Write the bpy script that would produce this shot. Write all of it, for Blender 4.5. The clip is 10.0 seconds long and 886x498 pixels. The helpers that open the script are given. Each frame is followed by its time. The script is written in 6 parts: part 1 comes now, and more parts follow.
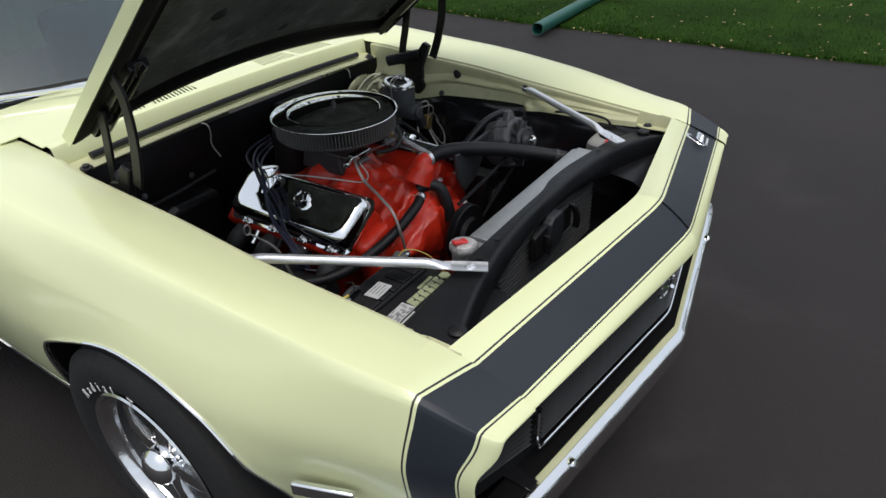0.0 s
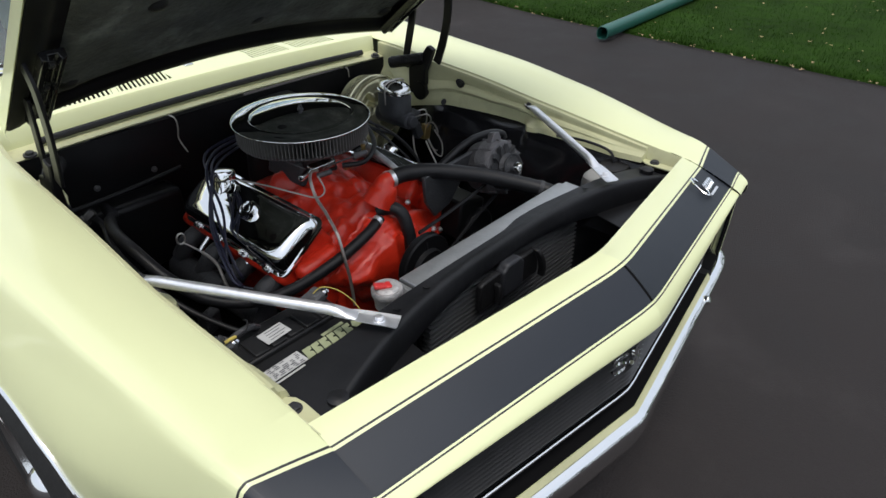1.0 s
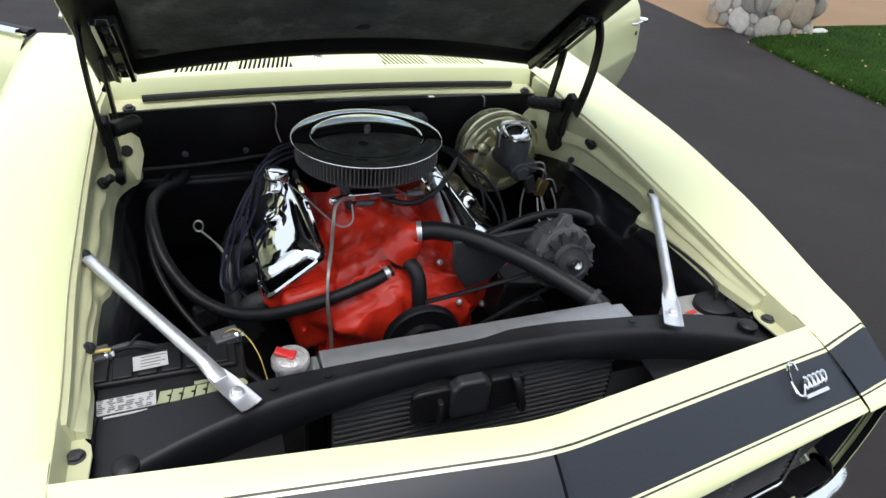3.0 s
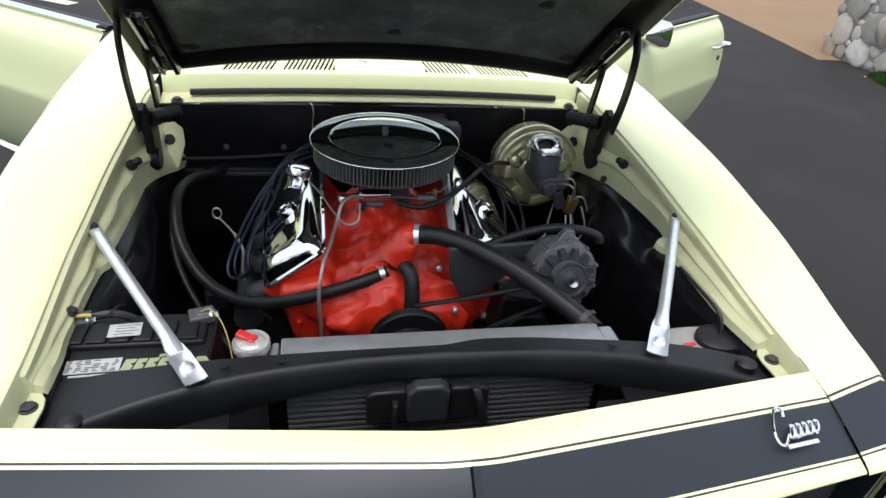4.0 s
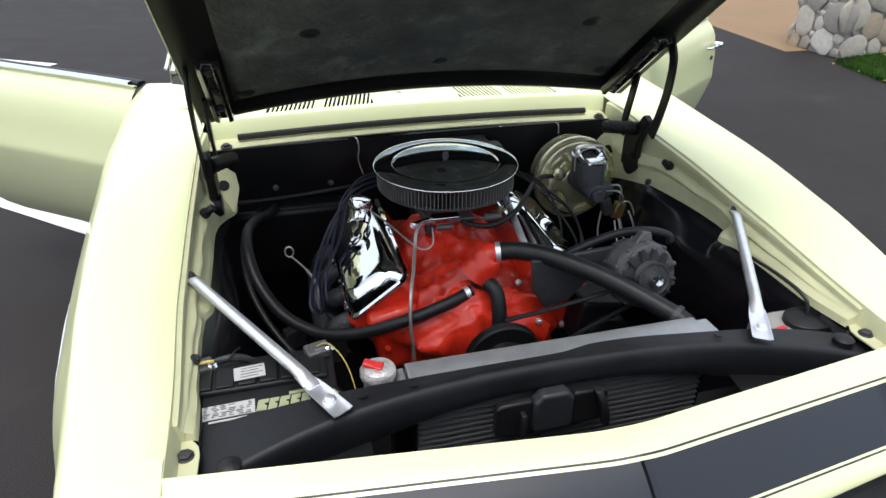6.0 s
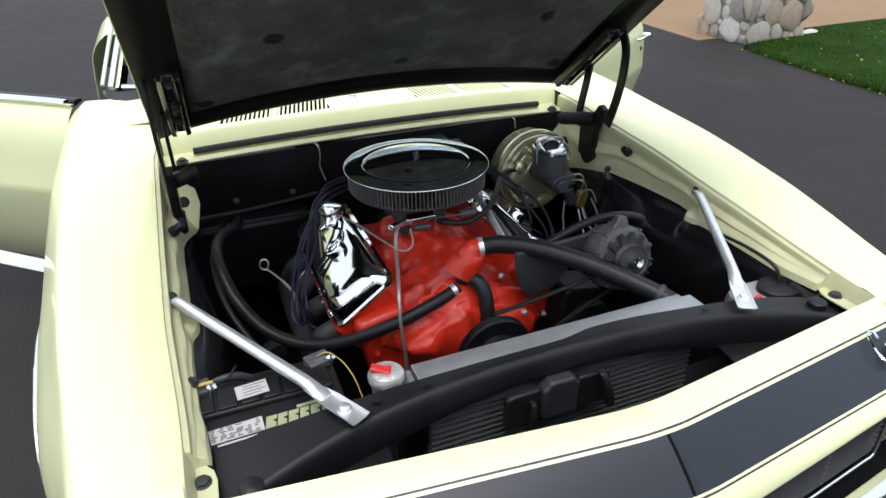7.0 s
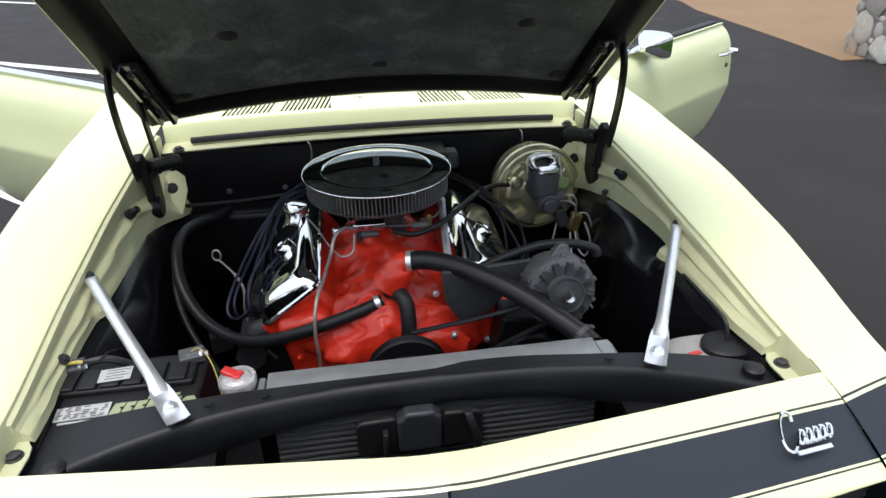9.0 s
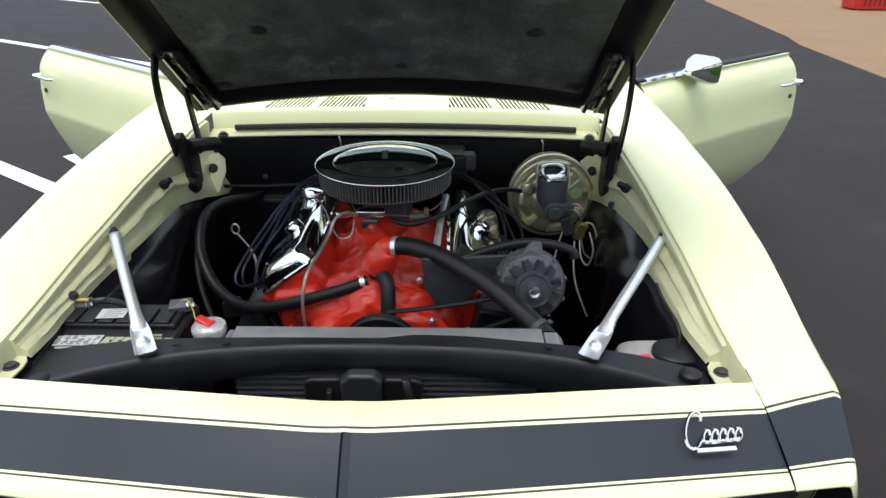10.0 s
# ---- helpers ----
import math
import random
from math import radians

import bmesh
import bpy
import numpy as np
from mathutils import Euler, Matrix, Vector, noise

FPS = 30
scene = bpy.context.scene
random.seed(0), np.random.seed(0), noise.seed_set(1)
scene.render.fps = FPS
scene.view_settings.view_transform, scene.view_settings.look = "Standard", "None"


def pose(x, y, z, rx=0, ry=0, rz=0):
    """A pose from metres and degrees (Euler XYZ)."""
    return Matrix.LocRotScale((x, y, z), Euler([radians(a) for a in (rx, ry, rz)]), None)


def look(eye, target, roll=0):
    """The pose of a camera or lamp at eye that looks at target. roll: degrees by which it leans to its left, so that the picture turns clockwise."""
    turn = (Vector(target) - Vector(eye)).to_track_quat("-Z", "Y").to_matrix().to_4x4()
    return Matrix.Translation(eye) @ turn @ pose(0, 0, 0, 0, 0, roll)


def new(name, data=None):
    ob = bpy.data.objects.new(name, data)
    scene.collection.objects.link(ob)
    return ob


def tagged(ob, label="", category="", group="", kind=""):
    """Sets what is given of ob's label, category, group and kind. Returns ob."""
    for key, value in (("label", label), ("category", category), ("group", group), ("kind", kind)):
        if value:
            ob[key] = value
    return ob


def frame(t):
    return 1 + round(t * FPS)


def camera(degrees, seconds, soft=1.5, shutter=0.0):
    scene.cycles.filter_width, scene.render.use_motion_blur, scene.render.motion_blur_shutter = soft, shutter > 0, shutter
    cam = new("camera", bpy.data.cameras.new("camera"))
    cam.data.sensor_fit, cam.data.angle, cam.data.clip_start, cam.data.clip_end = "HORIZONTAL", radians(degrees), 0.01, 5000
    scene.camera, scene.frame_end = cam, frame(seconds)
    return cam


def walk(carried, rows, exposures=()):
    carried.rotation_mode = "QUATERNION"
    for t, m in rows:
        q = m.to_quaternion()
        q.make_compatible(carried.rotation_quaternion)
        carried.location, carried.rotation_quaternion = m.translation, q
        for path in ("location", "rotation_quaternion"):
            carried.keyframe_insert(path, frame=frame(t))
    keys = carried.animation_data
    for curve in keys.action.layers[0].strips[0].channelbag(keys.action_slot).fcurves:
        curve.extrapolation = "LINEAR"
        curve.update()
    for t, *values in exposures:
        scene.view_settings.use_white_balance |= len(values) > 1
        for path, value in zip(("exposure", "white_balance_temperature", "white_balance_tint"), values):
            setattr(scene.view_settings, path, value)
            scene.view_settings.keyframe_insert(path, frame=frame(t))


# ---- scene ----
cam = camera(69.2, 10.0)
PATH = [
    (0, (-1.309, -0.544, 1.464), (0.085, 0.432, 0.412), -2.6),
    (0.5, (-1.133, -0.581, 1.474), (0.199, 0.483, 0.428), -1.2),
    (1, (-0.972, -0.641, 1.458), (0.283, 0.487, 0.384), -0.0),
    (1.5, (-0.769, -0.717, 1.464), (0.279, 0.609, 0.394), 0.6),
    (2, (-0.626, -0.743, 1.452), (0.212, 0.714, 0.369), 0.6),
    (2.5, (-0.502, -0.698, 1.456), (0.233, 0.811, 0.368), 2.5),
    (2.7, (-0.456, -0.688, 1.458), (0.25, 0.838, 0.375), 3.9),
    (3.8, (-0.204, -0.748, 1.439), (0.217, 0.912, 0.407), 5.3),
    (4, (-0.179, -0.753, 1.437), (0.188, 0.917, 0.4), 5.0),
    (4.5, (-0.153, -0.761, 1.44), (0.111, 0.933, 0.411), 2.5),
    (5, (-0.193, -0.765, 1.447), (0.099, 0.931, 0.429), 2.4),
    (5.5, (-0.293, -0.765, 1.447), (0.071, 0.936, 0.46), 1.6),
    (5.7, (-0.345, -0.759, 1.446), (0.037, 0.941, 0.465), 1.0),
    (6.8, (-0.501, -0.712, 1.416), (0.127, 0.931, 0.463), -1.1),
    (7, (-0.514, -0.711, 1.43), (0.125, 0.92, 0.465), -1.1),
    (7.5, (-0.504, -0.724, 1.435), (0.148, 0.9, 0.466), -1.5),
    (8, (-0.417, -0.76, 1.438), (0.195, 0.881, 0.473), -1.5),
    (8.5, (-0.227, -0.778, 1.428), (0.199, 0.929, 0.476), -1.2),
    (9, (-0.083, -0.765, 1.409), (0.174, 0.979, 0.465), -1.2),
    (9.5, (0.016, -0.817, 1.396), (0.156, 0.949, 0.468), -0.7),
    (10, (0.132, -0.884, 1.384), (0.127, 0.909, 0.498), 0.4),
]
EXPOSURES = [(0, -0.26, 6500, 10), (1.0, -0.12, 6480, 10), (2.5, 0.17, 6400, 10), (4.0, 0.38, 6340, 10), (7.0, 0.38, 6340, 10), (10.0, 0.37, 6340, 10)]
walk(cam, [(t, look(eye, target, roll)) for t, eye, target, roll in PATH], EXPOSURES)

# ---- light: a bright overcast sky with a weak, wide sun ----
world = bpy.data.worlds.new("overcast")
scene.world = world
world.use_nodes = True
wn = world.node_tree.nodes
wl = world.node_tree.links
sky = wn.new("ShaderNodeTexSky")
sky.sky_type = "NISHITA"
sky.sun_disc = False
sky.sun_elevation = radians(74)
sky.sun_rotation = radians(220)
sky.dust_density = 6.0
sky.air_density = 1.0
haze = wn.new("ShaderNodeMix")
haze.data_type = "RGBA"
haze.inputs[0].default_value = 0.7
haze.inputs[7].default_value = (6.3, 6.85, 7.5, 1)
wl.new(sky.outputs[0], haze.inputs[6])
wl.new(haze.outputs[2], wn["Background"].inputs[0])
wn["Background"].inputs[1].default_value = 0.165
sun_data = bpy.data.lights.new("sun", "SUN")
sun_data.energy = 1.6
sun_data.angle = radians(25)
sun_data.color = (1.0, 0.97, 0.92)
sun = new("sun", sun_data)
sun.matrix_world = look((-2.2, -2.6, 12.0), (0, 0, 0))


# ---- materials ----
def material(name, colour, rough=0.5, metal=0.0, coat=0.0, vary=0.15, scale=30.0, bump=0.0, bump_scale=200.0, spec=0.5, dirt_or_light=0.0, dirt_or_light_colour=(0.05, 0.045, 0.04)):
    m = bpy.data.materials.new(name)
    m.use_nodes = True
    n, l = m.node_tree.nodes, m.node_tree.links
    b = n["Principled BSDF"]
    b.inputs["Roughness"].default_value = rough
    b.inputs["Metallic"].default_value = metal
    b.inputs["Coat Weight"].default_value = coat
    b.inputs["Coat Roughness"].default_value = 0.04
    b.inputs["Specular IOR Level"].default_value = spec
    tc = n.new("ShaderNodeTexCoord")
    big = n.new("ShaderNodeTexNoise")
    big.inputs["Scale"].default_value = scale * 0.15
    big.inputs["Detail"].default_value = 3
    small = n.new("ShaderNodeTexNoise")
    small.inputs["Scale"].default_value = scale
    small.inputs["Detail"].default_value = 5
    add = n.new("ShaderNodeMath")
    add.operation = "ADD"
    ramp = n.new("ShaderNodeMapRange")
    ramp.inputs[1].default_value, ramp.inputs[2].default_value = 0.6, 1.4
    ramp.inputs[3].default_value, ramp.inputs[4].default_value = 1 - vary, 1 + vary
    mul = n.new("ShaderNodeMix")
    mul.data_type, mul.blend_type = "RGBA", "MULTIPLY"
    mul.inputs[0].default_value = 1.0
    mul.inputs[6].default_value = (*colour, 1)
    l.new(tc.outputs["Object"], big.inputs["Vector"])
    l.new(tc.outputs["Object"], small.inputs["Vector"])
    l.new(big.outputs[0], add.inputs[0])
    l.new(small.outputs[0], add.inputs[1])
    l.new(add.outputs[0], ramp.inputs[0])
    l.new(ramp.outputs[0], mul.inputs[7])
    out = mul.outputs[2]
    # blotches of dirt, or of sheen and shade put into the colour
    if dirt_or_light:
        spots = n.new("ShaderNodeTexNoise")
        spots.inputs["Scale"].default_value = scale * 0.5
        spots.inputs["Detail"].default_value = 8
        spots.inputs["Roughness"].default_value = 0.7
        cut = n.new("ShaderNodeMapRange")
        cut.inputs[1].default_value, cut.inputs[2].default_value = 0.55, 0.75
        cut.inputs[4].default_value = dirt_or_light
        mix = n.new("ShaderNodeMix")
        mix.data_type = "RGBA"
        mix.inputs[7].default_value = (*dirt_or_light_colour, 1)
        l.new(tc.outputs["Object"], spots.inputs["Vector"])
        l.new(spots.outputs[0], cut.inputs[0])
        l.new(cut.outputs[0], mix.inputs[0])
        l.new(out, mix.inputs[6])
        out = mix.outputs[2]
    l.new(out, b.inputs["Base Color"])
    rr = n.new("ShaderNodeMapRange")
    rr.inputs[3].default_value, rr.inputs[4].default_value = max(0.0, rough * 0.8), min(1.0, rough * 1.25)
    l.new(small.outputs[0], rr.inputs[0])
    l.new(rr.outputs[0], b.inputs["Roughness"])
    if bump:
        bt = n.new("ShaderNodeTexNoise")
        bt.inputs["Scale"].default_value = bump_scale
        bt.inputs["Detail"].default_value = 4
        bn = n.new("ShaderNodeBump")
        bn.inputs["Strength"].default_value = bump
        bn.inputs["Distance"].default_value = 0.01
        l.new(tc.outputs["Object"], bt.inputs["Vector"])
        l.new(bt.outputs[0], bn.inputs["Height"])
        l.new(bn.outputs[0], b.inputs["Normal"])
    return m


YELLOW = material("yellow_paint", (0.765, 0.795, 0.465), 0.32, coat=0.6, vary=0.03, scale=4)
YELLOW_DULL = material("yellow_paint_dull", (0.56, 0.56, 0.335), 0.5, coat=0.1, vary=0.14, scale=14, dirt_or_light=0.55, dirt_or_light_colour=(0.27, 0.255, 0.15), bump=0.08, bump_scale=30)
STRIPE = material("stripe_black", (0.022, 0.026, 0.034), 0.42, coat=0.0, spec=0.3, vary=0.1, scale=6)
PIN = material("pinstripe_black", (0.02, 0.02, 0.02), 0.4)
BLACK = material("satin_black", (0.0085, 0.0085, 0.0095), 0.32, vary=0.35, scale=14, dirt_or_light=0.25, dirt_or_light_colour=(0.020, 0.019, 0.018), spec=0.22)
SUPPORT = material("charcoal_paint", (0.0095, 0.010, 0.0118), 0.48, vary=0.4, scale=12, dirt_or_light=0.35, dirt_or_light_colour=(0.022, 0.022, 0.025), spec=0.32, bump=0.10, bump_scale=30)
# bluish blotches put the sheet's soft highlights into the colour
APRON = material("apron_black", (0.008, 0.008, 0.010), 0.20, vary=0.3, scale=9, dirt_or_light=0.5, dirt_or_light_colour=(0.020, 0.022, 0.027), spec=0.5)
HOOD_BLACK = material("hood_frame_black", (0.007, 0.007, 0.0075), 0.5, vary=0.3, scale=14, spec=0.16, dirt_or_light=0.3, dirt_or_light_colour=(0.018, 0.018, 0.018))
BLACK_GLOSS = material("gloss_black", (0.010, 0.010, 0.011), 0.2, coat=0.3, vary=0.2)
# pale blotches hold the pad's stains and its sheen spots in colour
PAD = material("hood_pad", (0.070, 0.076, 0.074), 0.75, vary=0.75, scale=13, dirt_or_light=0.8, dirt_or_light_colour=(0.20, 0.215, 0.205), bump=0.7, bump_scale=60)
CHROME = material("chrome", (0.86, 0.87, 0.88), 0.04, 1.0, vary=0.02)
CHROME_WORN = material("worn_chrome", (0.75, 0.76, 0.77), 0.14, 1.0, vary=0.1, bump=0.08, bump_scale=60)
SILVER = material("zinc_plated_steel", (0.80, 0.81, 0.84), 0.34, 0.8, vary=0.10, scale=60, bump=0.03, bump_scale=120)
ALU = material("aluminium", (0.42, 0.43, 0.44), 0.45, 0.75, vary=0.15, scale=40, bump=0.12, bump_scale=150)
CAST = material("cast_aluminium", (0.12, 0.12, 0.125), 0.55, 0.6, vary=0.25, scale=70, bump=0.35, bump_scale=220, dirt_or_light=0.5)
CAST_IRON = material("dark_cast_iron", (0.045, 0.046, 0.05), 0.5, 0.3, vary=0.25, scale=50, bump=0.3, bump_scale=200)
# dark red blotches hold grime and the casting's shadows in colour
RED = material("engine_red_enamel", (0.58, 0.027, 0.010), 0.36, coat=0.25, spec=0.4, vary=0.32, scale=22, bump=0.5, bump_scale=26, dirt_or_light=0.5, dirt_or_light_colour=(0.15, 0.013, 0.009))
RUBBER = material("black_rubber", (0.011, 0.011, 0.0125), 0.42, vary=0.35, scale=40, bump=0.1, bump_scale=300, spec=0.32, dirt_or_light=0.3, dirt_or_light_colour=(0.028, 0.028, 0.03))
TYRE = material("tyre_rubber", (0.011, 0.011, 0.011), 0.75, vary=0.2, scale=60, bump=0.2, bump_scale=250)
WIRE = material("dark_blue_wire", (0.02, 0.022, 0.045), 0.4, vary=0.2)
STEEL = material("steel_line", (0.42, 0.40, 0.37), 0.4, 0.8, vary=0.2, scale=80)
GOLD = material("dichromate_plating", (0.72, 0.69, 0.45), 0.24, 0.7, vary=0.22, scale=18, dirt_or_light=0.25, dirt_or_light_colour=(0.3, 0.26, 0.12), bump=0.04, bump_scale=60)
BRASS = material("brass", (0.45, 0.32, 0.13), 0.4, 0.9, vary=0.25, scale=60)
FLAT_BLACK = material("flat_black", (0.006, 0.006, 0.0065), 0.85, vary=0.3, scale=20, spec=0.08)
PLASTIC = material("black_plastic", (0.011, 0.011, 0.012), 0.45, vary=0.25, scale=60, bump=0.06, bump_scale=400, spec=0.28)
GREY_PLASTIC = material("charcoal_plastic", (0.021, 0.0225, 0.027), 0.5, vary=0.2, scale=40)
PAPER = material("label_paper", (0.44, 0.44, 0.43), 0.6, vary=0.08, scale=80)
INK = material("label_ink", (0.12, 0.12, 0.13), 0.7)
LIME = material("label_green", (0.34, 0.37, 0.22), 0.5, vary=0.2)
RED_PLASTIC = material("red_plastic", (0.55, 0.03, 0.03), 0.35, vary=0.15)
YELLOW_WIRE = material("yellow_wire", (0.50, 0.39, 0.09), 0.4)
FILTER = material("filter_paper", (0.10, 0.097, 0.092), 0.8, vary=0.3, scale=60)
WHITE_INK = material("white_letters", (0.7, 0.7, 0.68), 0.6)
INTERIOR = material("black_vinyl", (0.012, 0.012, 0.013), 0.55, vary=0.2, scale=30)
GREEN_PIPE = material("green_pipe", (0.012, 0.085, 0.066), 0.4, vary=0.15, scale=10)
PAINT_LINE = material("road_paint", (0.74, 0.74, 0.72), 0.7, vary=0.12, scale=25, bump=0.3, bump_scale=200, dirt_or_light=0.2, dirt_or_light_colour=(0.3, 0.3, 0.3))
MORTAR = material("mortar", (0.30, 0.285, 0.275), 0.9, vary=0.2, scale=30, bump=0.6, bump_scale=90)
TAN = material("tan_concrete", (0.235, 0.148, 0.078), 0.85, vary=0.15, scale=8, bump=0.3, bump_scale=120)
LEAF_DRY = material("dry_leaf", (0.38, 0.27, 0.15), 0.8, vary=0.4, scale=6)


def asphalt():
    m = material("asphalt", (0.0195, 0.0160, 0.0158), 0.72, vary=0.30, scale=3.0, bump=0.5, bump_scale=160, spec=0.30, dirt_or_light=0.2, dirt_or_light_colour=(0.085, 0.08, 0.082))
    return m


def glass():
    m = bpy.data.materials.new("window_glass")
    m.use_nodes = True
    b = m.node_tree.nodes["Principled BSDF"]
    # the teal tint puts the sky's reflection into the glass colour
    b.inputs["Base Color"].default_value = (0.30, 0.50, 0.56, 1)
    b.inputs["Roughness"].default_value = 0.02
    b.inputs["Transmission Weight"].default_value = 1.0
    b.inputs["IOR"].default_value = 1.75
    return m


def varied(name, colours, rough=0.8, bump=0.4, scale=30):
    """A material whose colour changes from piece to piece."""
    m = material(name, (1, 1, 1), rough, vary=0.2, scale=scale, bump=bump, bump_scale=scale * 3)
    n, l = m.node_tree.nodes, m.node_tree.links
    info = n.new("ShaderNodeObjectInfo")
    ramp = n.new("ShaderNodeValToRGB")
    ramp.color_ramp.interpolation = "CONSTANT"
    els = ramp.color_ramp.elements
    while len(els) < len(colours):
        els.new(0.5)
    for i, c in enumerate(colours):
        els[i].position = i / len(colours)
        els[i].color = (*c, 1)
    mul = [x for x in n if x.bl_idname == "ShaderNodeMix"][0]
    l.new(info.outputs["Random"], ramp.inputs[0])
    l.new(ramp.outputs[0], mul.inputs[6])
    return m


ASPHALT = asphalt()
GLASS = glass()
STONE = varied("field_stone", [(0.44, 0.40, 0.34), (0.36, 0.33, 0.295), (0.55, 0.50, 0.43), (0.45, 0.36, 0.27), (0.50, 0.455, 0.40), (0.60, 0.565, 0.51)], 0.85, 0.7, 20)


# ---- mesh helpers ----
class Geo:
    """Collects vertices and faces of one mesh."""

    def __init__(self):
        self.v, self.f = [], []

    def add(self, verts, faces):
        k = len(self.v)
        self.v += [tuple(p) for p in verts]
        self.f += [tuple(k + i for i in f) for f in faces]
        return self

    def grid(self, rows, closed=False):
        n, m = len(rows), len(rows[0])
        faces = []
        for i in range(n - 1):
            for j in range(m if closed else m - 1):
                j2 = (j + 1) % m
                faces.append((i * m + j, i * m + j2, (i + 1) * m + j2, (i + 1) * m + j))
        return self.add([p for r in rows for p in r], faces)

    def box(self, centre, size, m=None, taper=1.0):
        sx, sy, sz = (s / 2 for s in size)
        pts = []
        for z, k in ((-sz, 1.0), (sz, taper)):
            pts += [(-sx * k, -sy * k, z), (sx * k, -sy * k, z), (sx * k, sy * k, z), (-sx * k, sy * k, z)]
        m = m or Matrix()
        pts = [Vector(centre) + m.to_3x3() @ Vector(p) for p in pts]
        return self.add(pts, [(3, 2, 1, 0), (4, 5, 6, 7), (0, 1, 5, 4), (1, 2, 6, 5), (2, 3, 7, 6), (3, 0, 4, 7)])

    def rings(self, rings, caps=True):
        """A closed tube through rings of points."""
        m = len(rings[0])
        k = len(self.v)
        self.grid(rings, True)
        if caps:
            self.f.append(tuple(k + i for i in reversed(range(m))))
            self.f.append(tuple(k + (len(rings) - 1) * m + i for i in range(m)))
        return self

    def cyl(self, p0, p1, r0, r1=None, n=16, caps=True):
        r1 = r0 if r1 is None else r1
        p0, p1 = Vector(p0), Vector(p1)
        q = (p1 - p0).to_track_quat("Z", "Y")
        ring = lambda p, r: [p + q @ Vector((r * math.cos(6.28318 * i / n), r * math.sin(6.28318 * i / n), 0)) for i in range(n)]
        return self.rings([ring(p0, r0), ring(p1, r1)], caps)

    def revolve(self, profile, m, n=32, caps=True):
        """Profile of (radius, height), turned round the z axis of m."""
        rings = [[m @ Vector((r * math.cos(6.28318 * i / n), r * math.sin(6.28318 * i / n), h)) for i in range(n)] for r, h in profile]
        return self.rings(rings, caps)

    def tube(self, points, r, n=8, steps=6, radii=None):
        """A round tube along a smooth curve through the points."""
        pts = smooth_line(points, steps)
        rr = radii or [r]
        rings = []
        up = Vector((0, 0, 1))
        prev = None
        for i, p in enumerate(pts):
            d = (pts[min(i + 1, len(pts) - 1)] - pts[max(i - 1, 0)]).normalized()
            if prev is None:
                a = d.cross(up if abs(d.z) < 0.9 else Vector((1, 0, 0))).normalized()
            else:
                a = (prev - d * prev.dot(d)).normalized()
            prev = a
            b = d.cross(a)
            s = i / max(1, len(pts) - 1) * (len(rr) - 1)
            k = min(int(s), len(rr) - 2) if len(rr) > 1 else 0
            rad = rr[0] if len(rr) == 1 else rr[k] + (rr[k + 1] - rr[k]) * (s - k)
            rings.append([p + (a * math.cos(6.28318 * j / n) + b * math.sin(6.28318 * j / n)) * rad for j in range(n)])
        return self.rings(rings)

    def prism(self, poly, h0, h1, m=None):
        """A flat polygon given height along the z axis of m."""
        m = m or Matrix()
        n = len(poly)
        pts = [m @ Vector((x, y, h0)) for x, y in poly] + [m @ Vector((x, y, h1)) for x, y in poly]
        faces = [tuple(reversed(range(n))), tuple(range(n, 2 * n))]
        faces += [(i, (i + 1) % n, n + (i + 1) % n, n + i) for i in range(n)]
        return self.add(pts, faces)


def smooth_line(points, steps=6):
    p = [Vector(q) for q in points]
    if len(p) < 3:
        return p
    out = []
    for i in range(len(p) - 1):
        a, b, c, d = p[max(i - 1, 0)], p[i], p[i + 1], p[min(i + 2, len(p) - 1)]
        for k in range(steps):
            t = k / steps
            out.append(0.5 * (2 * b + (c - a) * t + (2 * a - 5 * b + 4 * c - d) * t * t + (3 * b - a - 3 * c + d) * t ** 3))
    return out + [p[-1]]


def curve_at(table, x):
    """Smooth value of a table of (x, value) at x."""
    if x <= table[0][0]:
        return table[0][1]
    for (a, u), (b, v) in zip(table, table[1:]):
        if x <= b:
            t = (x - a) / (b - a)
            return u + (v - u) * t
    return table[-1][1]


def mirrored(g):
    o = Geo()
    o.v = [(-x, y, z) for x, y, z in g.v]
    o.f = [tuple(reversed(f)) for f in g.f]
    return o


def part(name, g, mat, parent=None, label="", thick=0.0, bevel=0.0, sharp=38, out=True, seg=2):
    me = bpy.data.meshes.new(name)
    me.from_pydata([tuple(v) for v in g.v], [], g.f)
    bm = bmesh.new()
    bm.from_mesh(me)
    bmesh.ops.remove_doubles(bm, verts=bm.verts, dist=0.00005)
    if out:
        bmesh.ops.recalc_face_normals(bm, faces=bm.faces)
    bm.to_mesh(me)
    bm.free()
    me.shade_smooth()
    me.set_sharp_from_angle(angle=radians(sharp))
    if thick:
        # the rim of a sheet stays crisp
        bm = bmesh.new()
        bm.from_mesh(me)
        for e in bm.edges:
            if e.is_boundary:
                e.smooth = False
        bm.to_mesh(me)
        bm.free()
    for mm in mat if isinstance(mat, (list, tuple)) else [mat]:
        me.materials.append(mm)
    ob = new(name, me)
    if parent:
        ob.parent = parent
    if thick:
        s = ob.modifiers.new("thickness", "SOLIDIFY")
        s.thickness, s.offset = thick, -1
    if bevel:
        s = ob.modifiers.new("bevel", "BEVEL")
        s.width, s.segments, s.limit_method, s.angle_limit = bevel, seg, "ANGLE", radians(35)
        s.harden_normals = False
    if label:
        ob["label"] = label
    return ob


def thing(name, label, category, group="", kind="", at=(0, 0, 0)):
    e = new(name)
    e.empty_display_size = 0.2
    e.location = at
    return tagged(e, label, category, group, kind)


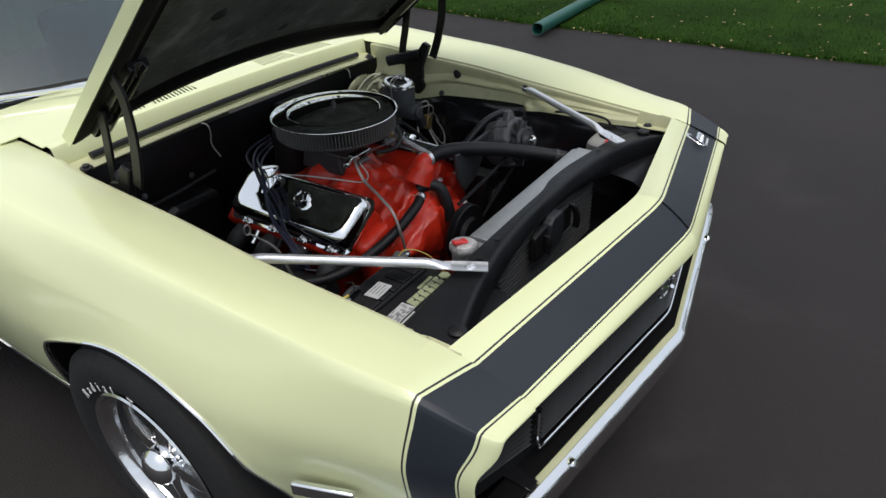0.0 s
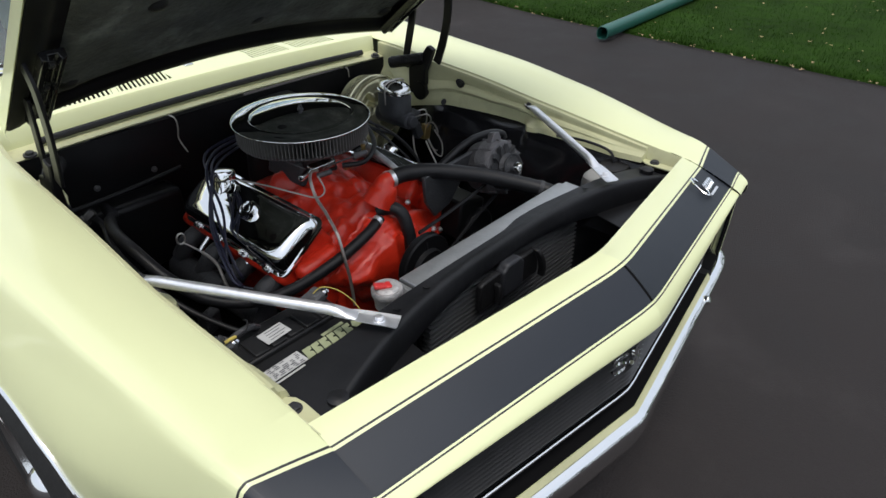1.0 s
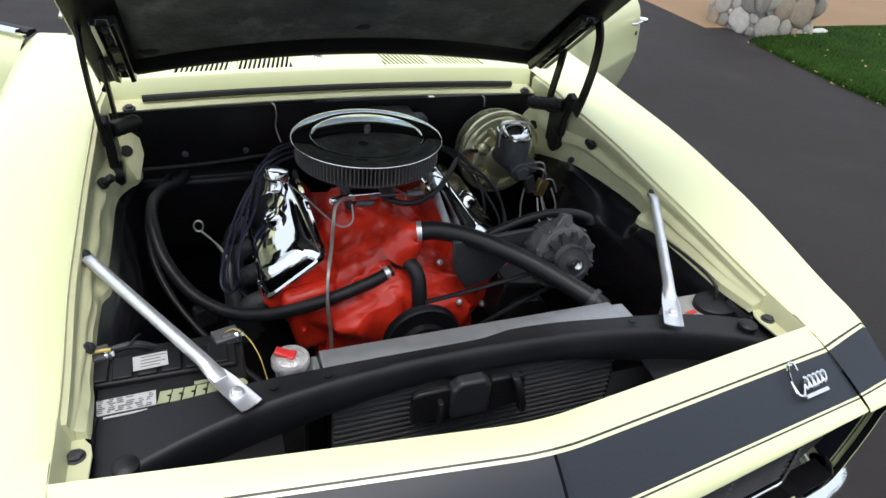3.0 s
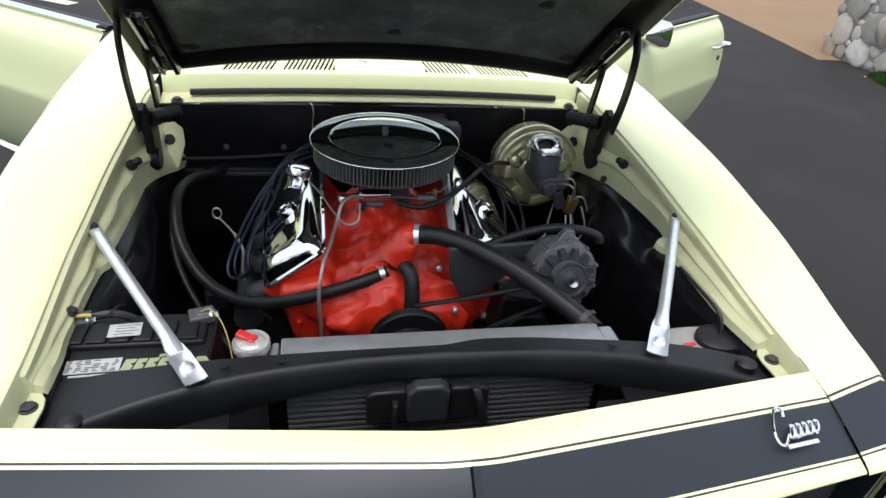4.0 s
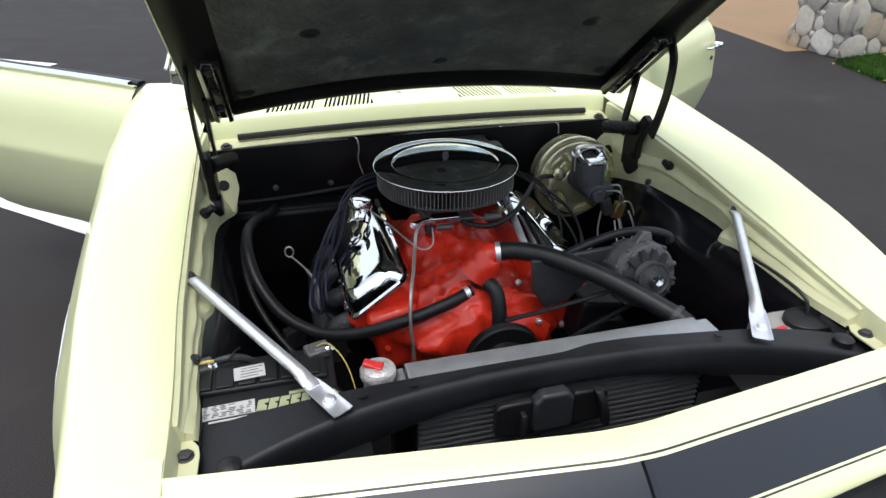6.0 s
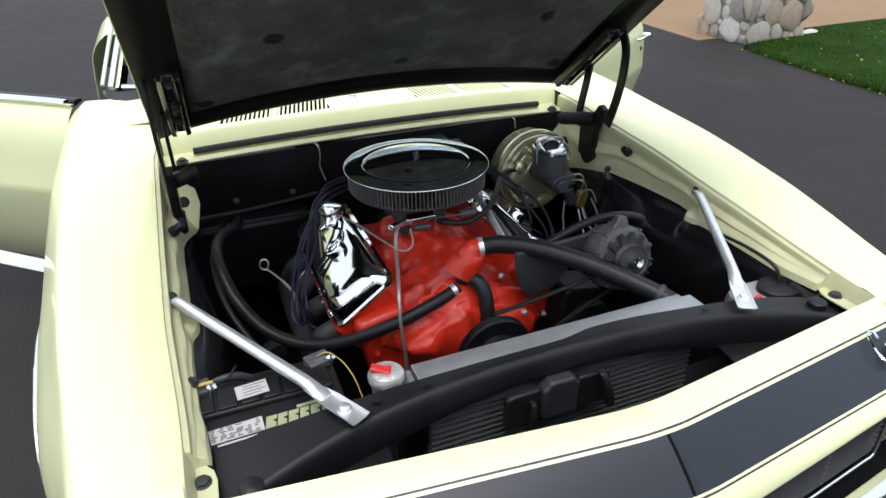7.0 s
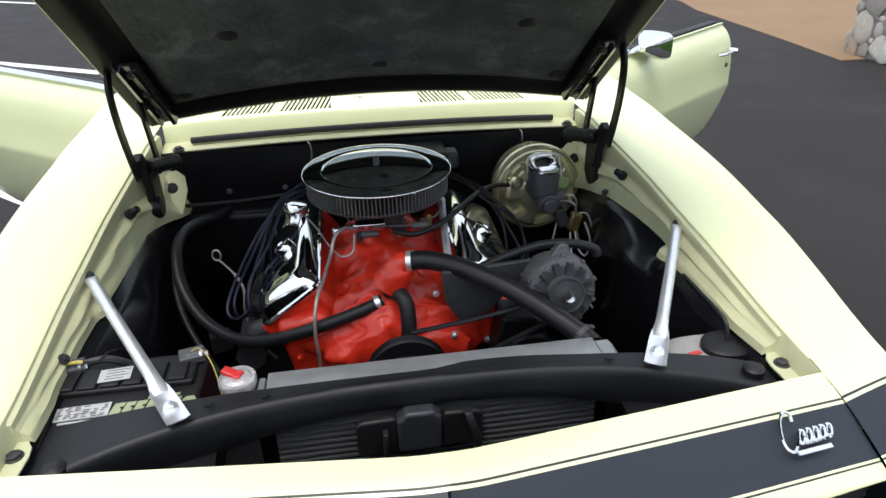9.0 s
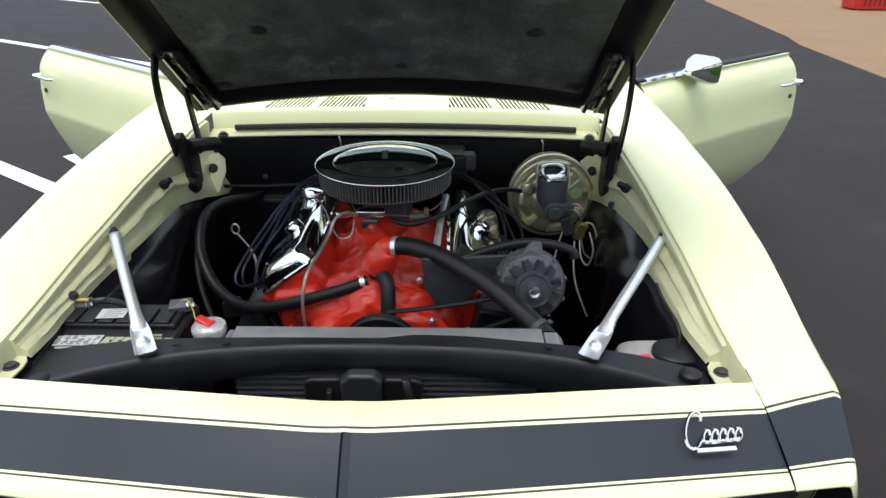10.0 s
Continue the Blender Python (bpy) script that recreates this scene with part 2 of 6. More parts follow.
def both(name, g, mat, parent, label="", **kw):
    """A part and its mirror image on the car's other side."""
    return part(name, g, mat, parent, label, **kw), part(name, mirrored(g), mat, parent, label, **kw)

# ---- the lot, the lawn and what stands on them ----
g = Geo()
xs = [-400, -60, -20, -8, -3, 0, 3, 8, 20, 60, 400]
g.grid([[(x, y, 0) for x in xs] for y in [-400, -60, -20, -8, -3, 0, 3, 8, 20, 60, 400]])
tagged(part("ground", g, ASPHALT), "dark grey worn asphalt of a parking lot", "ground", kind="structure")


def lawn_edge(y):
    return curve_at([(-30, 4.9), (-5, 4.45), (0, 4.36), (2.4, 4.5), (3.1, 4.56), (4.4, 4.8), (4.75, 5.6)], y)


g = Geo()
rows = []
for i in range(90):
    y = -20 + i * 24.85 / 89
    e = lawn_edge(y)
    rows.append([(e + 0.02 * noise.noise((y * 6, 0, 0)), y, -0.01)] + [(e + d + 0.02 * noise.noise((y * 5, d, 0)), y, 0.02 + 0.02 * min(d, 1) + 0.015 * noise.noise((d * 2, y * 2, 3))) for d in (0.05, 0.2, 0.5, 1, 2, 4, 8, 16, 40)])
g.grid(rows)
tagged(part("lawn", g, material("turf", (0.018, 0.042, 0.006), 1.0, spec=0.05, vary=0.5, scale=9, bump=0.8, bump_scale=60), out=False), "green mown lawn beside the asphalt", "lawn", kind="structure")
g = Geo()
rng = random.Random(4)
for i in range(42000):
    y = -2.5 + rng.random() * 7.3
    d = rng.random() ** 1.6 * 4.2 + 0.0
    x = lawn_edge(y) + d
    h = rng.uniform(0.008, 0.032)
    a = rng.uniform(0, 6.28)
    c, s = math.cos(a) * 0.004, math.sin(a) * 0.004
    lx, ly = rng.uniform(-0.02, 0.02), rng.uniform(-0.02, 0.02)
    g.add([(x - c, y - s, 0.01), (x + c, y + s, 0.01), (x + lx, y + ly, 0.02 + h + 0.02 * min(d, 1))], [(0, 1, 2)])
blade = material("grass_blade", (0.023, 0.057, 0.008), 1.0, vary=0.6, scale=6, spec=0.03)
tagged(part("grass", g, blade, out=False), "short green grass blades of the lawn", "grass", kind="stuff")
g = Geo()
for i in range(300):
    y = -2.5 + rng.random() * 7.2
    near = rng.random() < 0.35
    x = lawn_edge(y) + (rng.uniform(-0.05, 0.05) if near else rng.random() * 3.0)
    s = rng.uniform(0.006, 0.022)
    a = rng.uniform(0, 6.28)
    z = 0.012 if near else 0.065
    pts = [(x + s * k * math.cos(a + b), y + s * k * math.sin(a + b), z + rng.uniform(0, 0.015)) for b, k in ((0, 1), (1.2, 0.5), (2.6, 0.9), (3.6, 0.5), (4.9, 0.6))]
    g.add(pts, [(0, 1, 2, 3, 4)])
tagged(part("fallen_leaf_litter", g, LEAF_DRY, out=False), "pale dry fallen leaves scattered on the lawn edge", "leaves", kind="stuff")

# tan concrete walk behind the pillar and along the building
g = Geo()
edge = [(4.72, 4.95), (4.85, 6.1), (5.05, 8.4), (5.25, 9.2), (6.1, 15.2), (8.0, 28.0)]
poly = edge + [(40, 28.0), (40, 4.95)]
g.prism(poly, -0.02, 0.006)
tagged(part("walkway", g, TAN, bevel=0.004), "tan brown concrete walk beside the asphalt", "walkway", kind="structure")


def line_mark(a, b, w):
    a, b = Vector((*a, 0)), Vector((*b, 0))
    d = (b - a).normalized()
    nrm = Vector((-d.y, d.x, 0)) * w / 2
    n = max(4, int((b - a).length / 0.08))
    g = Geo()
    rows = []
    for i in range(n + 1):
        p = a + (b - a) * i / n
        j = 0.004 * noise.noise((p.x * 9, p.y * 9, 1))
        rows.append([(p.x + nrm.x * k, p.y + nrm.y * k, 0.004 + j * 0) for k in (-1 - j * 6, 1 + j * 9)])
    g.grid(rows)
    return tagged(part("parking_line", g, PAINT_LINE, out=False), "white painted parking line on the asphalt", "road marking", "parking lines", "structure")


line_mark((-6.6, 5.72), (-2.02, 2.55), 0.12)
line_mark((-2.43, 3.31), (-1.15, 2.17), 0.09)
line_mark((-9.0, 10.1), (-2.44, 6.12), 0.13)
line_mark((-11.5, 16.0), (-4.0, 11.5), 0.13)


def stone_pillar(cx, cy, w, d, h):
    p = thing("stone_pillar", "square pillar of rounded grey field stones in mortar", "pillar", at=(cx, cy, 0))
    g = Geo()
    g.box((0, 0, h / 2), (w - 0.01, d - 0.01, h))
    part("mortar_core", g, MORTAR, p, "grey mortar core")
    rs = random.Random(11)
    shapes = []
    for k in range(6):
        me = bmesh.new()
        bmesh.ops.create_icosphere(me, subdivisions=2, radius=1)
        for v in me.verts:
            f = 1 + 0.16 * noise.noise(v.co * 1.3 + Vector((k * 7, 0, 0))) + 0.05 * noise.noise(v.co * 4)
            v.co = Vector((math.copysign(abs(v.co.x) ** 0.75, v.co.x), math.copysign(abs(v.co.y) ** 0.6, v.co.y), math.copysign(abs(v.co.z) ** 0.75, v.co.z))) * f
        m = bpy.data.meshes.new("stone")
        me.to_mesh(m)
        me.free()
        m.shade_smooth()
        m.materials.append(STONE)
        shapes.append(m)
    faces = [((0, -d / 2), 0, w), ((-w / 2, 0), -90, d), ((w / 2, 0), 90, d), ((0, d / 2), 180, w)]
    for (fx, fy), turn, width in faces:
        placed = []
        for size in (0.175, 0.14, 0.11, 0.085, 0.06, 0.042, 0.03):
            for tries in range(260):
                u, z = rs.uniform(-width / 2 + size * 0.35, width / 2 - size * 0.35), rs.uniform(size * 0.5, h - size * 0.6)
                a, b = size * rs.uniform(0.65, 1.15), size * rs.uniform(0.65, 1.15)
                if all(((u - q[0]) / (a + q[2])) ** 2 + ((z - q[1]) / (b + q[3])) ** 2 > 0.80 for q in placed):
                    placed.append((u, z, a, b))
        for u, z, a, b in placed:
            ob = new("stone", shapes[rs.randrange(6)])
            ob.parent = p
            r = radians(turn)
            ob.matrix_local = Matrix.Translation((fx + u * math.cos(r), fy + u * math.sin(r), z)) @ Matrix.Rotation(r, 4, "Z") @ Matrix.Diagonal((a, 0.016 + 0.10 * min(a, b), b, 1)) @ Matrix.Rotation(rs.uniform(-0.4, 0.4), 4, "Y")
    return p


stone_pillar(5.38, 4.90, 0.76, 0.66, 1.1)

# a rock splinter beside the pillar
g = Geo()
g.rings([[(5.97 + k * math.cos(a) * 0.10, 4.62 + k * math.sin(a) * 0.04, z) for a in (0, 1, 2, 3, 4, 5)] for k, z in ((1.5, 0.02), (1.3, 0.045), (0.5, 0.07))])
tagged(part("edging_rock", g, material("white_rock", (0.6, 0.6, 0.57), 0.8, vary=0.2), bevel=0.01), "pale pointed rock at the foot of the pillar", "rock")

# downspout pipe lying on the lawn edge
g = Geo()
a, b = Vector((4.09, 2.09, 0.075)), Vector((7.2, 2.16, 0.13))
d = (b - a).normalized()
side = d.cross(Vector((0, 0, 1))).normalized()
up = side.cross(d)
sq = lambda p, r: [p + (side * math.copysign(abs(math.cos(t)) ** 0.7, math.cos(t)) + up * math.copysign(abs(math.sin(t)) ** 0.7, math.sin(t))) * r for t in [6.28318 * i / 20 for i in range(20)]]
g.rings([sq(b, 0.052), sq(a, 0.052), sq(a + d * 0.001, 0.046), sq(a + d * 0.35, 0.046)], caps=False)
tagged(part("drain_pipe", g, GREEN_PIPE, out=False), "green metal downspout pipe lying at the lawn edge", "pipe")

# red crate far off on the walk
crate = thing("red_crate", "red plastic crate standing on the tan walk", "crate", at=(8.75, 13.2, 0.006))
g = Geo()
g.box((0, 0, 0.13), (0.75, 0.5, 0.24), taper=1.08)
part("crate_body", g, RED_PLASTIC, crate, bevel=0.03)
g = Geo()
g.box((0, 0, 0.262), (0.86, 0.6, 0.03))
part("crate_rim", g, RED_PLASTIC, crate, bevel=0.01)
# darker red bars put the shade of the slots into the colour
for i in range(5):
    g = Geo()
    g.box((-0.2 + i * 0.1, -0.268, 0.15), (0.03, 0.01, 0.12))
    part("crate_slot_bar", g, material("red_shade", (0.2, 0.012, 0.012), 0.5), crate)

# unseen trees added round the lot, which the chrome and the paint mirror
g = Geo()
rt = random.Random(21)
trunks = Geo()
for i in range(64):
    a = 6.28318 * i / 64 + rt.uniform(-0.04, 0.04)
    # no trees here, so open sky brightens the asphalt and the car's side
    if 1.55 < a < 4.4:
        continue
    r = rt.uniform(33, 40)
    h = rt.uniform(9, 15)
    cx, cy = r * math.cos(a), r * math.sin(a) + 4
    w = rt.uniform(2.2, 3.4)
    trunks.cyl((cx, cy, -0.1), (cx + rt.uniform(-0.4, 0.4), cy, h * 0.8), 0.28, 0.08, 8)
    for k in range(230):
        u, v, q = rt.gauss(0, 0.42), rt.gauss(0, 0.42), rt.random()
        z = h * (0.08 + 0.92 * q)
        s = w * (1.15 - 0.75 * q)
        p = Vector((cx + u * s * 1.6, cy + v * s * 1.6, z))
        e = rt.uniform(0.25, 0.6)
        d1 = Vector((rt.uniform(-1, 1), rt.uniform(-1, 1), rt.uniform(-0.6, 0.6))).normalized() * e
        d2 = d1.orthogonal().normalized() * e * 0.6
        g.add([p - d1, p + d2, p + d1, p - d2 * 0.8], [(0, 1, 2, 3)])
tagged(part("added_woods", g, material("woods_leaf", (0.035, 0.06, 0.022), 0.75, vary=0.5, scale=2), out=False), "unseen dark green leafy trees added round the lot for reflections", "trees", kind="stuff")
tagged(part("added_trunks", trunks, material("bark", (0.07, 0.055, 0.04), 0.9, vary=0.3, scale=6)), "brown trunks of the unseen trees added round the lot", "trunks", kind="stuff")

# ---- the car: body ----
car = thing("car", "pale yellow two-door car, black nose stripe, hood and doors open", "car")

HALF_WIDTH = [(-0.26, 0.70), (-0.22, 0.722), (-0.16, 0.748), (-0.10, 0.786), (-0.03, 0.790), (0.06, 0.811), (0.15, 0.839), (0.22, 0.858), (0.30, 0.874), (0.5, 0.899), (1.0, 0.912), (1.4, 0.91), (2.6, 0.91), (3.3, 0.92), (3.9, 0.89), (4.2, 0.84), (4.33, 0.79)]
TOP = [(-0.26, 0.742), (-0.07, 0.748), (0.10, 0.764), (0.30, 0.782), (0.45, 0.797), (0.6, 0.817), (0.75, 0.828), (0.9, 0.838), (1.1, 0.856), (1.4, 0.876), (1.6, 0.884), (2.6, 0.895), (3.3, 0.895), (4.0, 0.85), (4.33, 0.82)]
GAP = 0.622


def gap(y):
    """Half width between the fenders' inner edges; widest beside the engine."""
    a, b = min(1, max(0, (y - 0.03) / 0.35)), min(1, max(0, (1.14 - y) / 0.12))
    return GAP + 0.013 * a * a * (3 - 2 * a) * b


def half_width(y):
    return sum(curve_at(HALF_WIDTH, y + k) for k in (-0.03, 0, 0.03)) / 3


def top(y):
    return sum(curve_at(TOP, y + k) for k in (-0.06, 0, 0.06)) / 3


def soft_at(table, y):
    return sum(curve_at(table, y + k) for k in (-0.09, -0.06, -0.03, 0, 0.03, 0.06, 0.09)) / 7


def upper_section(y, inner=None):
    """From the inner edge over the crown and the shoulder down to the side crease."""
    inner = gap(y) if inner is None else inner
    w, z = half_width(y), top(y)
    slope = soft_at([(0.05, 0.022), (0.16, 0.036), (0.30, 0.031), (0.5, 0.014), (0.75, 0.0)], y)
    c = soft_at([(0.05, 0.003), (0.2, 0.013), (0.4, 0.022), (0.7, 0.015), (1.1, 0.010), (1.5, 0.006)], y)
    b = soft_at([(0.05, 0.002), (0.25, 0.006)], y)
    v = w - slope
    k = (v - inner) / 0.303
    s = min(1.0, k) * soft_at([(0.06, 0.46), (0.22, 0.70), (0.45, 1.0)], y)
    q = soft_at([(0.02, 0.0), (0.12, 1.0), (0.7, 1.0), (1.1, 0.0)], y)
    mix = lambda m, n: m + (n - m) * q
    return [(inner, z - 0.003), (inner + 0.006, z), (inner + 0.10 * k, z + b + 0.4 * c), (inner + 0.15 * k, z + b + 0.68 * c), (v - 0.104 * s, z + b + c), (v - 0.096 * s, z + b - mix(0.0015, 0.0028) * s + mix(0.985, 0.97) * c),
            (v - mix(0.068, 0.083) * s, z - mix(0.015, 0.012) * s + 0.85 * c), (v - mix(0.046, 0.068) * s, z - mix(0.036, 0.034) * s + 0.7 * c), (v - mix(0.030, 0.053) * s, z - 0.062 * s + 0.55 * c), (v - mix(0.019, 0.034) * s, z - 0.092 * s + 0.4 * c),
            (w - 0.008 * s - 0.5 * slope, (z - 0.10 * s + 0.64) / 2), (w - 0.002, 0.622), (w, 0.612)]


def tuck(z):
    """How far the side turns under below the crease."""
    return 0.40 * max(0, 0.612 - z) ** 1.5 + 1.5 * max(0, 0.40 - z) ** 2


def lower_section(y, low, n=7):
    """From the side crease down to the height low."""
    w = half_width(y)
    out = []
    for i in range(1, n + 1):
        z = 0.612 + (low - 0.612) * (i / n) ** 1.6
        out.append((w - tuck(z), z))
    return out


ARCH = [(0.165, 0.300), (0.168, 0.34), (0.183, 0.423), (0.222, 0.490), (0.262, 0.551), (0.31, 0.598), (0.372, 0.631), (0.44, 0.654), (0.513, 0.668),
        (0.578, 0.667), (0.656, 0.650), (0.761, 0.615), (0.81, 0.586), (0.845, 0.53), (0.868, 0.45), (0.880, 0.36), (0.884, 0.300)]


def arch_low(y):
    return 0.295 if y <= ARCH[0][0] or y >= ARCH[-1][0] else curve_at(ARCH, y)


def side_x(y, z):
    """Half width of the body side at the height z."""
    w = half_width(y)
    if z <= 0.612:
        # the front of the wheel arch flares
        return w - tuck(z) + 0.020 * math.exp(-((y - 0.27) / 0.10) ** 2) * min(1, (0.612 - z) / 0.10)
    x9, z9 = upper_section(y)[9]
    return w - (w - x9) * min(1.0, (z - 0.612) / (z9 - 0.612)) ** 1.4


def fender_section(y, low, n=14):
    sec = upper_section(y)[:10]
    z9 = sec[9][1]
    return sec + [(side_x(y, z9 + (low - z9) * i / n), z9 + (low - z9) * i / n) for i in range(1, n + 1)]


def steps(a, b, n):
    return [a + (b - a) * i / n for i in range(n + 1)]


# front fender
ys = sorted(steps(-0.03, 1.515, 60) + [y for y, z in ARCH] + [0.1635, 0.8855])
rows = []
for y in ys:
    rows.append([(x, y, z) for x, z in fender_section(y, arch_low(y))])
g = Geo().grid(rows)
both("front_fender", g, YELLOW, car, "pale yellow front fender with wheel arch", thick=0.003, out=True)

# bright molding round the wheel arch
arch_line = smooth_line([(0, y, z) for y, z in ARCH], 3)
g = Geo().tube([(side_x(p.y, p.z) + 0.001, p.y, p.z - 0.002) for p in arch_line], 0.0042, 8, 1)
both("arch_molding", g, CHROME, car, "bright thin wheel arch molding")
g = Geo().tube([(side_x(y, 0.305) + 0.003, y, 0.302) for y in steps(0.90, 1.50, 8)], 0.009, 8, 2)
both("rocker_molding", g, CHROME, car, "bright molding along the fender's foot")

# wheelhouse walls behind the arch
rows = [[(k * (side_x(p.y, p.z) - 0.008) + (1 - k) * 0.62, p.y, p.z + 0.004 + 0.02 * (1 - k)) for p in arch_line] for k in (1.0, 0.5, 0.05, 0.0)]
both("wheelhouse", Geo().grid(rows), BLACK, car, thick=0.002)

# nose: header panel between the fenders and the tips of the fenders
P_CENTRE = [(0, -0.170, 0.788), (0, -0.224, 0.785), (0, -0.299, 0.729), (0, -0.319, 0.695), (0, -0.313, 0.685), (0, -0.296, 0.682)]
P_SIDE = [(GAP - 0.0006, -0.064, 0.748), (GAP - 0.0006, -0.116, 0.735), (GAP - 0.0006, -0.207, 0.701), (GAP - 0.0006, -0.228, 0.692), (GAP - 0.0006, -0.221, 0.684), (GAP - 0.0006, -0.204, 0.681)]


def profile_at(ps, s):
    """Point at s on a smooth curve through the profile; s counts its points."""
    k = min(int(s), len(ps) - 2)
    a, b, c, d = (Vector(ps[i]) for i in (max(k - 1, 0), k, k + 1, min(k + 2, len(ps) - 1)))
    t = s - k
    return 0.5 * (2 * b + (c - a) * t + (2 * a - 5 * b + 4 * c - d) * t * t + (3 * b - a - 3 * c + d) * t ** 3)


BANDS = [("panel", 0.0, 0.935), ("pin", 0.935, 0.985), ("panel", 0.985, 1.055), ("stripe", 1.055, 1.915), ("panel", 1.915, 1.965), ("pin", 1.965, 2.01), ("panel", 2.01, 5.0)]


def band_rows(columns, s0, s1):
    n = max(1, round((s1 - s0) * 7))
    return [[profile_at(c, s0 + (s1 - s0) * i / n) for c in columns] for i in range(n + 1)]


def header_column(x):
    u = min(1.0, abs(x) / (GAP - 0.0006))
    peak = 0.8 * math.exp(-(x / 0.028) ** 2) + 0.22 * math.exp(-(x / 0.006) ** 2)
    out = []
    for k, (a, b) in enumerate(zip(P_CENTRE, P_SIDE)):
        p = Vector(a).lerp(Vector(b), u)
        p.x = x
        p.z += 0.002 * peak if k < 4 else 0
        p.y += 0.002 * peak
        out.append(p)
    return out


cols = [header_column(x) for x in sorted(set(steps(-GAP + 0.0004, GAP - 0.0004, 40) + [-0.06, -0.04, -0.025, -0.014, -0.009, -0.006, -0.003, 0, 0.003, 0.006, 0.009, 0.014, 0.025, 0.04, 0.06]))]
geos = {"panel": Geo(), "pin": Geo(), "stripe": Geo()}
for kind, s0, s1 in BANDS:
    geos[kind].grid(band_rows(cols, s0, s1))
header = part("header_panel", geos["panel"], YELLOW, car, "yellow header panel ahead of the engine bay", sharp=50)
part("nose_stripe", geos["stripe"], STRIPE, header, "satin black nose stripe", sharp=50)
part("pinstripe", geos["pin"], PIN, header, "thin black pinstripe", sharp=50)
# a low fold down the middle of the stripe, steeper on one side
# the steep side's flat black holds the crease's dark reflection
for x0, h0, x1, h1, mat in ((-0.0042, 0.0004, -0.0006, 0.0026, FLAT_BLACK), (-0.0006, 0.0026, 0.010, 0.0004, STRIPE)):
    g = Geo().grid([[profile_at(header_column(x), 1.06 + 0.85 * i / 10) + Vector((0, -0.3, 0.8)) * h for x, h in ((x0, h0), (x1, h1))] for i in range(11)])
    part("stripe_fold", g, mat, header, "fold line across the nose stripe, dark reflection in its colour")



def tip_column(x, z, back):
    """Fender tip: from the fender's front edge forward to the grille opening."""
    f = max(0.0, min(1.0, (0.747 - z) / 0.14))
    f = f * f * (3 - 2 * f)
    e = max(0.0, min(1.0, (x - GAP) / (0.748 - GAP)))
    k = 1 - 0.9 * f
    zc = min(z, 0.749 - 0.002 * e)
    return [back, Vector((x, -0.03, z)), Vector((x - 0.010 * e, -0.116 + 0.030 * e + 0.010 * f, (z + zc) / 2 - 0.013 * k * (1 - 0.5 * e))), Vector((x - 0.035 * e, -0.208 + 0.018 * e + 0.024 * f, zc - 0.043 * k)),
            Vector((x - (0.051 - 0.009 * f) * e, -0.231 + 0.012 * e + 0.028 * f, zc - 0.056 * k)), Vector((x - (0.056 - 0.009 * f) * e, -0.224 + 0.012 * e + 0.027 * f, zc - 0.064 * k)), Vector((x - (0.057 - 0.009 * f) * e, -0.205 + 0.012 * e + 0.013 * f, zc - 0.067 * k))]


sec = fender_section(-0.03, 0.44)
behind = fender_section(-0.12, 0.44)
# the tip meets the header almost flush
sec[0], behind[0] = (sec[0][0], sec[1][1] - 0.0008), (behind[0][0], behind[1][1] - 0.0008)
fine = []
for (a, b), (c, d) in zip(zip(sec, behind), zip(sec[1:], behind[1:])):
    fine += [[p + (q - p) * t / 3 for p, q in zip((*a, *b), (*c, *d))] for t in range(3)]
fine.append((*sec[-1], *behind[-1]))
# the point behind the seam keeps the surface smooth across it
cols = [tip_column(p[0] + 0.0003, p[1], Vector((2 * p[0] - p[2], 0.06, 2 * p[1] - p[3]))) for p in fine]
geos = {"panel": Geo(), "pin": Geo(), "stripe": Geo(), "rim": Geo()}
for kind, s0, s1 in BANDS[:-1] + [("panel", 2.01, 3.35), ("rim", 3.35, 5.0)]:
    geos[kind].grid(band_rows(cols, s0 + 1, s1 + 1))
for mirror in (False, True):
    k = mirrored if mirror else (lambda q: q)
    tip = part("fender_tip", k(geos["panel"]), YELLOW, car, "yellow fender tip round the grille opening", sharp=50)
    part("nose_stripe", k(geos["stripe"]), STRIPE, tip, "satin black nose stripe", sharp=50)
    part("pinstripe", k(geos["pin"]), PIN, tip, "thin black pinstripe", sharp=50)
    part("opening_rim", k(geos["rim"]), FLAT_BLACK, tip, "black rim inside the lamp opening", sharp=50)


def nose_y(x):
    """Line of the front in plan."""
    return -0.314 + 0.148 * min(0.70, abs(x))


# lower lip below the grille
rows = []
for dy, z in ((0.0125, 0.4610), (0.0130, 0.4665), (0.0105, 0.4668), (0.003, 0.4545), (0.03, 0.450)):
    rows.append([(x, nose_y(x) + dy, z) for x in steps(-0.575, 0.575, 28)])
# the duller yellow carries the shade that lies on the sill
part("grille_sill", Geo().grid(rows), YELLOW_DULL, car, "yellow sill below the grille, shade in its dull colour", thick=0.003)

# grille
# the grille stands back behind the lip
SET_BACK = 0.026
grille = part("grille", Geo().grid([[(x, nose_y(x) + (0.032 if abs(x) < 0.6 else 0.052), z) for x in (-0.70, -0.55, -0.35, 0, 0.35, 0.55, 0.70)] for z in (0.46, 0.70)]), PLASTIC, car, "black grille with fine horizontal bars", thick=0.004)
part("grille_shelf", Geo().grid([[(x, nose_y(x) + dy, 0.4640 if abs(x) < 0.58 else 0.456) for x in steps(-0.70, 0.70, 40)] for dy in (-0.0125, 0.034)]), FLAT_BLACK, grille, thick=0.003)
grille.location = (0, SET_BACK, 0)
BAR_BLACK = material("grille_bar_black", (0.045, 0.045, 0.047), 0.25, vary=0.2, spec=0.7)
bar = {}
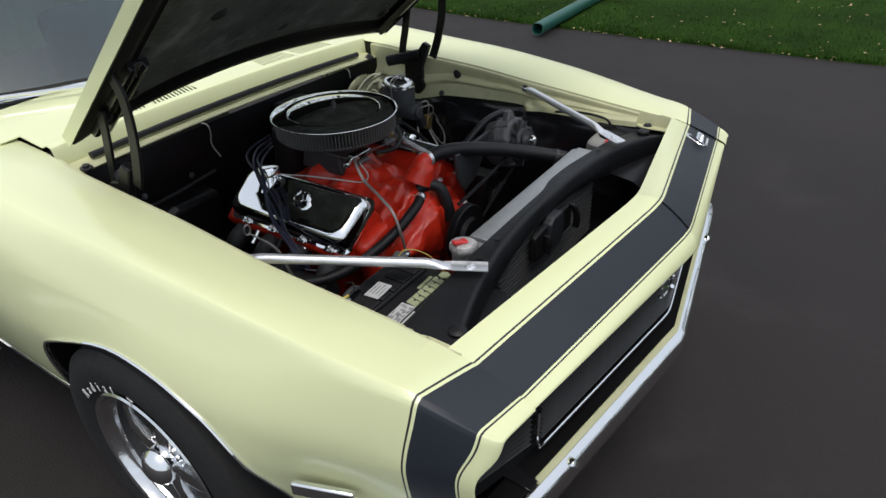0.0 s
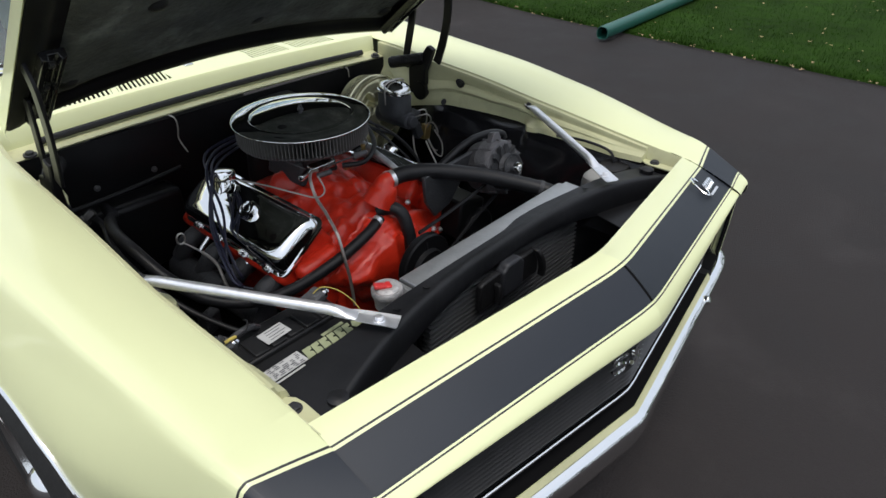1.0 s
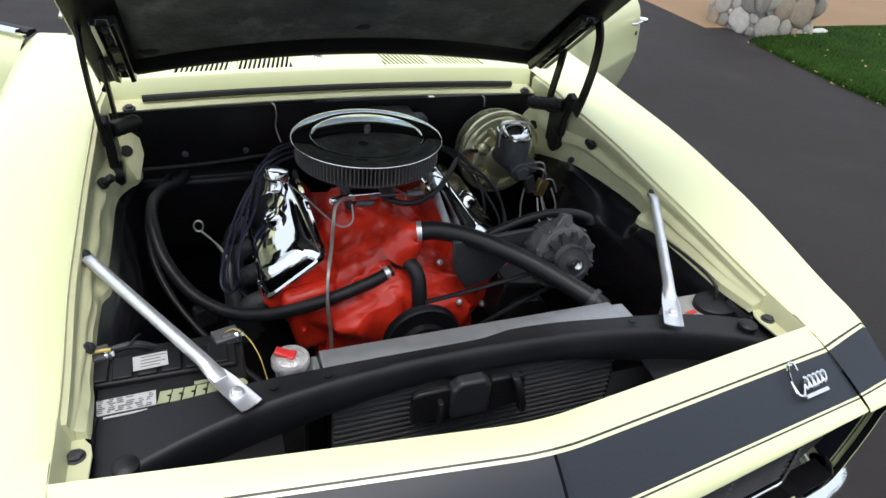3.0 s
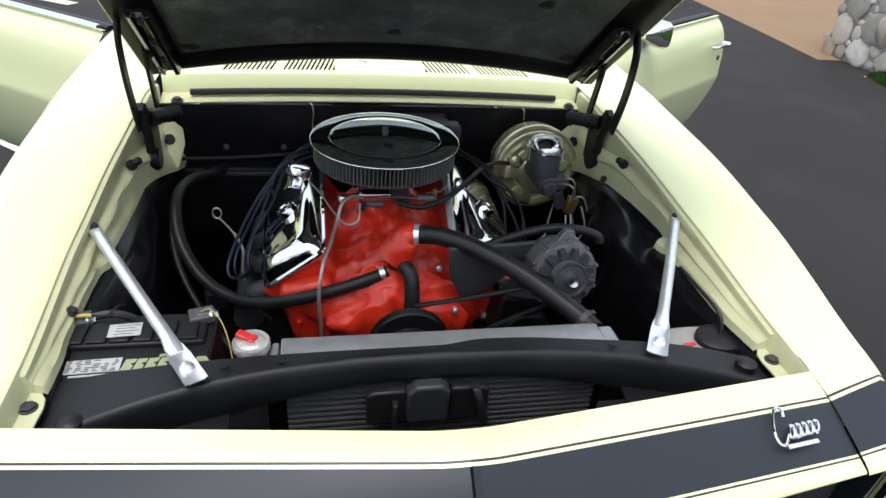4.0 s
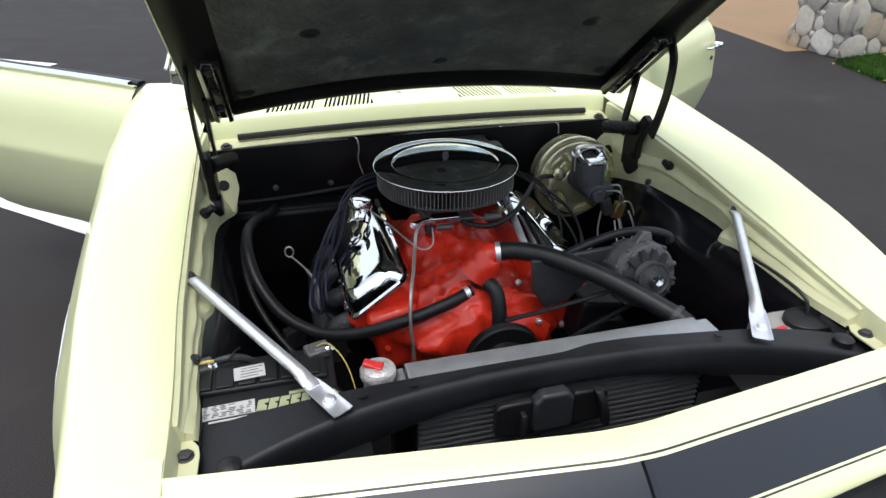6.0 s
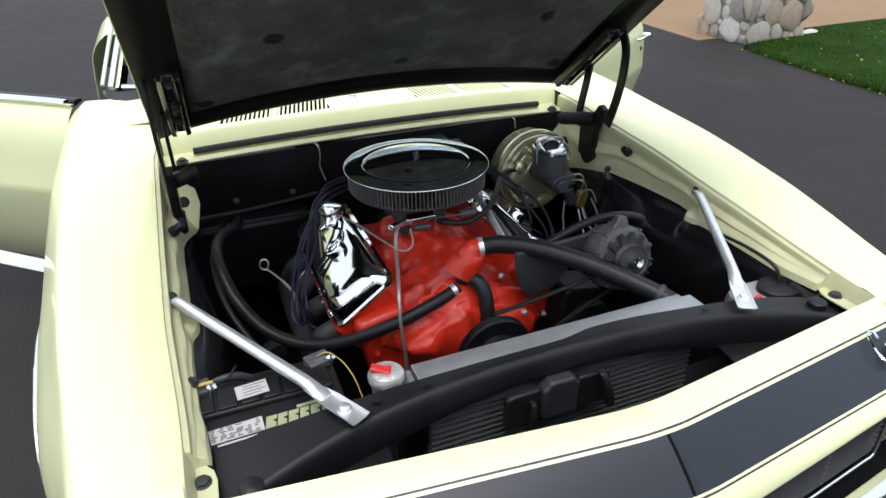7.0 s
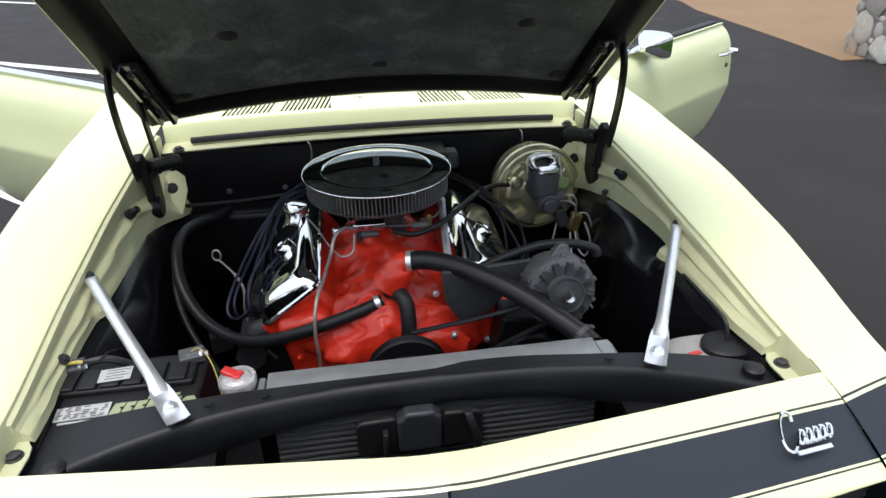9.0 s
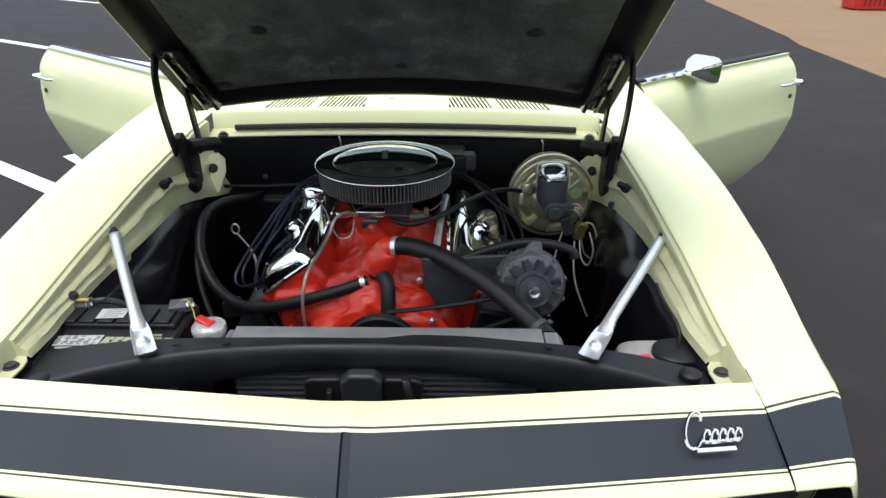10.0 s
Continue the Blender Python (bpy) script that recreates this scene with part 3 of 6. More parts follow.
for sgn in (-1, 1):
    for a, b in ((0.0, 0.527), (0.55, 0.690)):
        for i in range(13 if a == 0 else 12):
            z = 0.521 + i * 0.0125
            key = (sgn, a)
            if key not in bar:
                gg = Geo()
                n = 4
                gg.rings([[(sgn * x, nose_y(x) + 0.012 + dy + (0.006 + 0.16 * (x - 0.55) if a else 0), dz) for dy, dz in ((-0.006, 0), (0, 0.0022), (0.012, 0.002), (0.012, -0.002), (0, -0.0022))] for x in steps(a, b, n)])
                first = part("grille_bar", gg, BAR_BLACK, grille)
                bar[key] = first.data
            else:
                first = new("grille_bar", bar[key])
                first.parent = grille
            first.location = (0, 0, z)
for sgn in (-1, 1):
    for x in [0.045 * i for i in range(1, 12)]:
        gg = Geo()
        gg.box((sgn * x, nose_y(x) + 0.027, 0.597), (0.003, 0.008, 0.16))
        part("grille_rib", gg, BLACK, grille)
frame_path = [(-0.541, nose_y(0.541) + 0.006, 0.60), (-0.541, nose_y(0.541) + 0.006, 0.516), (-0.527, nose_y(0.516) + 0.006, 0.504)] + [(x, nose_y(x) + 0.006, 0.500) for x in (-0.5, -0.3, -0.1, -0.02, 0.02, 0.1, 0.3, 0.5)] + [(0.527, nose_y(0.516) + 0.006, 0.504), (0.541, nose_y(0.541) + 0.006, 0.516), (0.541, nose_y(0.541) + 0.006, 0.60)]
part("grille_trim", Geo().tube(frame_path, 0.0034, 8, 3), CHROME, grille, "bright trim line round the grille")


def emblem(name, strokes, origin, xdir, ydir, r, parent, label):
    """Plain bright strokes of an ornament."""
    g = Geo()
    o, a, b = Vector(origin), Vector(xdir).normalized(), Vector(ydir).normalized()
    for st in strokes:
        g.tube([o + a * u + b * v for u, v in st], r, 6, 4)
    return part(name, g, CHROME, parent, label)


s_shape = [(0.042, 0.034), (0.028, 0.043), (0.008, 0.040), (0.006, 0.028), (0.022, 0.022), (0.036, 0.016), (0.036, 0.004), (0.016, 0.0), (0.0, 0.009)]
for sgn in (-1, 1):
    emblem("grille_emblem", [[(1.05 * u - (0.070 if sgn < 0 else 0.014), 0.95 * v) for u, v in s_shape]], (0, nose_y(0) + 0.008, 0.577), (1, 0.18 * sgn, 0), (0, 0.05, 1), 0.0050, grille, "bright double-curl ornament on the grille")

# header ornament: a tall loop, a row of low curls and a bar
strokes = [[(0.024, 0.036), (0.026, 0.046), (0.016, 0.051), (0.001, 0.042), (-0.010, 0.022), (-0.009, 0.005), (0.004, 0.000), (0.020, 0.012)]]
for i in range(5):
    # small slanting loops, each touching the next
    x = 0.030 + i * 0.0155
    strokes.append([(x + 0.0066 * math.cos(k * 0.7854) + 0.004 * math.sin(k * 0.7854), 0.0155 + 0.0082 * math.sin(k * 0.7854)) for k in range(9)])
strokes.append([(0.020, 0.008), (0.040, 0.0065), (0.070, 0.0075), (0.096, 0.010)])
bx, by = Vector((1, 0.165, -0.06)).normalized(), Vector((-0.10, 0.94, 0.34)).normalized()
o = Vector((0.490, -0.186, 0.7365)) - by * 0.016 - bx * 0.008 + bx.cross(by) * 0.002
emblem("header_emblem", [[(u * 0.80 + v * 0.22, v * 1.12 + 0.005) for u, v in st] for st in strokes], o, bx, by, 0.0024, header, "bright script-like ornament with a small bar")
g = Geo()
g.add([o + bx * u + by * v + Vector((0, -0.001, 0.003)) * h for h in (0, 1) for u, v in ((0.004, -0.002), (0.064, -0.002), (0.064, 0.004), (0.004, 0.004))], [(3, 2, 1, 0), (4, 5, 6, 7), (0, 1, 5, 4), (1, 2, 6, 5), (2, 3, 7, 6), (3, 0, 4, 7)])
part("emblem_bar", g, SILVER, header)

# front bumper
path = [(0, -0.314), (0.06, -0.306), (0.35, -0.263), (0.58, -0.229), (0.69, -0.209), (0.748, -0.180), (0.783, -0.12), (0.808, -0.04), (0.836, 0.03)]
path = [(-x, y) for x, y in reversed(path[1:])] + path
pl = smooth_line([(x, y, 0) for x, y in path], 4)
rows = []
for i, p in enumerate(pl):
    d = (pl[min(i + 1, len(pl) - 1)] - pl[max(i - 1, 0)]).normalized()
    nrm = Vector((d.y, -d.x, 0))
    rows.append([p + nrm * o + Vector((0, 0, z)) for o, z in ((-0.03, 0.448), (-0.012, 0.4535), (-0.006, 0.4540), (0.000, 0.4525), (0.0095, 0.4470), (0.0130, 0.4435), (0.0150, 0.4390), (0.0155, 0.4340), (0.0150, 0.410), (0.0125, 0.388), (0.006, 0.368), (-0.006, 0.358), (-0.02, 0.354), (-0.03, 0.354))])
bumper = part("front_bumper", Geo().grid(rows), CHROME, car, "chrome front bumper blade", thick=0.003, sharp=60)
for x in (-0.45, 0.45):
    g = Geo().revolve([(0.0, 0.012), (0.008, 0.011), (0.012, 0.006), (0.013, 0.0), (0.013, -0.01)], Matrix.Translation((x * 1.089, -0.2530, 0.4415)) @ Matrix.Rotation(radians(55), 4, "X"), 16)
    part("bumper_bolt", g, CHROME, bumper)
# valance and marker lamp below and beside the bumper
rows = [[(x, nose_y(x) + dy, z) for x in steps(-0.76, 0.76, 24)] for dy, z in ((0.034, 0.442), (0.034, 0.36), (0.05, 0.29), (0.08, 0.23))]
part("front_valance", Geo().grid(rows), YELLOW, car, "yellow valance below the bumper", thick=0.003)
rows = [[(x, y, 0.16 + 0.02 * (y > 0)) for x in (-0.58, 0, 0.58)] for y in (-0.06, 0.2, 0.7, 1.1, 1.4)]
part("splash_pan", Geo().grid(rows), BLACK, car, "dark underside of the engine bay", thick=0.004)
g = Geo()
g.box((0.829, 0.075, 0.505), (0.014, 0.12, 0.030), Matrix.Rotation(radians(-20), 4, "Z"))
both("marker_lamp", g, CHROME, car, "bright bezel of the side marker lamp", bevel=0.004)

# inner fender lips, tabs and black aprons
ys = steps(0.035, 1.10, 90)


def hump_cut(y, side):
    """The lip is cut back over the apron's bulge on the brake side."""
    if side > 0:
        return curve_at([(0.0, 0.0), (0.405, 0.0), (0.43, 0.030), (0.48, 0.038), (0.55, 0.037), (0.62, 0.031), (0.70, 0.019), (0.80, 0.003), (1.2, 0.0)], y)
    return 0.013 * min(1.0, max(0.0, (y - 0.04) / 0.10)) * min(1.0, max(0.0, (0.95 - y) / 0.15))


for side in (-1, 1):
    rows = []
    for y in ys:
        z = top(y)
        wave = 0.003 * math.sin(y * 9) - 0.014 * math.exp(-((y - 0.40) / 0.03) ** 4)
        drop = curve_at([(-0.05, 0.728), (0.1, 0.722), (0.45, 0.722), (0.75, 0.715), (0.9, 0.68), (1.1, 0.62)], y)
        inn = curve_at([(0.035, 0.588), (0.08, 0.583), (0.12, 0.579), (0.3, 0.586), (0.7, 0.587), (0.85, 0.582), (0.95, 0.565), (1.1, 0.56)], y) + hump_cut(y, side)
        hi, lo = z - 0.016, drop
        a = gap(y) - 0.011
        crease = 0.004 * noise.noise((y * 11, side * 3, 1))
        bead = 0.46 + 0.05 * noise.noise((y * 5, side, 7)) + 0.12 * math.exp(-((y - 0.86) / 0.10) ** 2)
        deep = min(1.0, max(0.25, (hi - lo) / 0.07)) * min(1.0, max(0.0, (y - 0.05) / 0.12))
        r = [(gap(y), z - 0.003), (gap(y) - 0.002, z - 0.009), (gap(y) - 0.010, z - 0.011), (a, hi)]
        # a pressed groove, a raised bead below it and the ledge that carries the bolts
        for k, o in ((0.10, 0.001), (bead - 0.26, 0.004), (bead - 0.13, 0.005), (bead - 0.06, -0.003), (bead, -0.0085), (bead + 0.07, -0.0095), (bead + 0.13, -0.003), (bead + 0.22, 0.002), (0.90, 0.0)):
            r.append((a + (inn - a) * k * k + o * deep + (crease if k > 0.5 else 0), hi + (lo - hi) * k))
        r += [(inn + wave + 0.003, drop), (inn + wave, drop - 0.012)]
        rows.append([(px, y, pz) for px, pz in r])
    rows.insert(0, [(px, 0.033, min(pz, 0.716)) for px, y, pz in rows[0]])
    g = Geo().grid(rows)
    part("fender_lip", g if side > 0 else mirrored(g), YELLOW_DULL, car, "dull yellow inner fender lip", thick=0.002)
rows = [[(GAP, y, top(y) - 0.003), (GAP - 0.004, y, top(y) - 0.012), (GAP - 0.010, y, 0.717)] for y in steps(-0.09, 0.040, 6)]
both("lip_end", Geo().grid(rows), YELLOW_DULL, car, "dull yellow end of the fender lip", thick=0.002)
tab = [(0.0, -0.092), (0.0, 0.05), (-0.020, 0.046), (-0.036, 0.034), (-0.047, 0.018), (-0.050, 0.0), (-0.047, -0.092)]
g = Geo().prism(tab, 0, 0.004, Matrix.Translation((0.632, 0.0, 0.7135)))
both("fender_tab", g, YELLOW_DULL, car, "yellow corner tab of the fender", bevel=0.001)


def bolt(p, n, r, h, mat, parent, name="bolt", washer=1.6):
    q = Vector(n).to_track_quat("Z", "Y").to_matrix().to_4x4()
    m = Matrix.Translation(p) @ q
    g = Geo()
    g.revolve([(r * washer, -0.002), (r * washer, h * 0.25), (r * 1.2, h * 0.3)], m, 14)
    hexa = lambda z, k: [m @ Vector((r * k * math.cos(1.0472 * i), r * k * math.sin(1.0472 * i), z)) for i in range(6)]
    g.rings([hexa(h * 0.25, 1), hexa(h * 0.9, 1), hexa(h, 0.8)])
    return part(name, g, mat, parent)


for sx in (-1, 1):
    bolt((0.602 * sx, 0.0, 0.7175), (0, 0, 1), 0.0105, 0.007, CAST_IRON, car, washer=1.25)
    bolt((0.590 * sx, 0.760, 0.712) if sx > 0 else (-0.600, 0.208, 0.735), (-sx, 0, 0.7), 0.0065, 0.008, CAST_IRON, car)
    bolt((0.608 * sx, 0.70, 0.782), (-sx, -0.3, 0.75), 0.010, 0.030, PLASTIC, car, name="bumper_stop", washer=1.25)
for side in (-1, 1):
    rows = []
    for y in steps(-0.05, 1.10, 92):
        hump = math.exp(-((y - 0.52) / 0.33) ** 2) + 0.5 * noise.noise((y * 7, 0, 3))
        d0 = curve_at([(-0.05, 0.712), (0.1, 0.718), (0.45, 0.719), (0.75, 0.712), (0.9, 0.678), (1.1, 0.62)], y)
        cut = hump_cut(y, side)
        c = [(0.606 + cut, d0 - 0.004), (0.596 + cut, d0 - 0.005), (0.586 + cut, d0 - 0.010), (0.580 - 0.010 * hump + 0.6 * cut, d0 - 0.030), (0.576 - 0.020 * hump, d0 - 0.075), (0.568 - 0.026 * hump, 0.55), (0.556 - 0.03 * hump, 0.44), (0.53, 0.30), (0.51, 0.17)]
        r = [(x, y, z) for x, z in c[:3]]
        for (x0, z0), (x1, z1) in zip(c[2:], c[3:]):
            for k in (0.25, 0.5, 0.75, 1.0):
                z = z0 + (z1 - z0) * k
                # pressed dents of the sheet
                dent = 0.014 * noise.noise((y * 6, z * 8, 4 + side)) * min(1, (d0 - 0.01 - z) / 0.05)
                r.append((x0 + (x1 - x0) * k + dent, y, z))
        rows.append(r)
    g = Geo().grid(rows)
    part("inner_fender", g if side > 0 else mirrored(g), APRON, car, "satin black inner fender", thick=0.002)

# firewall, cowl shelf and vents
bow = lambda x: 0.012 * (1 - (x / 0.62) ** 2)
rows = [[(x, 1.075 + bow(x) + dy, z) for x in steps(-0.62, 0.62, 24)] for dy, z in ((0.06, 0.18), (0.03, 0.40), (0.02, 0.60), (0.0, 0.68), (0.006, 0.797))]
firewall = part("firewall", Geo().grid(rows), BLACK, car, "satin black firewall", thick=0.004)
rise = lambda x: 0.010 * (1 - (x / 0.62) ** 2)
rows = [[(x, y + bow(x), z + rise(x)) for x in steps(-0.615, 0.615, 24)] for y, z in ((1.082, 0.795), (1.078, 0.800), (1.083, 0.803), (1.100, 0.806), (1.135, 0.812))]
part("cowl_shelf", Geo().grid(rows), YELLOW_DULL, car, "yellow shelf at the top of the firewall", thick=0.003)
g = Geo().tube([(x, 1.108 + bow(x), 0.820 + rise(x)) for x in steps(-0.535, 0.545, 12)], 0.0095, 8, 2)
part("cowl_seal", g, RUBBER, car, "black rubber hood seal")
rows = [[(x, y + bow(x), z + rise(x)) for x in steps(-0.612, 0.622, 24)] for y, z in ((1.132, 0.810), (1.136, 0.857), (1.140, 0.864), (1.158, 0.868))]
cowl = part("cowl_panel", Geo().grid(rows), YELLOW, car, "yellow cowl panel with vent slots", thick=0.003)
segs = [(-0.622, -0.452, 0), (-0.452, -0.130, 1), (-0.130, 0.142, 0), (0.142, 0.470, 1), (0.470, 0.622, 0)]
for a, b, vent in segs:
    if not vent:
        n = 6
        g = Geo().grid([[(x, y + bow(x), 0.868 + (y - 1.158) * 0.1 + rise(x)) for x in steps(a, b, n)] for y in (1.158, 1.262)])
        part("cowl_top", g, YELLOW, cowl, thick=0.003)
    else:
        g = Geo()
        n = 25
        w = (b - a) / n
        for i in range(n):
            if i == 0:
                left = b < 0
                c0 = a if left else b
                tri_ = [(c0, 1.158), (c0, 1.262), (c0 + (0.026 if left else -0.026), 1.262)]
                g.add([(x, y + bow(x), 0.868 + (y - 1.158) * 0.1 + rise(x) + dz) for dz in (-0.004, 0.0) for x, y in tri_], [(0, 1, 2), (3, 5, 4), (0, 3, 4, 1), (1, 4, 5, 2), (2, 5, 3, 0)])
                continue
            x0 = a + i * w
            lean = 0.022 * (1 if b < 0 else -1)
            wide = w * (0.62 if i == 12 else 0.24)
            pts = []
            for dz in (-0.004, 0.0):
                for y, l in ((1.158, 0), (1.262, lean)):
                    for k in (-wide, wide):
                        x = x0 + l + k
                        pts.append((x, y + bow(x), 0.868 + (y - 1.158) * 0.1 + rise(x) + dz))
            g.add(pts, [(0, 1, 3, 2), (4, 6, 7, 5), (0, 4, 5, 1), (2, 3, 7, 6), (0, 2, 6, 4), (1, 5, 7, 3)])
        part("vent_slats", g, YELLOW, cowl, "yellow slats of the cowl vent")
rows = [[(x, y + bow(x), z + rise(x)) for x in steps(-0.70, 0.70, 24)] for y, z in ((1.262, 0.8784), (1.32, 0.885), (1.40, 0.893), (1.47, 0.894))]
part("cowl_rear", Geo().grid(rows), YELLOW, car, "yellow rear cowl below the windshield", thick=0.003)
rows = [[(x, y, z) for x in (-0.61, 0.61)] for y, z in ((1.15, 0.855), (1.16, 0.80), (1.31, 0.80), (1.31, 0.86))]
part("plenum", Geo().grid(rows), PLASTIC, car, "dark air plenum under the cowl vents", thick=0.003)
for x in (-0.568, 0.585):
    bolt((x, 1.085, 0.806), (0, -0.1, 1), 0.010, 0.010, CAST_IRON, car)
    s = 1 if x > 0 else -1
    plate = Geo().prism([(-0.020, -0.075), (0.012, -0.075), (0.034, -0.022), (0.032, 0.020), (0.016, 0.046), (-0.008, 0.052), (-0.030, 0.034), (-0.036, -0.008)], 0, 0.003, Matrix.Translation((0.580 * s, 1.0, 0.722)) @ Matrix.Rotation(radians(55), 4, "X") @ Matrix.Diagonal((s, 1, 1, 1)))
    pl_ = part("hinge_plate", plate, YELLOW_DULL, car, "yellow plate with a black disc for its round hole")
    # a black disc on the plate stands for the shade in its hole
    g = Geo().revolve([(0.0, 0.0045), (0.015, 0.0045), (0.015, 0.001)], Matrix.Translation((0.584 * s, 1.0, 0.724)) @ Matrix.Rotation(radians(55), 4, "X"), 16)
    part("plate_hole_disc", g, BLACK, pl_)

# ---- hood, raised ----
TILT_HOOD = radians(38.5)
HD = Vector((0, -math.cos(TILT_HOOD), math.sin(TILT_HOOD)))
HN = Vector((0, math.sin(TILT_HOOD), math.cos(TILT_HOOD)))
H0 = Vector((0, 1.038, 0.908))


def hood_point(u, v, h=0.0):
    """u across from -1 to 1, v metres from the rear edge, h outward."""
    x = u * (GAP - 0.006)
    return H0 + HD * v + HN * (0.056 * (1 - u * u) + h) + Vector((x, 0, 0))


def hood_front(u):
    return 1.14 + 0.12 * (1 - abs(u))


us = steps(-1, 1, 32)
SKIN = 0.012
rows = [[hood_point(-1, f * 1.14, -0.020)] + [hood_point(u, f * hood_front(u), SKIN) for u in us] + [hood_point(1, f * 1.14, -0.020)] for f in steps(0, 1, 24)]
rows = [[p - HN * 0.026 for p in rows[0]]] + rows + [[p - HN * 0.044 for p in rows[-1]]]
hood = part("hood", Geo().grid(rows), YELLOW, car, "raised pale yellow hood with black underside", thick=0.002)


def hood_in(u, v):
    """Black inner frame: deep at the rim, shallow under the pad."""
    f = v / hood_front(u)
    e = min((1 - abs(u)) * 0.62, f * 1.1, (1 - f) * 1.1)
    d = curve_at([(0, -0.021 if f > 0.03 else -0.006), (0.006, -0.012 if f < 0.03 and abs(u) < 0.93 else -0.022), (0.03, -0.026), (0.055, -0.024), (0.066, -0.012), (0.08, -0.010)], e)
    return hood_point(u, v, d)


us = [-1, -0.99, -0.97, -0.95, -0.92, -0.905, -0.89, -0.87] + steps(-0.8, 0.8, 22) + [0.87, 0.89, 0.905, 0.92, 0.95, 0.97, 0.99, 1]
fs = [0.0, 0.005, 0.012, 0.025, 0.045, 0.055, 0.065, 0.08] + steps(0.12, 0.9, 22) + [0.93, 0.945, 0.955, 0.975, 0.99, 1]
rows = [[hood_in(u * 0.994, f * hood_front(u) + 0.003 * (f < 0.5)) for u in us] for f in fs]
inner = part("hood_frame", Geo().grid(rows), HOOD_BLACK, hood, "glossy black inner frame of the hood", sharp=50)
rows = []
for f in steps(0, 1, 44):
    r = []
    for u in steps(-0.845, 0.845, 44):
        v0 = 0.085 + 0.02 * (1 - u * u)
        v = v0 + f * (hood_front(u) - 0.17)
        q = 0.010 * noise.noise((u * 4, v * 3, 2)) + 0.004 * noise.noise((u * 13, v * 11, 5))
        edge = min(1 - abs(u) / 0.845, f, 1 - f)
        r.append(hood_point(u, v, -0.012 - 0.012 * min(1, edge * 30) + q * min(1, edge * 12)))
    rows.append(r)
pad = part("hood_pad", Geo().grid(rows), PAD, hood, "charcoal quilted insulation pad", sharp=70)
for v, uu in ((0.150, (-0.79, 0.79)), (0.198, (0.015,)), (0.398, (-0.53, 0.565)), (0.62, (-0.72, 0.0, 0.72)), (0.88, (-0.4, 0.4))):
    for u in uu:
        p = hood_point(u, v, -0.027)
        g = Geo().revolve([(0.0, 0.004), (0.012, 0.004), (0.020, 0.001), (0.026, -0.004)], Matrix.Translation(p) @ HN.to_track_quat("-Z", "Y").to_matrix().to_4x4(), 14)
        part("pad_clip", g, RUBBER, pad)
# hinge brackets bolted to the hood's frame
for s in (-1, 1):
    line = [hood_point(0.895 * s, v, -0.030) for v in steps(0.05, 0.36, 6)]
    g = Geo().rings([[p + Vector((s * a, 0, 0)) + HN * b for a, b in ((-0.026, 0.004), (-0.023, -0.016), (-0.012, -0.019), (-0.009, -0.006), (0.009, -0.006), (0.012, -0.019), (0.023, -0.016), (0.026, 0.004))] for p in line])
    bracket = part("hinge_bracket", g, BLACK_GLOSS, hood, "glossy black hinge bracket under the hood", bevel=0.0015)
    for v in (0.12, 0.22, 0.32):
        bolt(hood_point(0.895 * s, v, -0.036), -HN, 0.0075, 0.008, CAST_IRON, bracket)

# hood hinges
for s in (-1, 1):
    hinge = part("hood_hinge", Geo().prism([(-0.036, -0.062), (0.018, -0.066), (0.040, -0.03), (0.040, 0.02), (0.078, 0.10), (0.052, 0.112), (0.008, 0.055), (-0.022, 0.050), (-0.036, 0.02)], -0.011, 0.011, Matrix.Translation((0.598 * s, 0.885, 0.775)) @ Matrix(((0, 0, 1, 0), (-1, 0, 0, 0), (0, 1, 0, 0), (0, 0, 0, 1)))), BLACK, car, "black hood hinge with coil spring", bevel=0.004)
    g = Geo()
    for dx, w, pts in ((0.0, 0.0145, [(0.80, 0.835), (0.775, 0.90), (0.755, 0.98), (0.752, 1.055), (0.775, 1.10)]), (-0.016, 0.0135, [(0.93, 0.80), (0.92, 0.86), (0.90, 0.94), (0.888, 1.0)])):
        line = smooth_line([(0.600 * s + dx * s, y, z) for y, z in pts], 5)
        rings = []
        for i, p in enumerate(line):
            d = (line[min(i + 1, len(line) - 1)] - line[max(i - 1, 0)]).normalized()
            nn = Vector((0, d.z, -d.y))
            rings.append([p + nn * a * w + Vector((b * 0.004, 0, 0)) for a, b in ((-1, -1), (1, -1), (1, 1), (-1, 1))])
        gg = Geo().rings(rings)
        part("hinge_arm", gg, BLACK, hinge, bevel=0.0015)
    a, b = Vector((0.594 * s, 0.855, 0.840)), Vector((0.548 * s, 0.965, 0.815))
    d = (b - a)
    q = d.to_track_quat("Z", "Y")
    coil = [a + d * (i / 150) + q @ Vector((0.0165 * math.cos(i * 0.72), 0.0165 * math.sin(i * 0.72), 0)) for i in range(151)]
    spring = part("hinge_spring", Geo().tube(coil, 0.0042, 6, 1), BLACK, hinge, "black coil spring")
    part("spring_core", Geo().cyl(a, b, 0.0178, 0.0178, 18), BLACK, spring)
    g = Geo().revolve([(0.0, 0.014), (0.026, 0.014), (0.032, 0.006), (0.032, -0.012), (0, -0.012)], Matrix.Translation((0.595 * s, 0.868, 0.728)) @ Matrix.Rotation(radians(90), 4, "Y"), 18)
    part("hinge_boss", g, BLACK, hinge)

# ---- doors, cabin and tail ----
DOOR_Y, DOOR_L = 1.525, 1.10


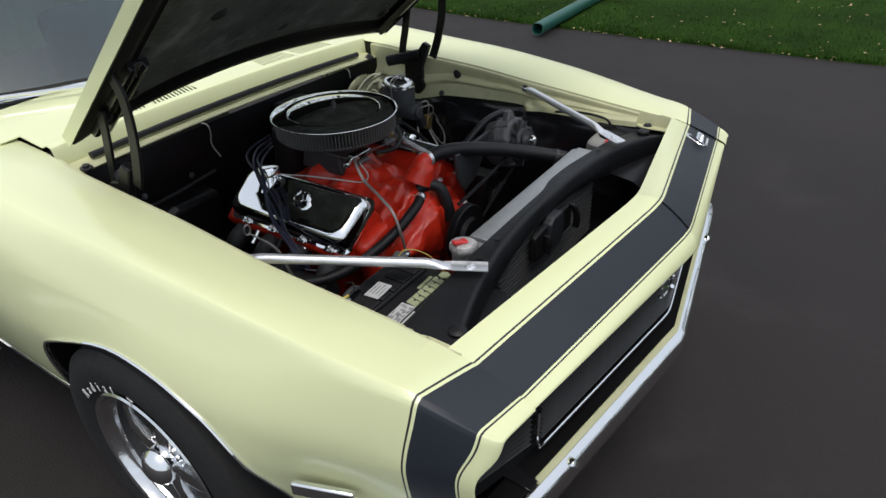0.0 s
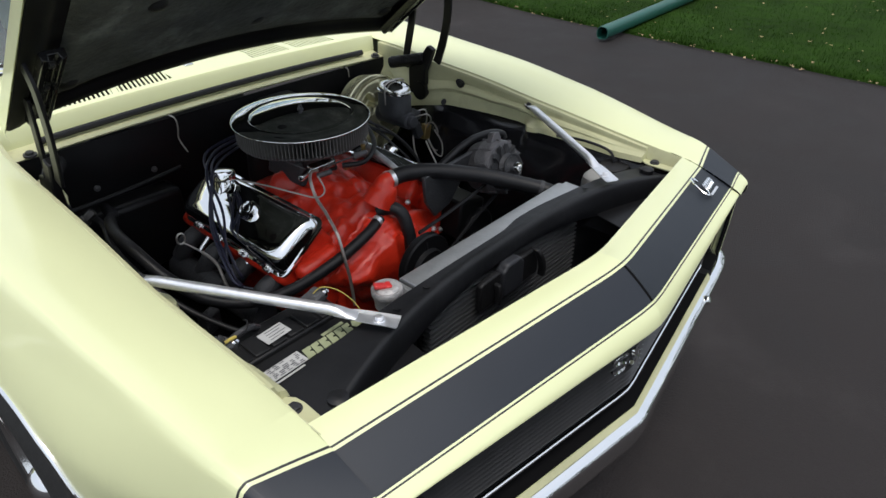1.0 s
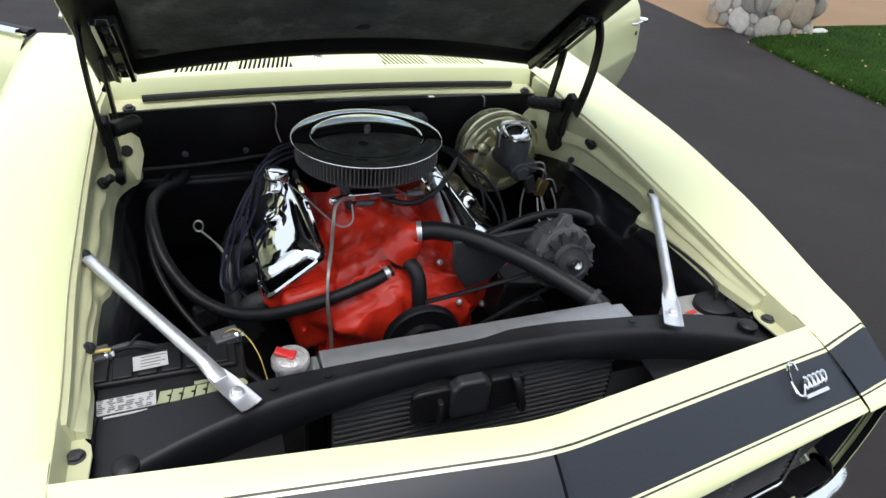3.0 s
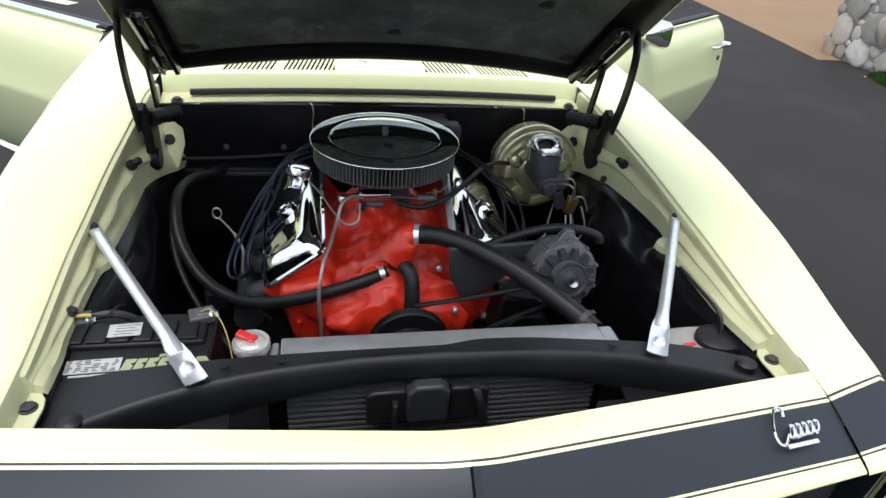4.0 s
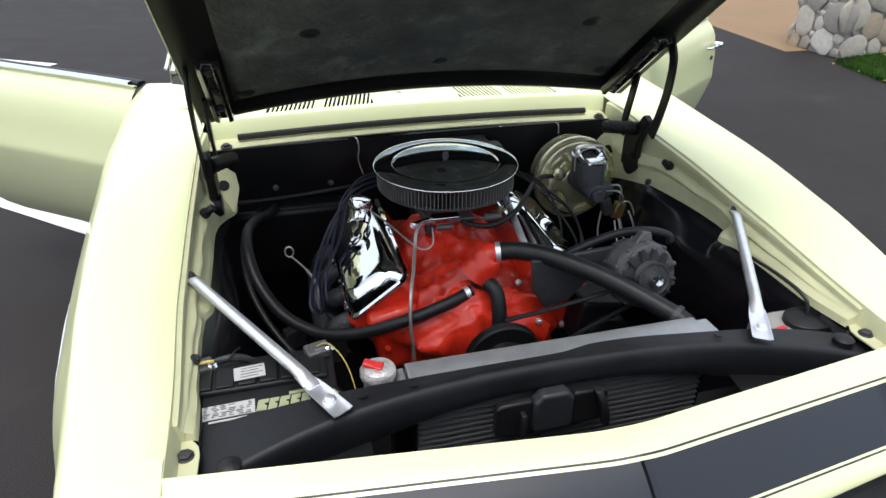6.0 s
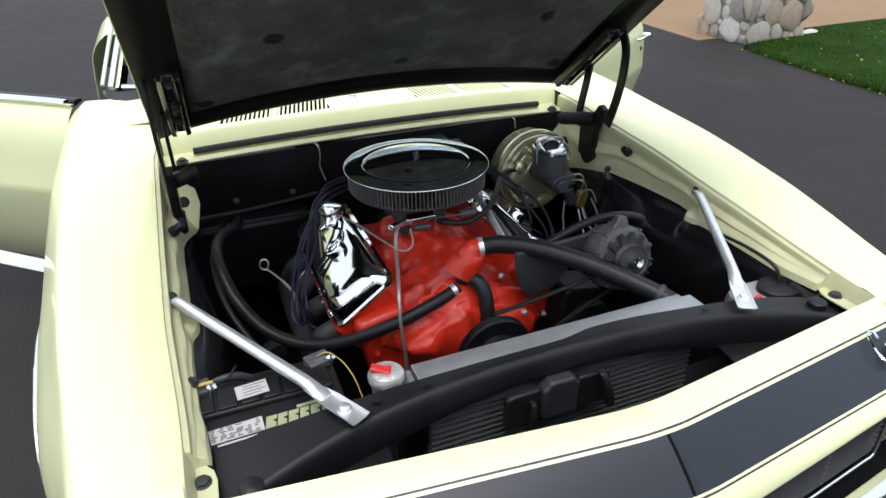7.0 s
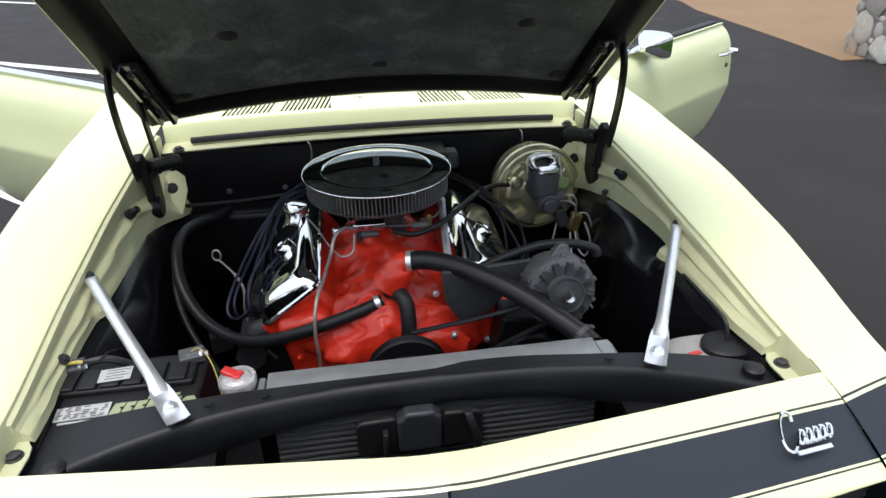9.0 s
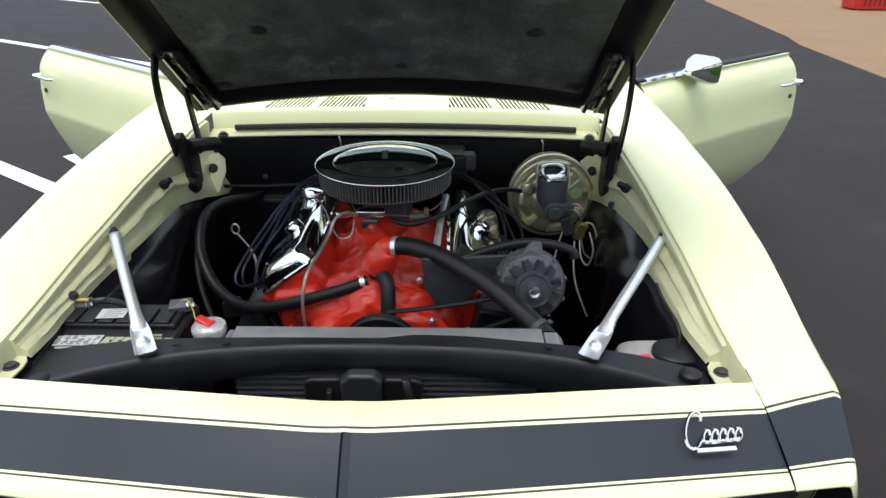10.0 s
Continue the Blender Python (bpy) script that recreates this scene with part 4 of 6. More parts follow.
def door_geo(offset, z0=None, z1=None):
    rows = []
    for y in steps(DOOR_Y, DOOR_Y + DOOR_L, 16):
        f = (y - DOOR_Y) / DOOR_L
        cut = 0.17 * max(0, (f - 0.88) / 0.12) ** 2
        sec = [(half_width(y) - 0.075, top(y) - 0.0), (half_width(y) - 0.055, top(y) + 0.002)] + upper_section(y)[6:] + lower_section(y, 0.21 + cut, 7)
        bend = 0.045 * max(0, (f - 0.86) / 0.14) ** 2
        rows.append([(x - offset - 0.10 * max(0.0, 0.612 - z), y - bend * max(0, (0.62 - z) / 0.4) - 0.03 * max(0, f - 0.9) * 10 * max(0, (z - 0.75) / 0.1), z) for x, z in sec])
    return rows


def door(side):
    pivot = Vector((0.862 * side, DOOR_Y - 0.01, 0))
    turn = Matrix.Translation(pivot) @ Matrix.Rotation(radians(-53.0 * side), 4, "Z") @ Matrix.Translation(-pivot)

    def place(g):
        o = Geo()
        src = g if side > 0 else mirrored(g)
        o.v = [tuple(turn @ Vector(p)) for p in src.v]
        o.f = src.f
        return o

    skin = door_geo(0.0)
    d = part("door", place(Geo().grid(skin)), YELLOW, car, "open pale yellow door", thick=0.003)
    back = [[(0.80 - 0.01 * (k > 0.5) - 0.03 * (k < 0.1), y, 0.30 + 0.535 * k) for k in (0, 0.5, 1)] for y in steps(DOOR_Y, DOOR_Y + DOOR_L - 0.09, 8)]
    part("door_trim_panel", place(Geo().grid(back)), INTERIOR, d, "black vinyl inner panel", thick=0.01)
    y1 = DOOR_Y + DOOR_L - 0.03
    for y in (DOOR_Y + 0.004, y1 - 0.05):
        edges = Geo()
        edges.add([(0.77, y, 0.32), (half_width(y) - 0.12, y, 0.32), (half_width(y) - 0.02, y, 0.55), (half_width(y) - 0.06, y, 0.85), (0.795, y, 0.83)], [(0, 1, 2, 3, 4)])
        part("door_jamb", place(edges), YELLOW, d, thick=0.002)
    g = Geo()
    g.rings([[(half_width(y) - 0.075 + a, y, top(y) + b) for a, b in ((-0.048, -0.002), (-0.044, 0.006), (-0.022, 0.008), (-0.012, 0.002), (-0.014, -0.012))] for y in steps(DOOR_Y + 0.01, y1 - 0.03, 12)])
    part("belt_seal", place(g), RUBBER, d, "black window belt seal")
    g = Geo()
    g.rings([[(half_width(y) - 0.066 + a, y, top(y) + b) for a, b in ((-0.012, 0.004), (-0.010, 0.013), (0.006, 0.013), (0.010, 0.003), (0.0, 0.0))] for y in steps(DOOR_Y + 0.02, y1 - (0.05 if side < 0 else 0.75), 12)])
    part("belt_molding", place(g), CHROME, d, "bright belt molding")
    yh = y1 - 0.15
    g = Geo()
    g.tube([(half_width(yh) + 0.004, yh, 0.775), (half_width(yh) + 0.022, yh + 0.012, 0.777), (half_width(yh) + 0.024, yh + 0.09, 0.779), (half_width(yh) + 0.026, yh + 0.12, 0.780)], 0.007, 8, 4)
    g.revolve([(0, 0.018), (0.010, 0.018), (0.013, 0.01), (0.013, -0.02)], Matrix.Translation((half_width(yh) + 0.02, yh + 0.125, 0.779)) @ Matrix.Rotation(radians(90), 4, "Y"), 14)
    part("door_handle", place(g), CHROME, d, "chrome door handle")
    g = Geo().revolve([(0, 0.004), (0.010, 0.003), (0.012, -0.01)], Matrix.Translation((half_width(yh) - 0.004, yh + 0.125, 0.71)) @ Matrix.Rotation(radians(90), 4, "Y"), 14)
    part("door_lock", place(g), CAST_IRON, d)
    if side > 0:
        thing_mirror(place, d)
    return d


def thing_mirror(place, d):
    ym = DOOR_Y + 0.27
    w = half_width(ym)
    g = Geo()
    g.rings([[(w - 0.055 + 0.02 * math.cos(a) * k, ym + 0.075 * math.sin(a) * k, top(ym) + 0.004 + h) for a in [6.28318 * i / 14 for i in range(14)]] for h, k in ((0, 1), (0.008, 0.9), (0.014, 0.5), (0.020, 0.4))])
    base = part("mirror_base", place(g), CHROME, d, "chrome mirror stalk")
    c = Vector((w - 0.020, ym + 0.01, top(ym) + 0.020))
    g = Geo()
    rings = []
    for r, dy in ((0.0, -0.068), (0.012, -0.063), (0.028, -0.036), (0.046, -0.002), (0.058, 0.030), (0.059, 0.043), (0.054, 0.044)):
        # a rounded four-sided head with flat facets that run to a blunt nose
        ring = []
        for i in range(24):
            t = 6.28318 * (i + 0.5) / 24
            q = (abs(math.cos(t)) ** 5 + abs(math.sin(t)) ** 5) ** -0.2
            ring.append((c.x + 1.22 * r * q * math.cos(t), c.y + dy, c.z + 0.90 * r * q * math.sin(t)))
        rings.append(ring)
    g.rings(rings)
    head = part("mirror_head", place(g), CHROME, d, "chrome mirror head with faceted back", sharp=30)
    return head


door(1)
door(-1)

# sill, floor and inner cabin seen through the open doors
g = Geo()
g.grid([[(half_width(2) - dx, y, z) for y in steps(1.53, 2.65, 8)] for dx, z in ((0.10, 0.18), (0.06, 0.20), (0.075, 0.25), (0.12, 0.262), (0.16, 0.25))])
both("door_sill", g, YELLOW, car, "yellow door sill", thick=0.003)
rows = [[(x, y, z) for x in steps(-0.78, 0.78, 6)] for y, z in ((1.25, 0.60), (1.35, 0.28), (2.0, 0.25), (2.8, 0.28), (3.0, 0.7))]
part("cabin_floor", Geo().grid(rows), INTERIOR, car, "black carpeted cabin floor", thick=0.004)
for sx in (-0.36, 0.36):
    g = Geo()
    g.box((sx, 2.25, 0.42), (0.5, 0.52, 0.16), taper=0.92)
    seat = part("seat", g, INTERIOR, car, "black vinyl bucket seat", bevel=0.04, seg=3)
    g = Geo()
    g.box((sx, 2.56, 0.68), (0.48, 0.14, 0.52), Matrix.Rotation(radians(-14), 4, "X"), taper=0.85)
    part("seat_back", g, INTERIOR, seat, bevel=0.04, seg=3)
g = Geo()
g.grid([[(x, y, z) for x in steps(-0.74, 0.74, 8)] for y, z in ((1.45, 0.88), (1.56, 0.90), (1.64, 0.85), (1.62, 0.62))])
part("dashboard", g, INTERIOR, car, "black padded dashboard", thick=0.006)

# windshield, pillars and roof
ws_low = lambda x: Vector((x, 1.42 + 0.20 * (x / 0.72) ** 2, 0.895 + 0.004))
ws_top = lambda x: Vector((x * 0.80, 2.02 + 0.12 * (x / 0.72) ** 2, 1.265 - 0.02 * (x / 0.72) ** 2))
rows = [[ws_low(x).lerp(ws_top(x), f) + Vector((0, -0.02, 0.02)) * math.sin(math.pi * f) for x in steps(-0.70, 0.70, 18)] for f in steps(0, 1, 8)]
wind = part("windshield", Geo().grid(rows), GLASS, car, "curved windshield, sky reflection in its teal tint", thick=0.005)
wind.visible_shadow = False
g = Geo().tube([ws_low(x) + Vector((0, -0.012, 0.004)) for x in steps(-0.71, 0.71, 16)], 0.009, 8, 2)
part("windshield_trim", g, CHROME, car, "bright windshield trim")
for s in (-1, 1):
    line = [ws_low(0.745 * s).lerp(ws_top(0.745 * s), f) + Vector((0, -0.02, 0.02)) * math.sin(math.pi * f) for f in steps(0, 1, 8)]
    g = Geo().rings([[p + Vector((s * a, b, 0)) for a, b in ((-0.022, -0.012), (0.008, -0.012), (0.012, 0.02), (0.004, 0.045), (-0.02, 0.04))] for p in line])
    pil = part("windshield_pillar", g, YELLOW, car, "yellow windshield pillar")
    g = Geo().tube([p + Vector((s * 0.0, -0.018, 0.002)) for p in line], 0.011, 8, 1)
    part("pillar_trim", g, CHROME, pil, "bright pillar trim")
    g = Geo().tube([p + Vector((s * 0.03, 0.04, 0)) for p in line], 0.007, 8, 1)
    part("gutter_trim", g, CHROME, pil, "bright drip rail")
rows = []
for y, z, w in ((2.02, 1.262, 0.58), (2.12, 1.288, 0.61), (2.4, 1.305, 0.63), (2.8, 1.30, 0.625), (3.05, 1.27, 0.60), (3.3, 1.16, 0.58), (3.6, 0.98, 0.60), (3.72, 0.92, 0.62)):
    rows.append([(w * 1.06 * u, y + (0.10 * u * u if y < 2.1 else 0), z - 0.045 * u ** 4 - 0.01 * u * u) for u in steps(-1, 1, 14)])
part("roof", Geo().grid(rows), YELLOW, car, "pale yellow roof", thick=0.004)
ys = steps(2.63, 4.33, 40)
rows = []
for y in ys:
    low = 0.215
    u = abs(y - 3.25) / 0.40
    if u < 1:
        low = max(low, 0.30 + 0.33 * (1 - u ** 2.4) ** (1 / 2.4))
    sec = [(x, max(z, low)) for x, z in upper_section(y, 0.60)] + (lower_section(y, low) if low < 0.6 else [(half_width(y) - 0.002, low)] * 7)
    rows.append([(x, y, z) for x, z in sec])
both("quarter_panel", Geo().grid(rows), YELLOW, car, "pale yellow rear quarter panel", thick=0.003)
for s in (-1, 1):
    rows = [[(s * (0.80 - 0.17 * k), 2.95 + 0.12 * k + 0.75 * f * (1 - 0.75 * k), 0.87 + 0.40 * k) for f in steps(0, 1, 4)] for k in steps(0, 1, 4)]
    part("sail_panel", Geo().grid(rows), YELLOW, car, "yellow roof side panel", thick=0.004)
rows = [[(0.62 * u, y, z + 0.02 * (1 - u * u)) for u in steps(-1, 1, 10)] for y, z in ((3.70, 0.915), (3.9, 0.89), (4.2, 0.86), (4.33, 0.83))]
part("trunk_lid", Geo().grid(rows), YELLOW, car, "pale yellow trunk lid", thick=0.004)
rows = [[(0.82 * u, 4.335 + 0.02 * (1 - u * u), z) for u in steps(-1, 1, 8)] for z in (0.22, 0.45, 0.65, 0.825)]
part("tail_panel", Geo().grid(rows), YELLOW, car, "yellow tail panel", thick=0.004)


# ---- wheels ----
def wheel(parent_car, at, side, lettered):
    """Built round its own axle along +x outward."""
    base = Matrix.Translation(at) @ (Matrix() if side > 0 else Matrix.Rotation(math.pi, 4, "Z")) @ Matrix.Rotation(radians(90), 4, "Y")
    prof = [(0.200, -0.10), (0.235, -0.112), (0.285, -0.115), (0.312, -0.100), (0.318, -0.07), (0.320, 0.0), (0.318, 0.07), (0.312, 0.098), (0.290, 0.112), (0.265, 0.116), (0.240, 0.114), (0.205, 0.100), (0.196, 0.094)]
    tyre = part("wheel", Geo().revolve(prof, base, 56, caps=False), TYRE, parent_car, "black tyre with pale lettering on a chrome mag wheel", out=True)
    rim = [(0.200, 0.098), (0.206, 0.106), (0.202, 0.110), (0.194, 0.106), (0.190, 0.092), (0.184, 0.084), (0.179, 0.082), (0.177, 0.074)]
    part("rim", Geo().revolve(rim, base, 48, caps=False), CHROME_WORN, tyre, "chrome wheel rim", out=False)
    # darker metal than the lip puts the shade behind the spokes into the colour
    part("rim_barrel", Geo().revolve([(0.177, 0.074), (0.173, 0.040), (0.170, -0.08)], base, 48, caps=False), CAST_IRON, tyre, "inside of the rim, its shade in the dark colour", out=False)
    g = Geo().revolve([(0, 0.025), (0.165, 0.02), (0.168, -0.02)], base, 32)
    part("brake_drum", g, CAST_IRON, tyre)
    for k in range(5):
        a = k * 1.25664 + 0.3
        g = Geo()
        rings = []
        for r, w, h, th in ((0.035, 0.032, 0.086, 0.04), (0.07, 0.030, 0.092, 0.045), (0.11, 0.028, 0.090, 0.045), (0.145, 0.034, 0.080, 0.045), (0.176, 0.046, 0.066, 0.04)):
            c, s = math.cos(a), math.sin(a)
            rings.append([base @ Vector((r * c - q * s, r * s + q * c, hh)) for q, hh in ((-w, h - th), (-w * 0.8, h - 0.006), (0, h), (w * 0.8, h - 0.006), (w, h - th))])
        g.rings(rings)
        part("spoke", g, CHROME_WORN, tyre, sharp=50)
        a += 0.62832
        m = base @ Matrix.Translation((0.062 * math.cos(a), 0.062 * math.sin(a), 0.055))
        part("lug_nut", Geo().revolve([(0.013, -0.02), (0.013, 0.012), (0.009, 0.024), (0.0, 0.028)], m, 10), CHROME, tyre)
    part("hub_cap", Geo().revolve([(0.048, 0.04), (0.048, 0.090), (0.046, 0.104), (0.036, 0.118), (0.018, 0.126), (0.0, 0.128)], base, 28), CHROME, tyre, "chrome hub cap")
    if lettered:
        for i, ch in enumerate("Radial T"):
            if ch == " ":
                continue
            cu = bpy.data.curves.new("letter", "FONT")
            cu.body, cu.size, cu.extrude, cu.align_x = ch, 0.034, 0.0006, "CENTER"
            ob = new("letter", cu)
            dg = bpy.context.evaluated_depsgraph_get()
            me = bpy.data.meshes.new_from_object(ob.evaluated_get(dg))
            bpy.data.objects.remove(ob)
            bpy.data.curves.remove(cu)
            me.materials.clear()
            me.materials.append(WHITE_INK)
            lo = new("tyre_letter", me)
            lo.parent = tyre
            a = LETTER_TURN + i * 0.142
            # the letters stand outward from the axle, read from outside
            out_dir = Vector((0, math.cos(a), math.sin(a)))
            face = Vector((side, 0, 0))
            right = out_dir.cross(face)
            rot = Matrix((right, out_dir, face)).transposed().to_4x4()
            lo.matrix_local = Matrix.Translation(Vector(at) + out_dir * 0.218 + face * 0.1165) @ rot
    return tyre


LETTER_TURN = 0.72
for s in (-1, 1):
    wheel(car, (0.783 * s, 0.557, 0.320), s, s < 0)
    wheel(car, (0.762 * s, 3.25, 0.320), s, False)

# ---- the engine bay ----
EX = -0.018  # the engine's middle
Ry = lambda a: Matrix.Rotation(radians(a), 4, "Y")
Rx = lambda a: Matrix.Rotation(radians(a), 4, "X")
Rz = lambda a: Matrix.Rotation(radians(a), 4, "Z")
At = lambda x, y, z: Matrix.Translation((x, y, z))

engine = thing("engine", "orange-red cast engine with chrome valve covers and air cleaner", "engine")

# block and heads
g = Geo()
g.box((EX, 0.68, 0.44), (0.34, 0.54, 0.30))
block = part("engine_block", g, RED, engine, "orange-red engine block", bevel=0.02)


def clump(p, c, r, k):
    d = Vector(((p[0] - c[0]) / r[0], (p[1] - c[1]) / r[1]))
    return k * math.exp(-d.length_squared)


def manifold_height(x, y):
    """Cast intake manifold: plenum, runners and front water crossover."""
    u = x - EX
    z = 0.600
    z += clump((u, y), (0, 0.68), (0.12, 0.16), 0.098)
    z += clump((u, y), (0, 0.455), (0.055, 0.05), 0.075)
    for sx in (-1, 1):
        for yy in (0.55, 0.66, 0.77):
            z += clump((u - yy * 0 * sx, y), (sx * 0.085, yy + 0.02 * sx), (0.065, 0.032), 0.030)
        z += clump((u, y), (sx * 0.10, 0.47), (0.045, 0.045), 0.035)
    z += 0.019 * noise.noise((u * 16, y * 13, 1.0)) + 0.022 * (0.4 - abs(noise.noise((u * 22 + y * 9, y * 17, 4.0)))) + 0.006 * noise.noise((u * 48, y * 44, 9.0))
    return z - 0.25 * max(0, abs(u) - 0.13)


rows = []
for x in steps(-0.185, 0.185, 56):
    r = []
    for z in steps(0.30, 0.92, 10)[:8]:
        f = (z - 0.30) / 0.434
        lump = 0.022 * noise.noise((x * 18, z * 20, 7)) - 0.020 * abs(noise.noise((x * 24, z * 26, 3))) + 0.008 + 0.03 * math.exp(-((x) / 0.10) ** 2 - ((z - 0.56) / 0.08) ** 2)
        r.append((EX + x, 0.438 - lump - 0.02 * (1 - f), 0.30 + f * (manifold_height(EX + x, 0.455) - 0.02 - 0.30)))
    for y in steps(0.450, 0.90, 60):
        r.append((EX + x, y, manifold_height(EX + x, y) - 0.02 * math.exp(-((y - 0.450) / 0.010) ** 2)))
    rows.append(r)
part("intake_manifold", Geo().grid(rows), RED, engine, "orange-red cast intake manifold", sharp=60)
# front casting with the water pump and its two outlets
rows = []
for t in steps(0, 1, 24):
    ring = []
    y = 0.43 - 0.075 * t
    for i in range(64):
        a = 6.28318 * i / 64
        w = 0.165 - 0.075 * t ** 1.5 + 0.025 * math.cos(2 * a) + 0.018 * math.cos(4 * a + 0.6)
        h = 0.13 - 0.05 * t ** 1.5 + 0.014 * math.cos(3 * a)
        # ribs and hollows of the casting
        rough = 1 + 0.13 * noise.noise((2.2 * math.cos(a), 2.2 * math.sin(a), t * 3)) - 0.16 * abs(noise.noise((4.5 * math.cos(a), 4.5 * math.sin(a), 5 + t * 5)))
        ring.append((EX + w * rough * math.cos(a), y + 0.010 * noise.noise((3 * math.cos(a), 3 * math.sin(a), 8 + t * 2)) * t, 0.545 + h * rough * math.sin(a)))
    rows.append(ring)
part("water_pump", Geo().rings(rows), RED, engine, "orange-red cast water pump and cover", sharp=60)
for (x, z, w, h, lean) in ((-0.205, 0.545, 0.12, 0.16, -12), (0.195, 0.565, 0.12, 0.13, 14)):
    g = Geo()
    g.box((x, 0.445, z), (w, 0.05, h), Ry(lean))
    part("front_casting", g, RED, engine, "orange-red front casting", bevel=0.02, seg=3)
for x, y, z in ((0.104, 0.360, 0.586), (0.226, 0.400, 0.599), (0.075, 0.425, 0.655), (0.19, 0.415, 0.525), (-0.235, 0.416, 0.53), (-0.17, 0.416, 0.49)):
    bolt((x, y, z), (0, -1, 0.2), 0.0048, 0.008, SILVER if x > 0 else RED, block)
g = Geo().tube([(EX - 0.005, 0.43, 0.688), (EX + 0.012, 0.425, 0.722), (0.000, 0.424, 0.741), (0.016, 0.423, 0.743)], 0.026, 14, 5, radii=[0.042, 0.035, 0.025, 0.019])
part("thermostat_housing", g, RED, engine, "orange-red thermostat outlet", sharp=60)
for s in (-1, 1):
    g = Geo()
    g.box((EX + s * 0.205, 0.69, 0.595), (0.165, 0.46, 0.10), Ry(s * 37))
    part("cylinder_head", g, RED, engine, "orange-red cylinder head", bevel=0.015)
    g = Geo()
    for k in range(4):
        y = 0.51 + k * 0.115
        g.tube([(EX + s * 0.275, y, 0.56), (EX + s * 0.315, y, 0.545), (EX + s * 0.335, y + 0.02, 0.50)], 0.026, 10, 4)
    g.tube([(EX + s * 0.335, 0.49, 0.49), (EX + s * 0.34, 0.70, 0.485), (EX + s * 0.335, 0.90, 0.46)], 0.035, 10, 4)
    part("exhaust_manifold", g, CAST_IRON, engine, "dark cast iron exhaust manifold")

# valve covers
for s in (-1, 1):
    base = At(EX + s * 0.222, 0.675, 0.640) @ Ry(s * 36)
    rings = []
    for h, w, l, r in ((0.0, 0.085, 0.223, 0.024), (0.005, 0.085, 0.223, 0.024), (0.0065, 0.078, 0.215, 0.026), (0.028, 0.0755, 0.212, 0.028), (0.040, 0.072, 0.208, 0.031), (0.047, 0.0675, 0.203, 0.034), (0.0515, 0.062, 0.197, 0.034), (0.0540, 0.056, 0.190, 0.033), (0.0548, 0.050, 0.183, 0.030), (0.0552, 0.022, 0.15, 0.016), (0.0554, 0.004, 0.12, 0.003)):
        ring = []
        for cx, cy, a0 in ((1, 1, 0), (-1, 1, 90), (-1, -1, 180), (1, -1, 270)):
            for k in range(6):
                a = radians(a0 + k * 18)
                ring.append(base @ Vector((cx * (w - r) + r * math.cos(a), cy * (l - r) + r * math.sin(a), h - 0.010 * (cy < 0) * (h > 0.02) * 1.0)))
        rings.append(ring)
    vc = part("valve_cover", Geo().rings(rings), CHROME, engine, "mirror-bright chrome valve cover", sharp=45)
    for yy in (-0.16, -0.06, 0.05, 0.15):
        m = base @ At(s * 0.080, yy, 0.008)
        g = Geo()
        g.box((0, 0, 0), (0.022, 0.030, 0.006))
        g.v = [tuple(m @ Vector(p)) for p in g.v]
        part("hold_down_tab", g, CHROME_WORN, vc, bevel=0.002)
        bolt(m @ Vector((0, 0, 0.004)), m.to_3x3() @ Vector((0, 0, 1)), 0.0055, 0.008, CHROME_WORN, vc)
    m = base @ At(-s * 0.012, -0.034, 0.050)
    part("breather_boss", Geo().revolve([(0.026, -0.004), (0.0255, 0.010), (0.023, 0.014), (0.019, 0.014), (0.0175, 0.010), (0.010, 0.010), (0.009, 0.013), (0.0, 0.0135)], m, 28), CHROME, vc, "round chrome cap")
    if s < 0:
        m = At(-0.244, 0.783, 0.672) @ Vector((0.16, 0.10, 1)).to_track_quat("Z", "Y").to_matrix().to_4x4()
        part("filler_neck", Geo().revolve([(0.036, 0.0), (0.030, 0.012), (0.0265, 0.018), (0.0255, 0.056)], m, 26), CHROME, vc, "chrome oil filler neck")
        m = m @ At(0, 0, 0.056)
        part("oil_filler_cap", Geo().revolve([(0.028, -0.012), (0.0325, -0.009), (0.0325, 0.010), (0.029, 0.015), (0.016, 0.018), (0.0, 0.0185)], m, 28), CHROME, vc, "chrome oil filler cap")

# carburettor and air cleaner
AC = (-0.024, 0.712)
g = Geo()
g.box((AC[0], AC[1] + 0.02, 0.715), (0.13, 0.16, 0.07), taper=0.85)
carb = part("carburetor", g, CAST_IRON, engine, "grey cast carburetor", bevel=0.008)
g = Geo()
g.box((AC[0] - 0.03, AC[1] - 0.105, 0.748), (0.07, 0.03, 0.018))
g.cyl((AC[0] - 0.06, AC[1] - 0.10, 0.745), (AC[0] - 0.115, AC[1] - 0.13, 0.75), 0.009, 0.009, 10)
part("fuel_bowl", g, CHROME_WORN, carb, bevel=0.004)
for x0, y0, z0, x1, y1, z1, r in ((0.045, 0.598, 0.742, 0.085, 0.590, 0.745, 0.010), (0.085, 0.60, 0.735, 0.085, 0.60, 0.765, 0.007), (-0.075, 0.60, 0.728, -0.035, 0.592, 0.730, 0.008), (0.01, 0.592, 0.722, 0.06, 0.592, 0.722, 0.006)):
    part("carburetor_fitting", Geo().cyl((x0, y0, z0), (x1, y1, z1), r, r * 0.85, 12), BRASS if r < 0.008 else CAST, carb, bevel=0.001)
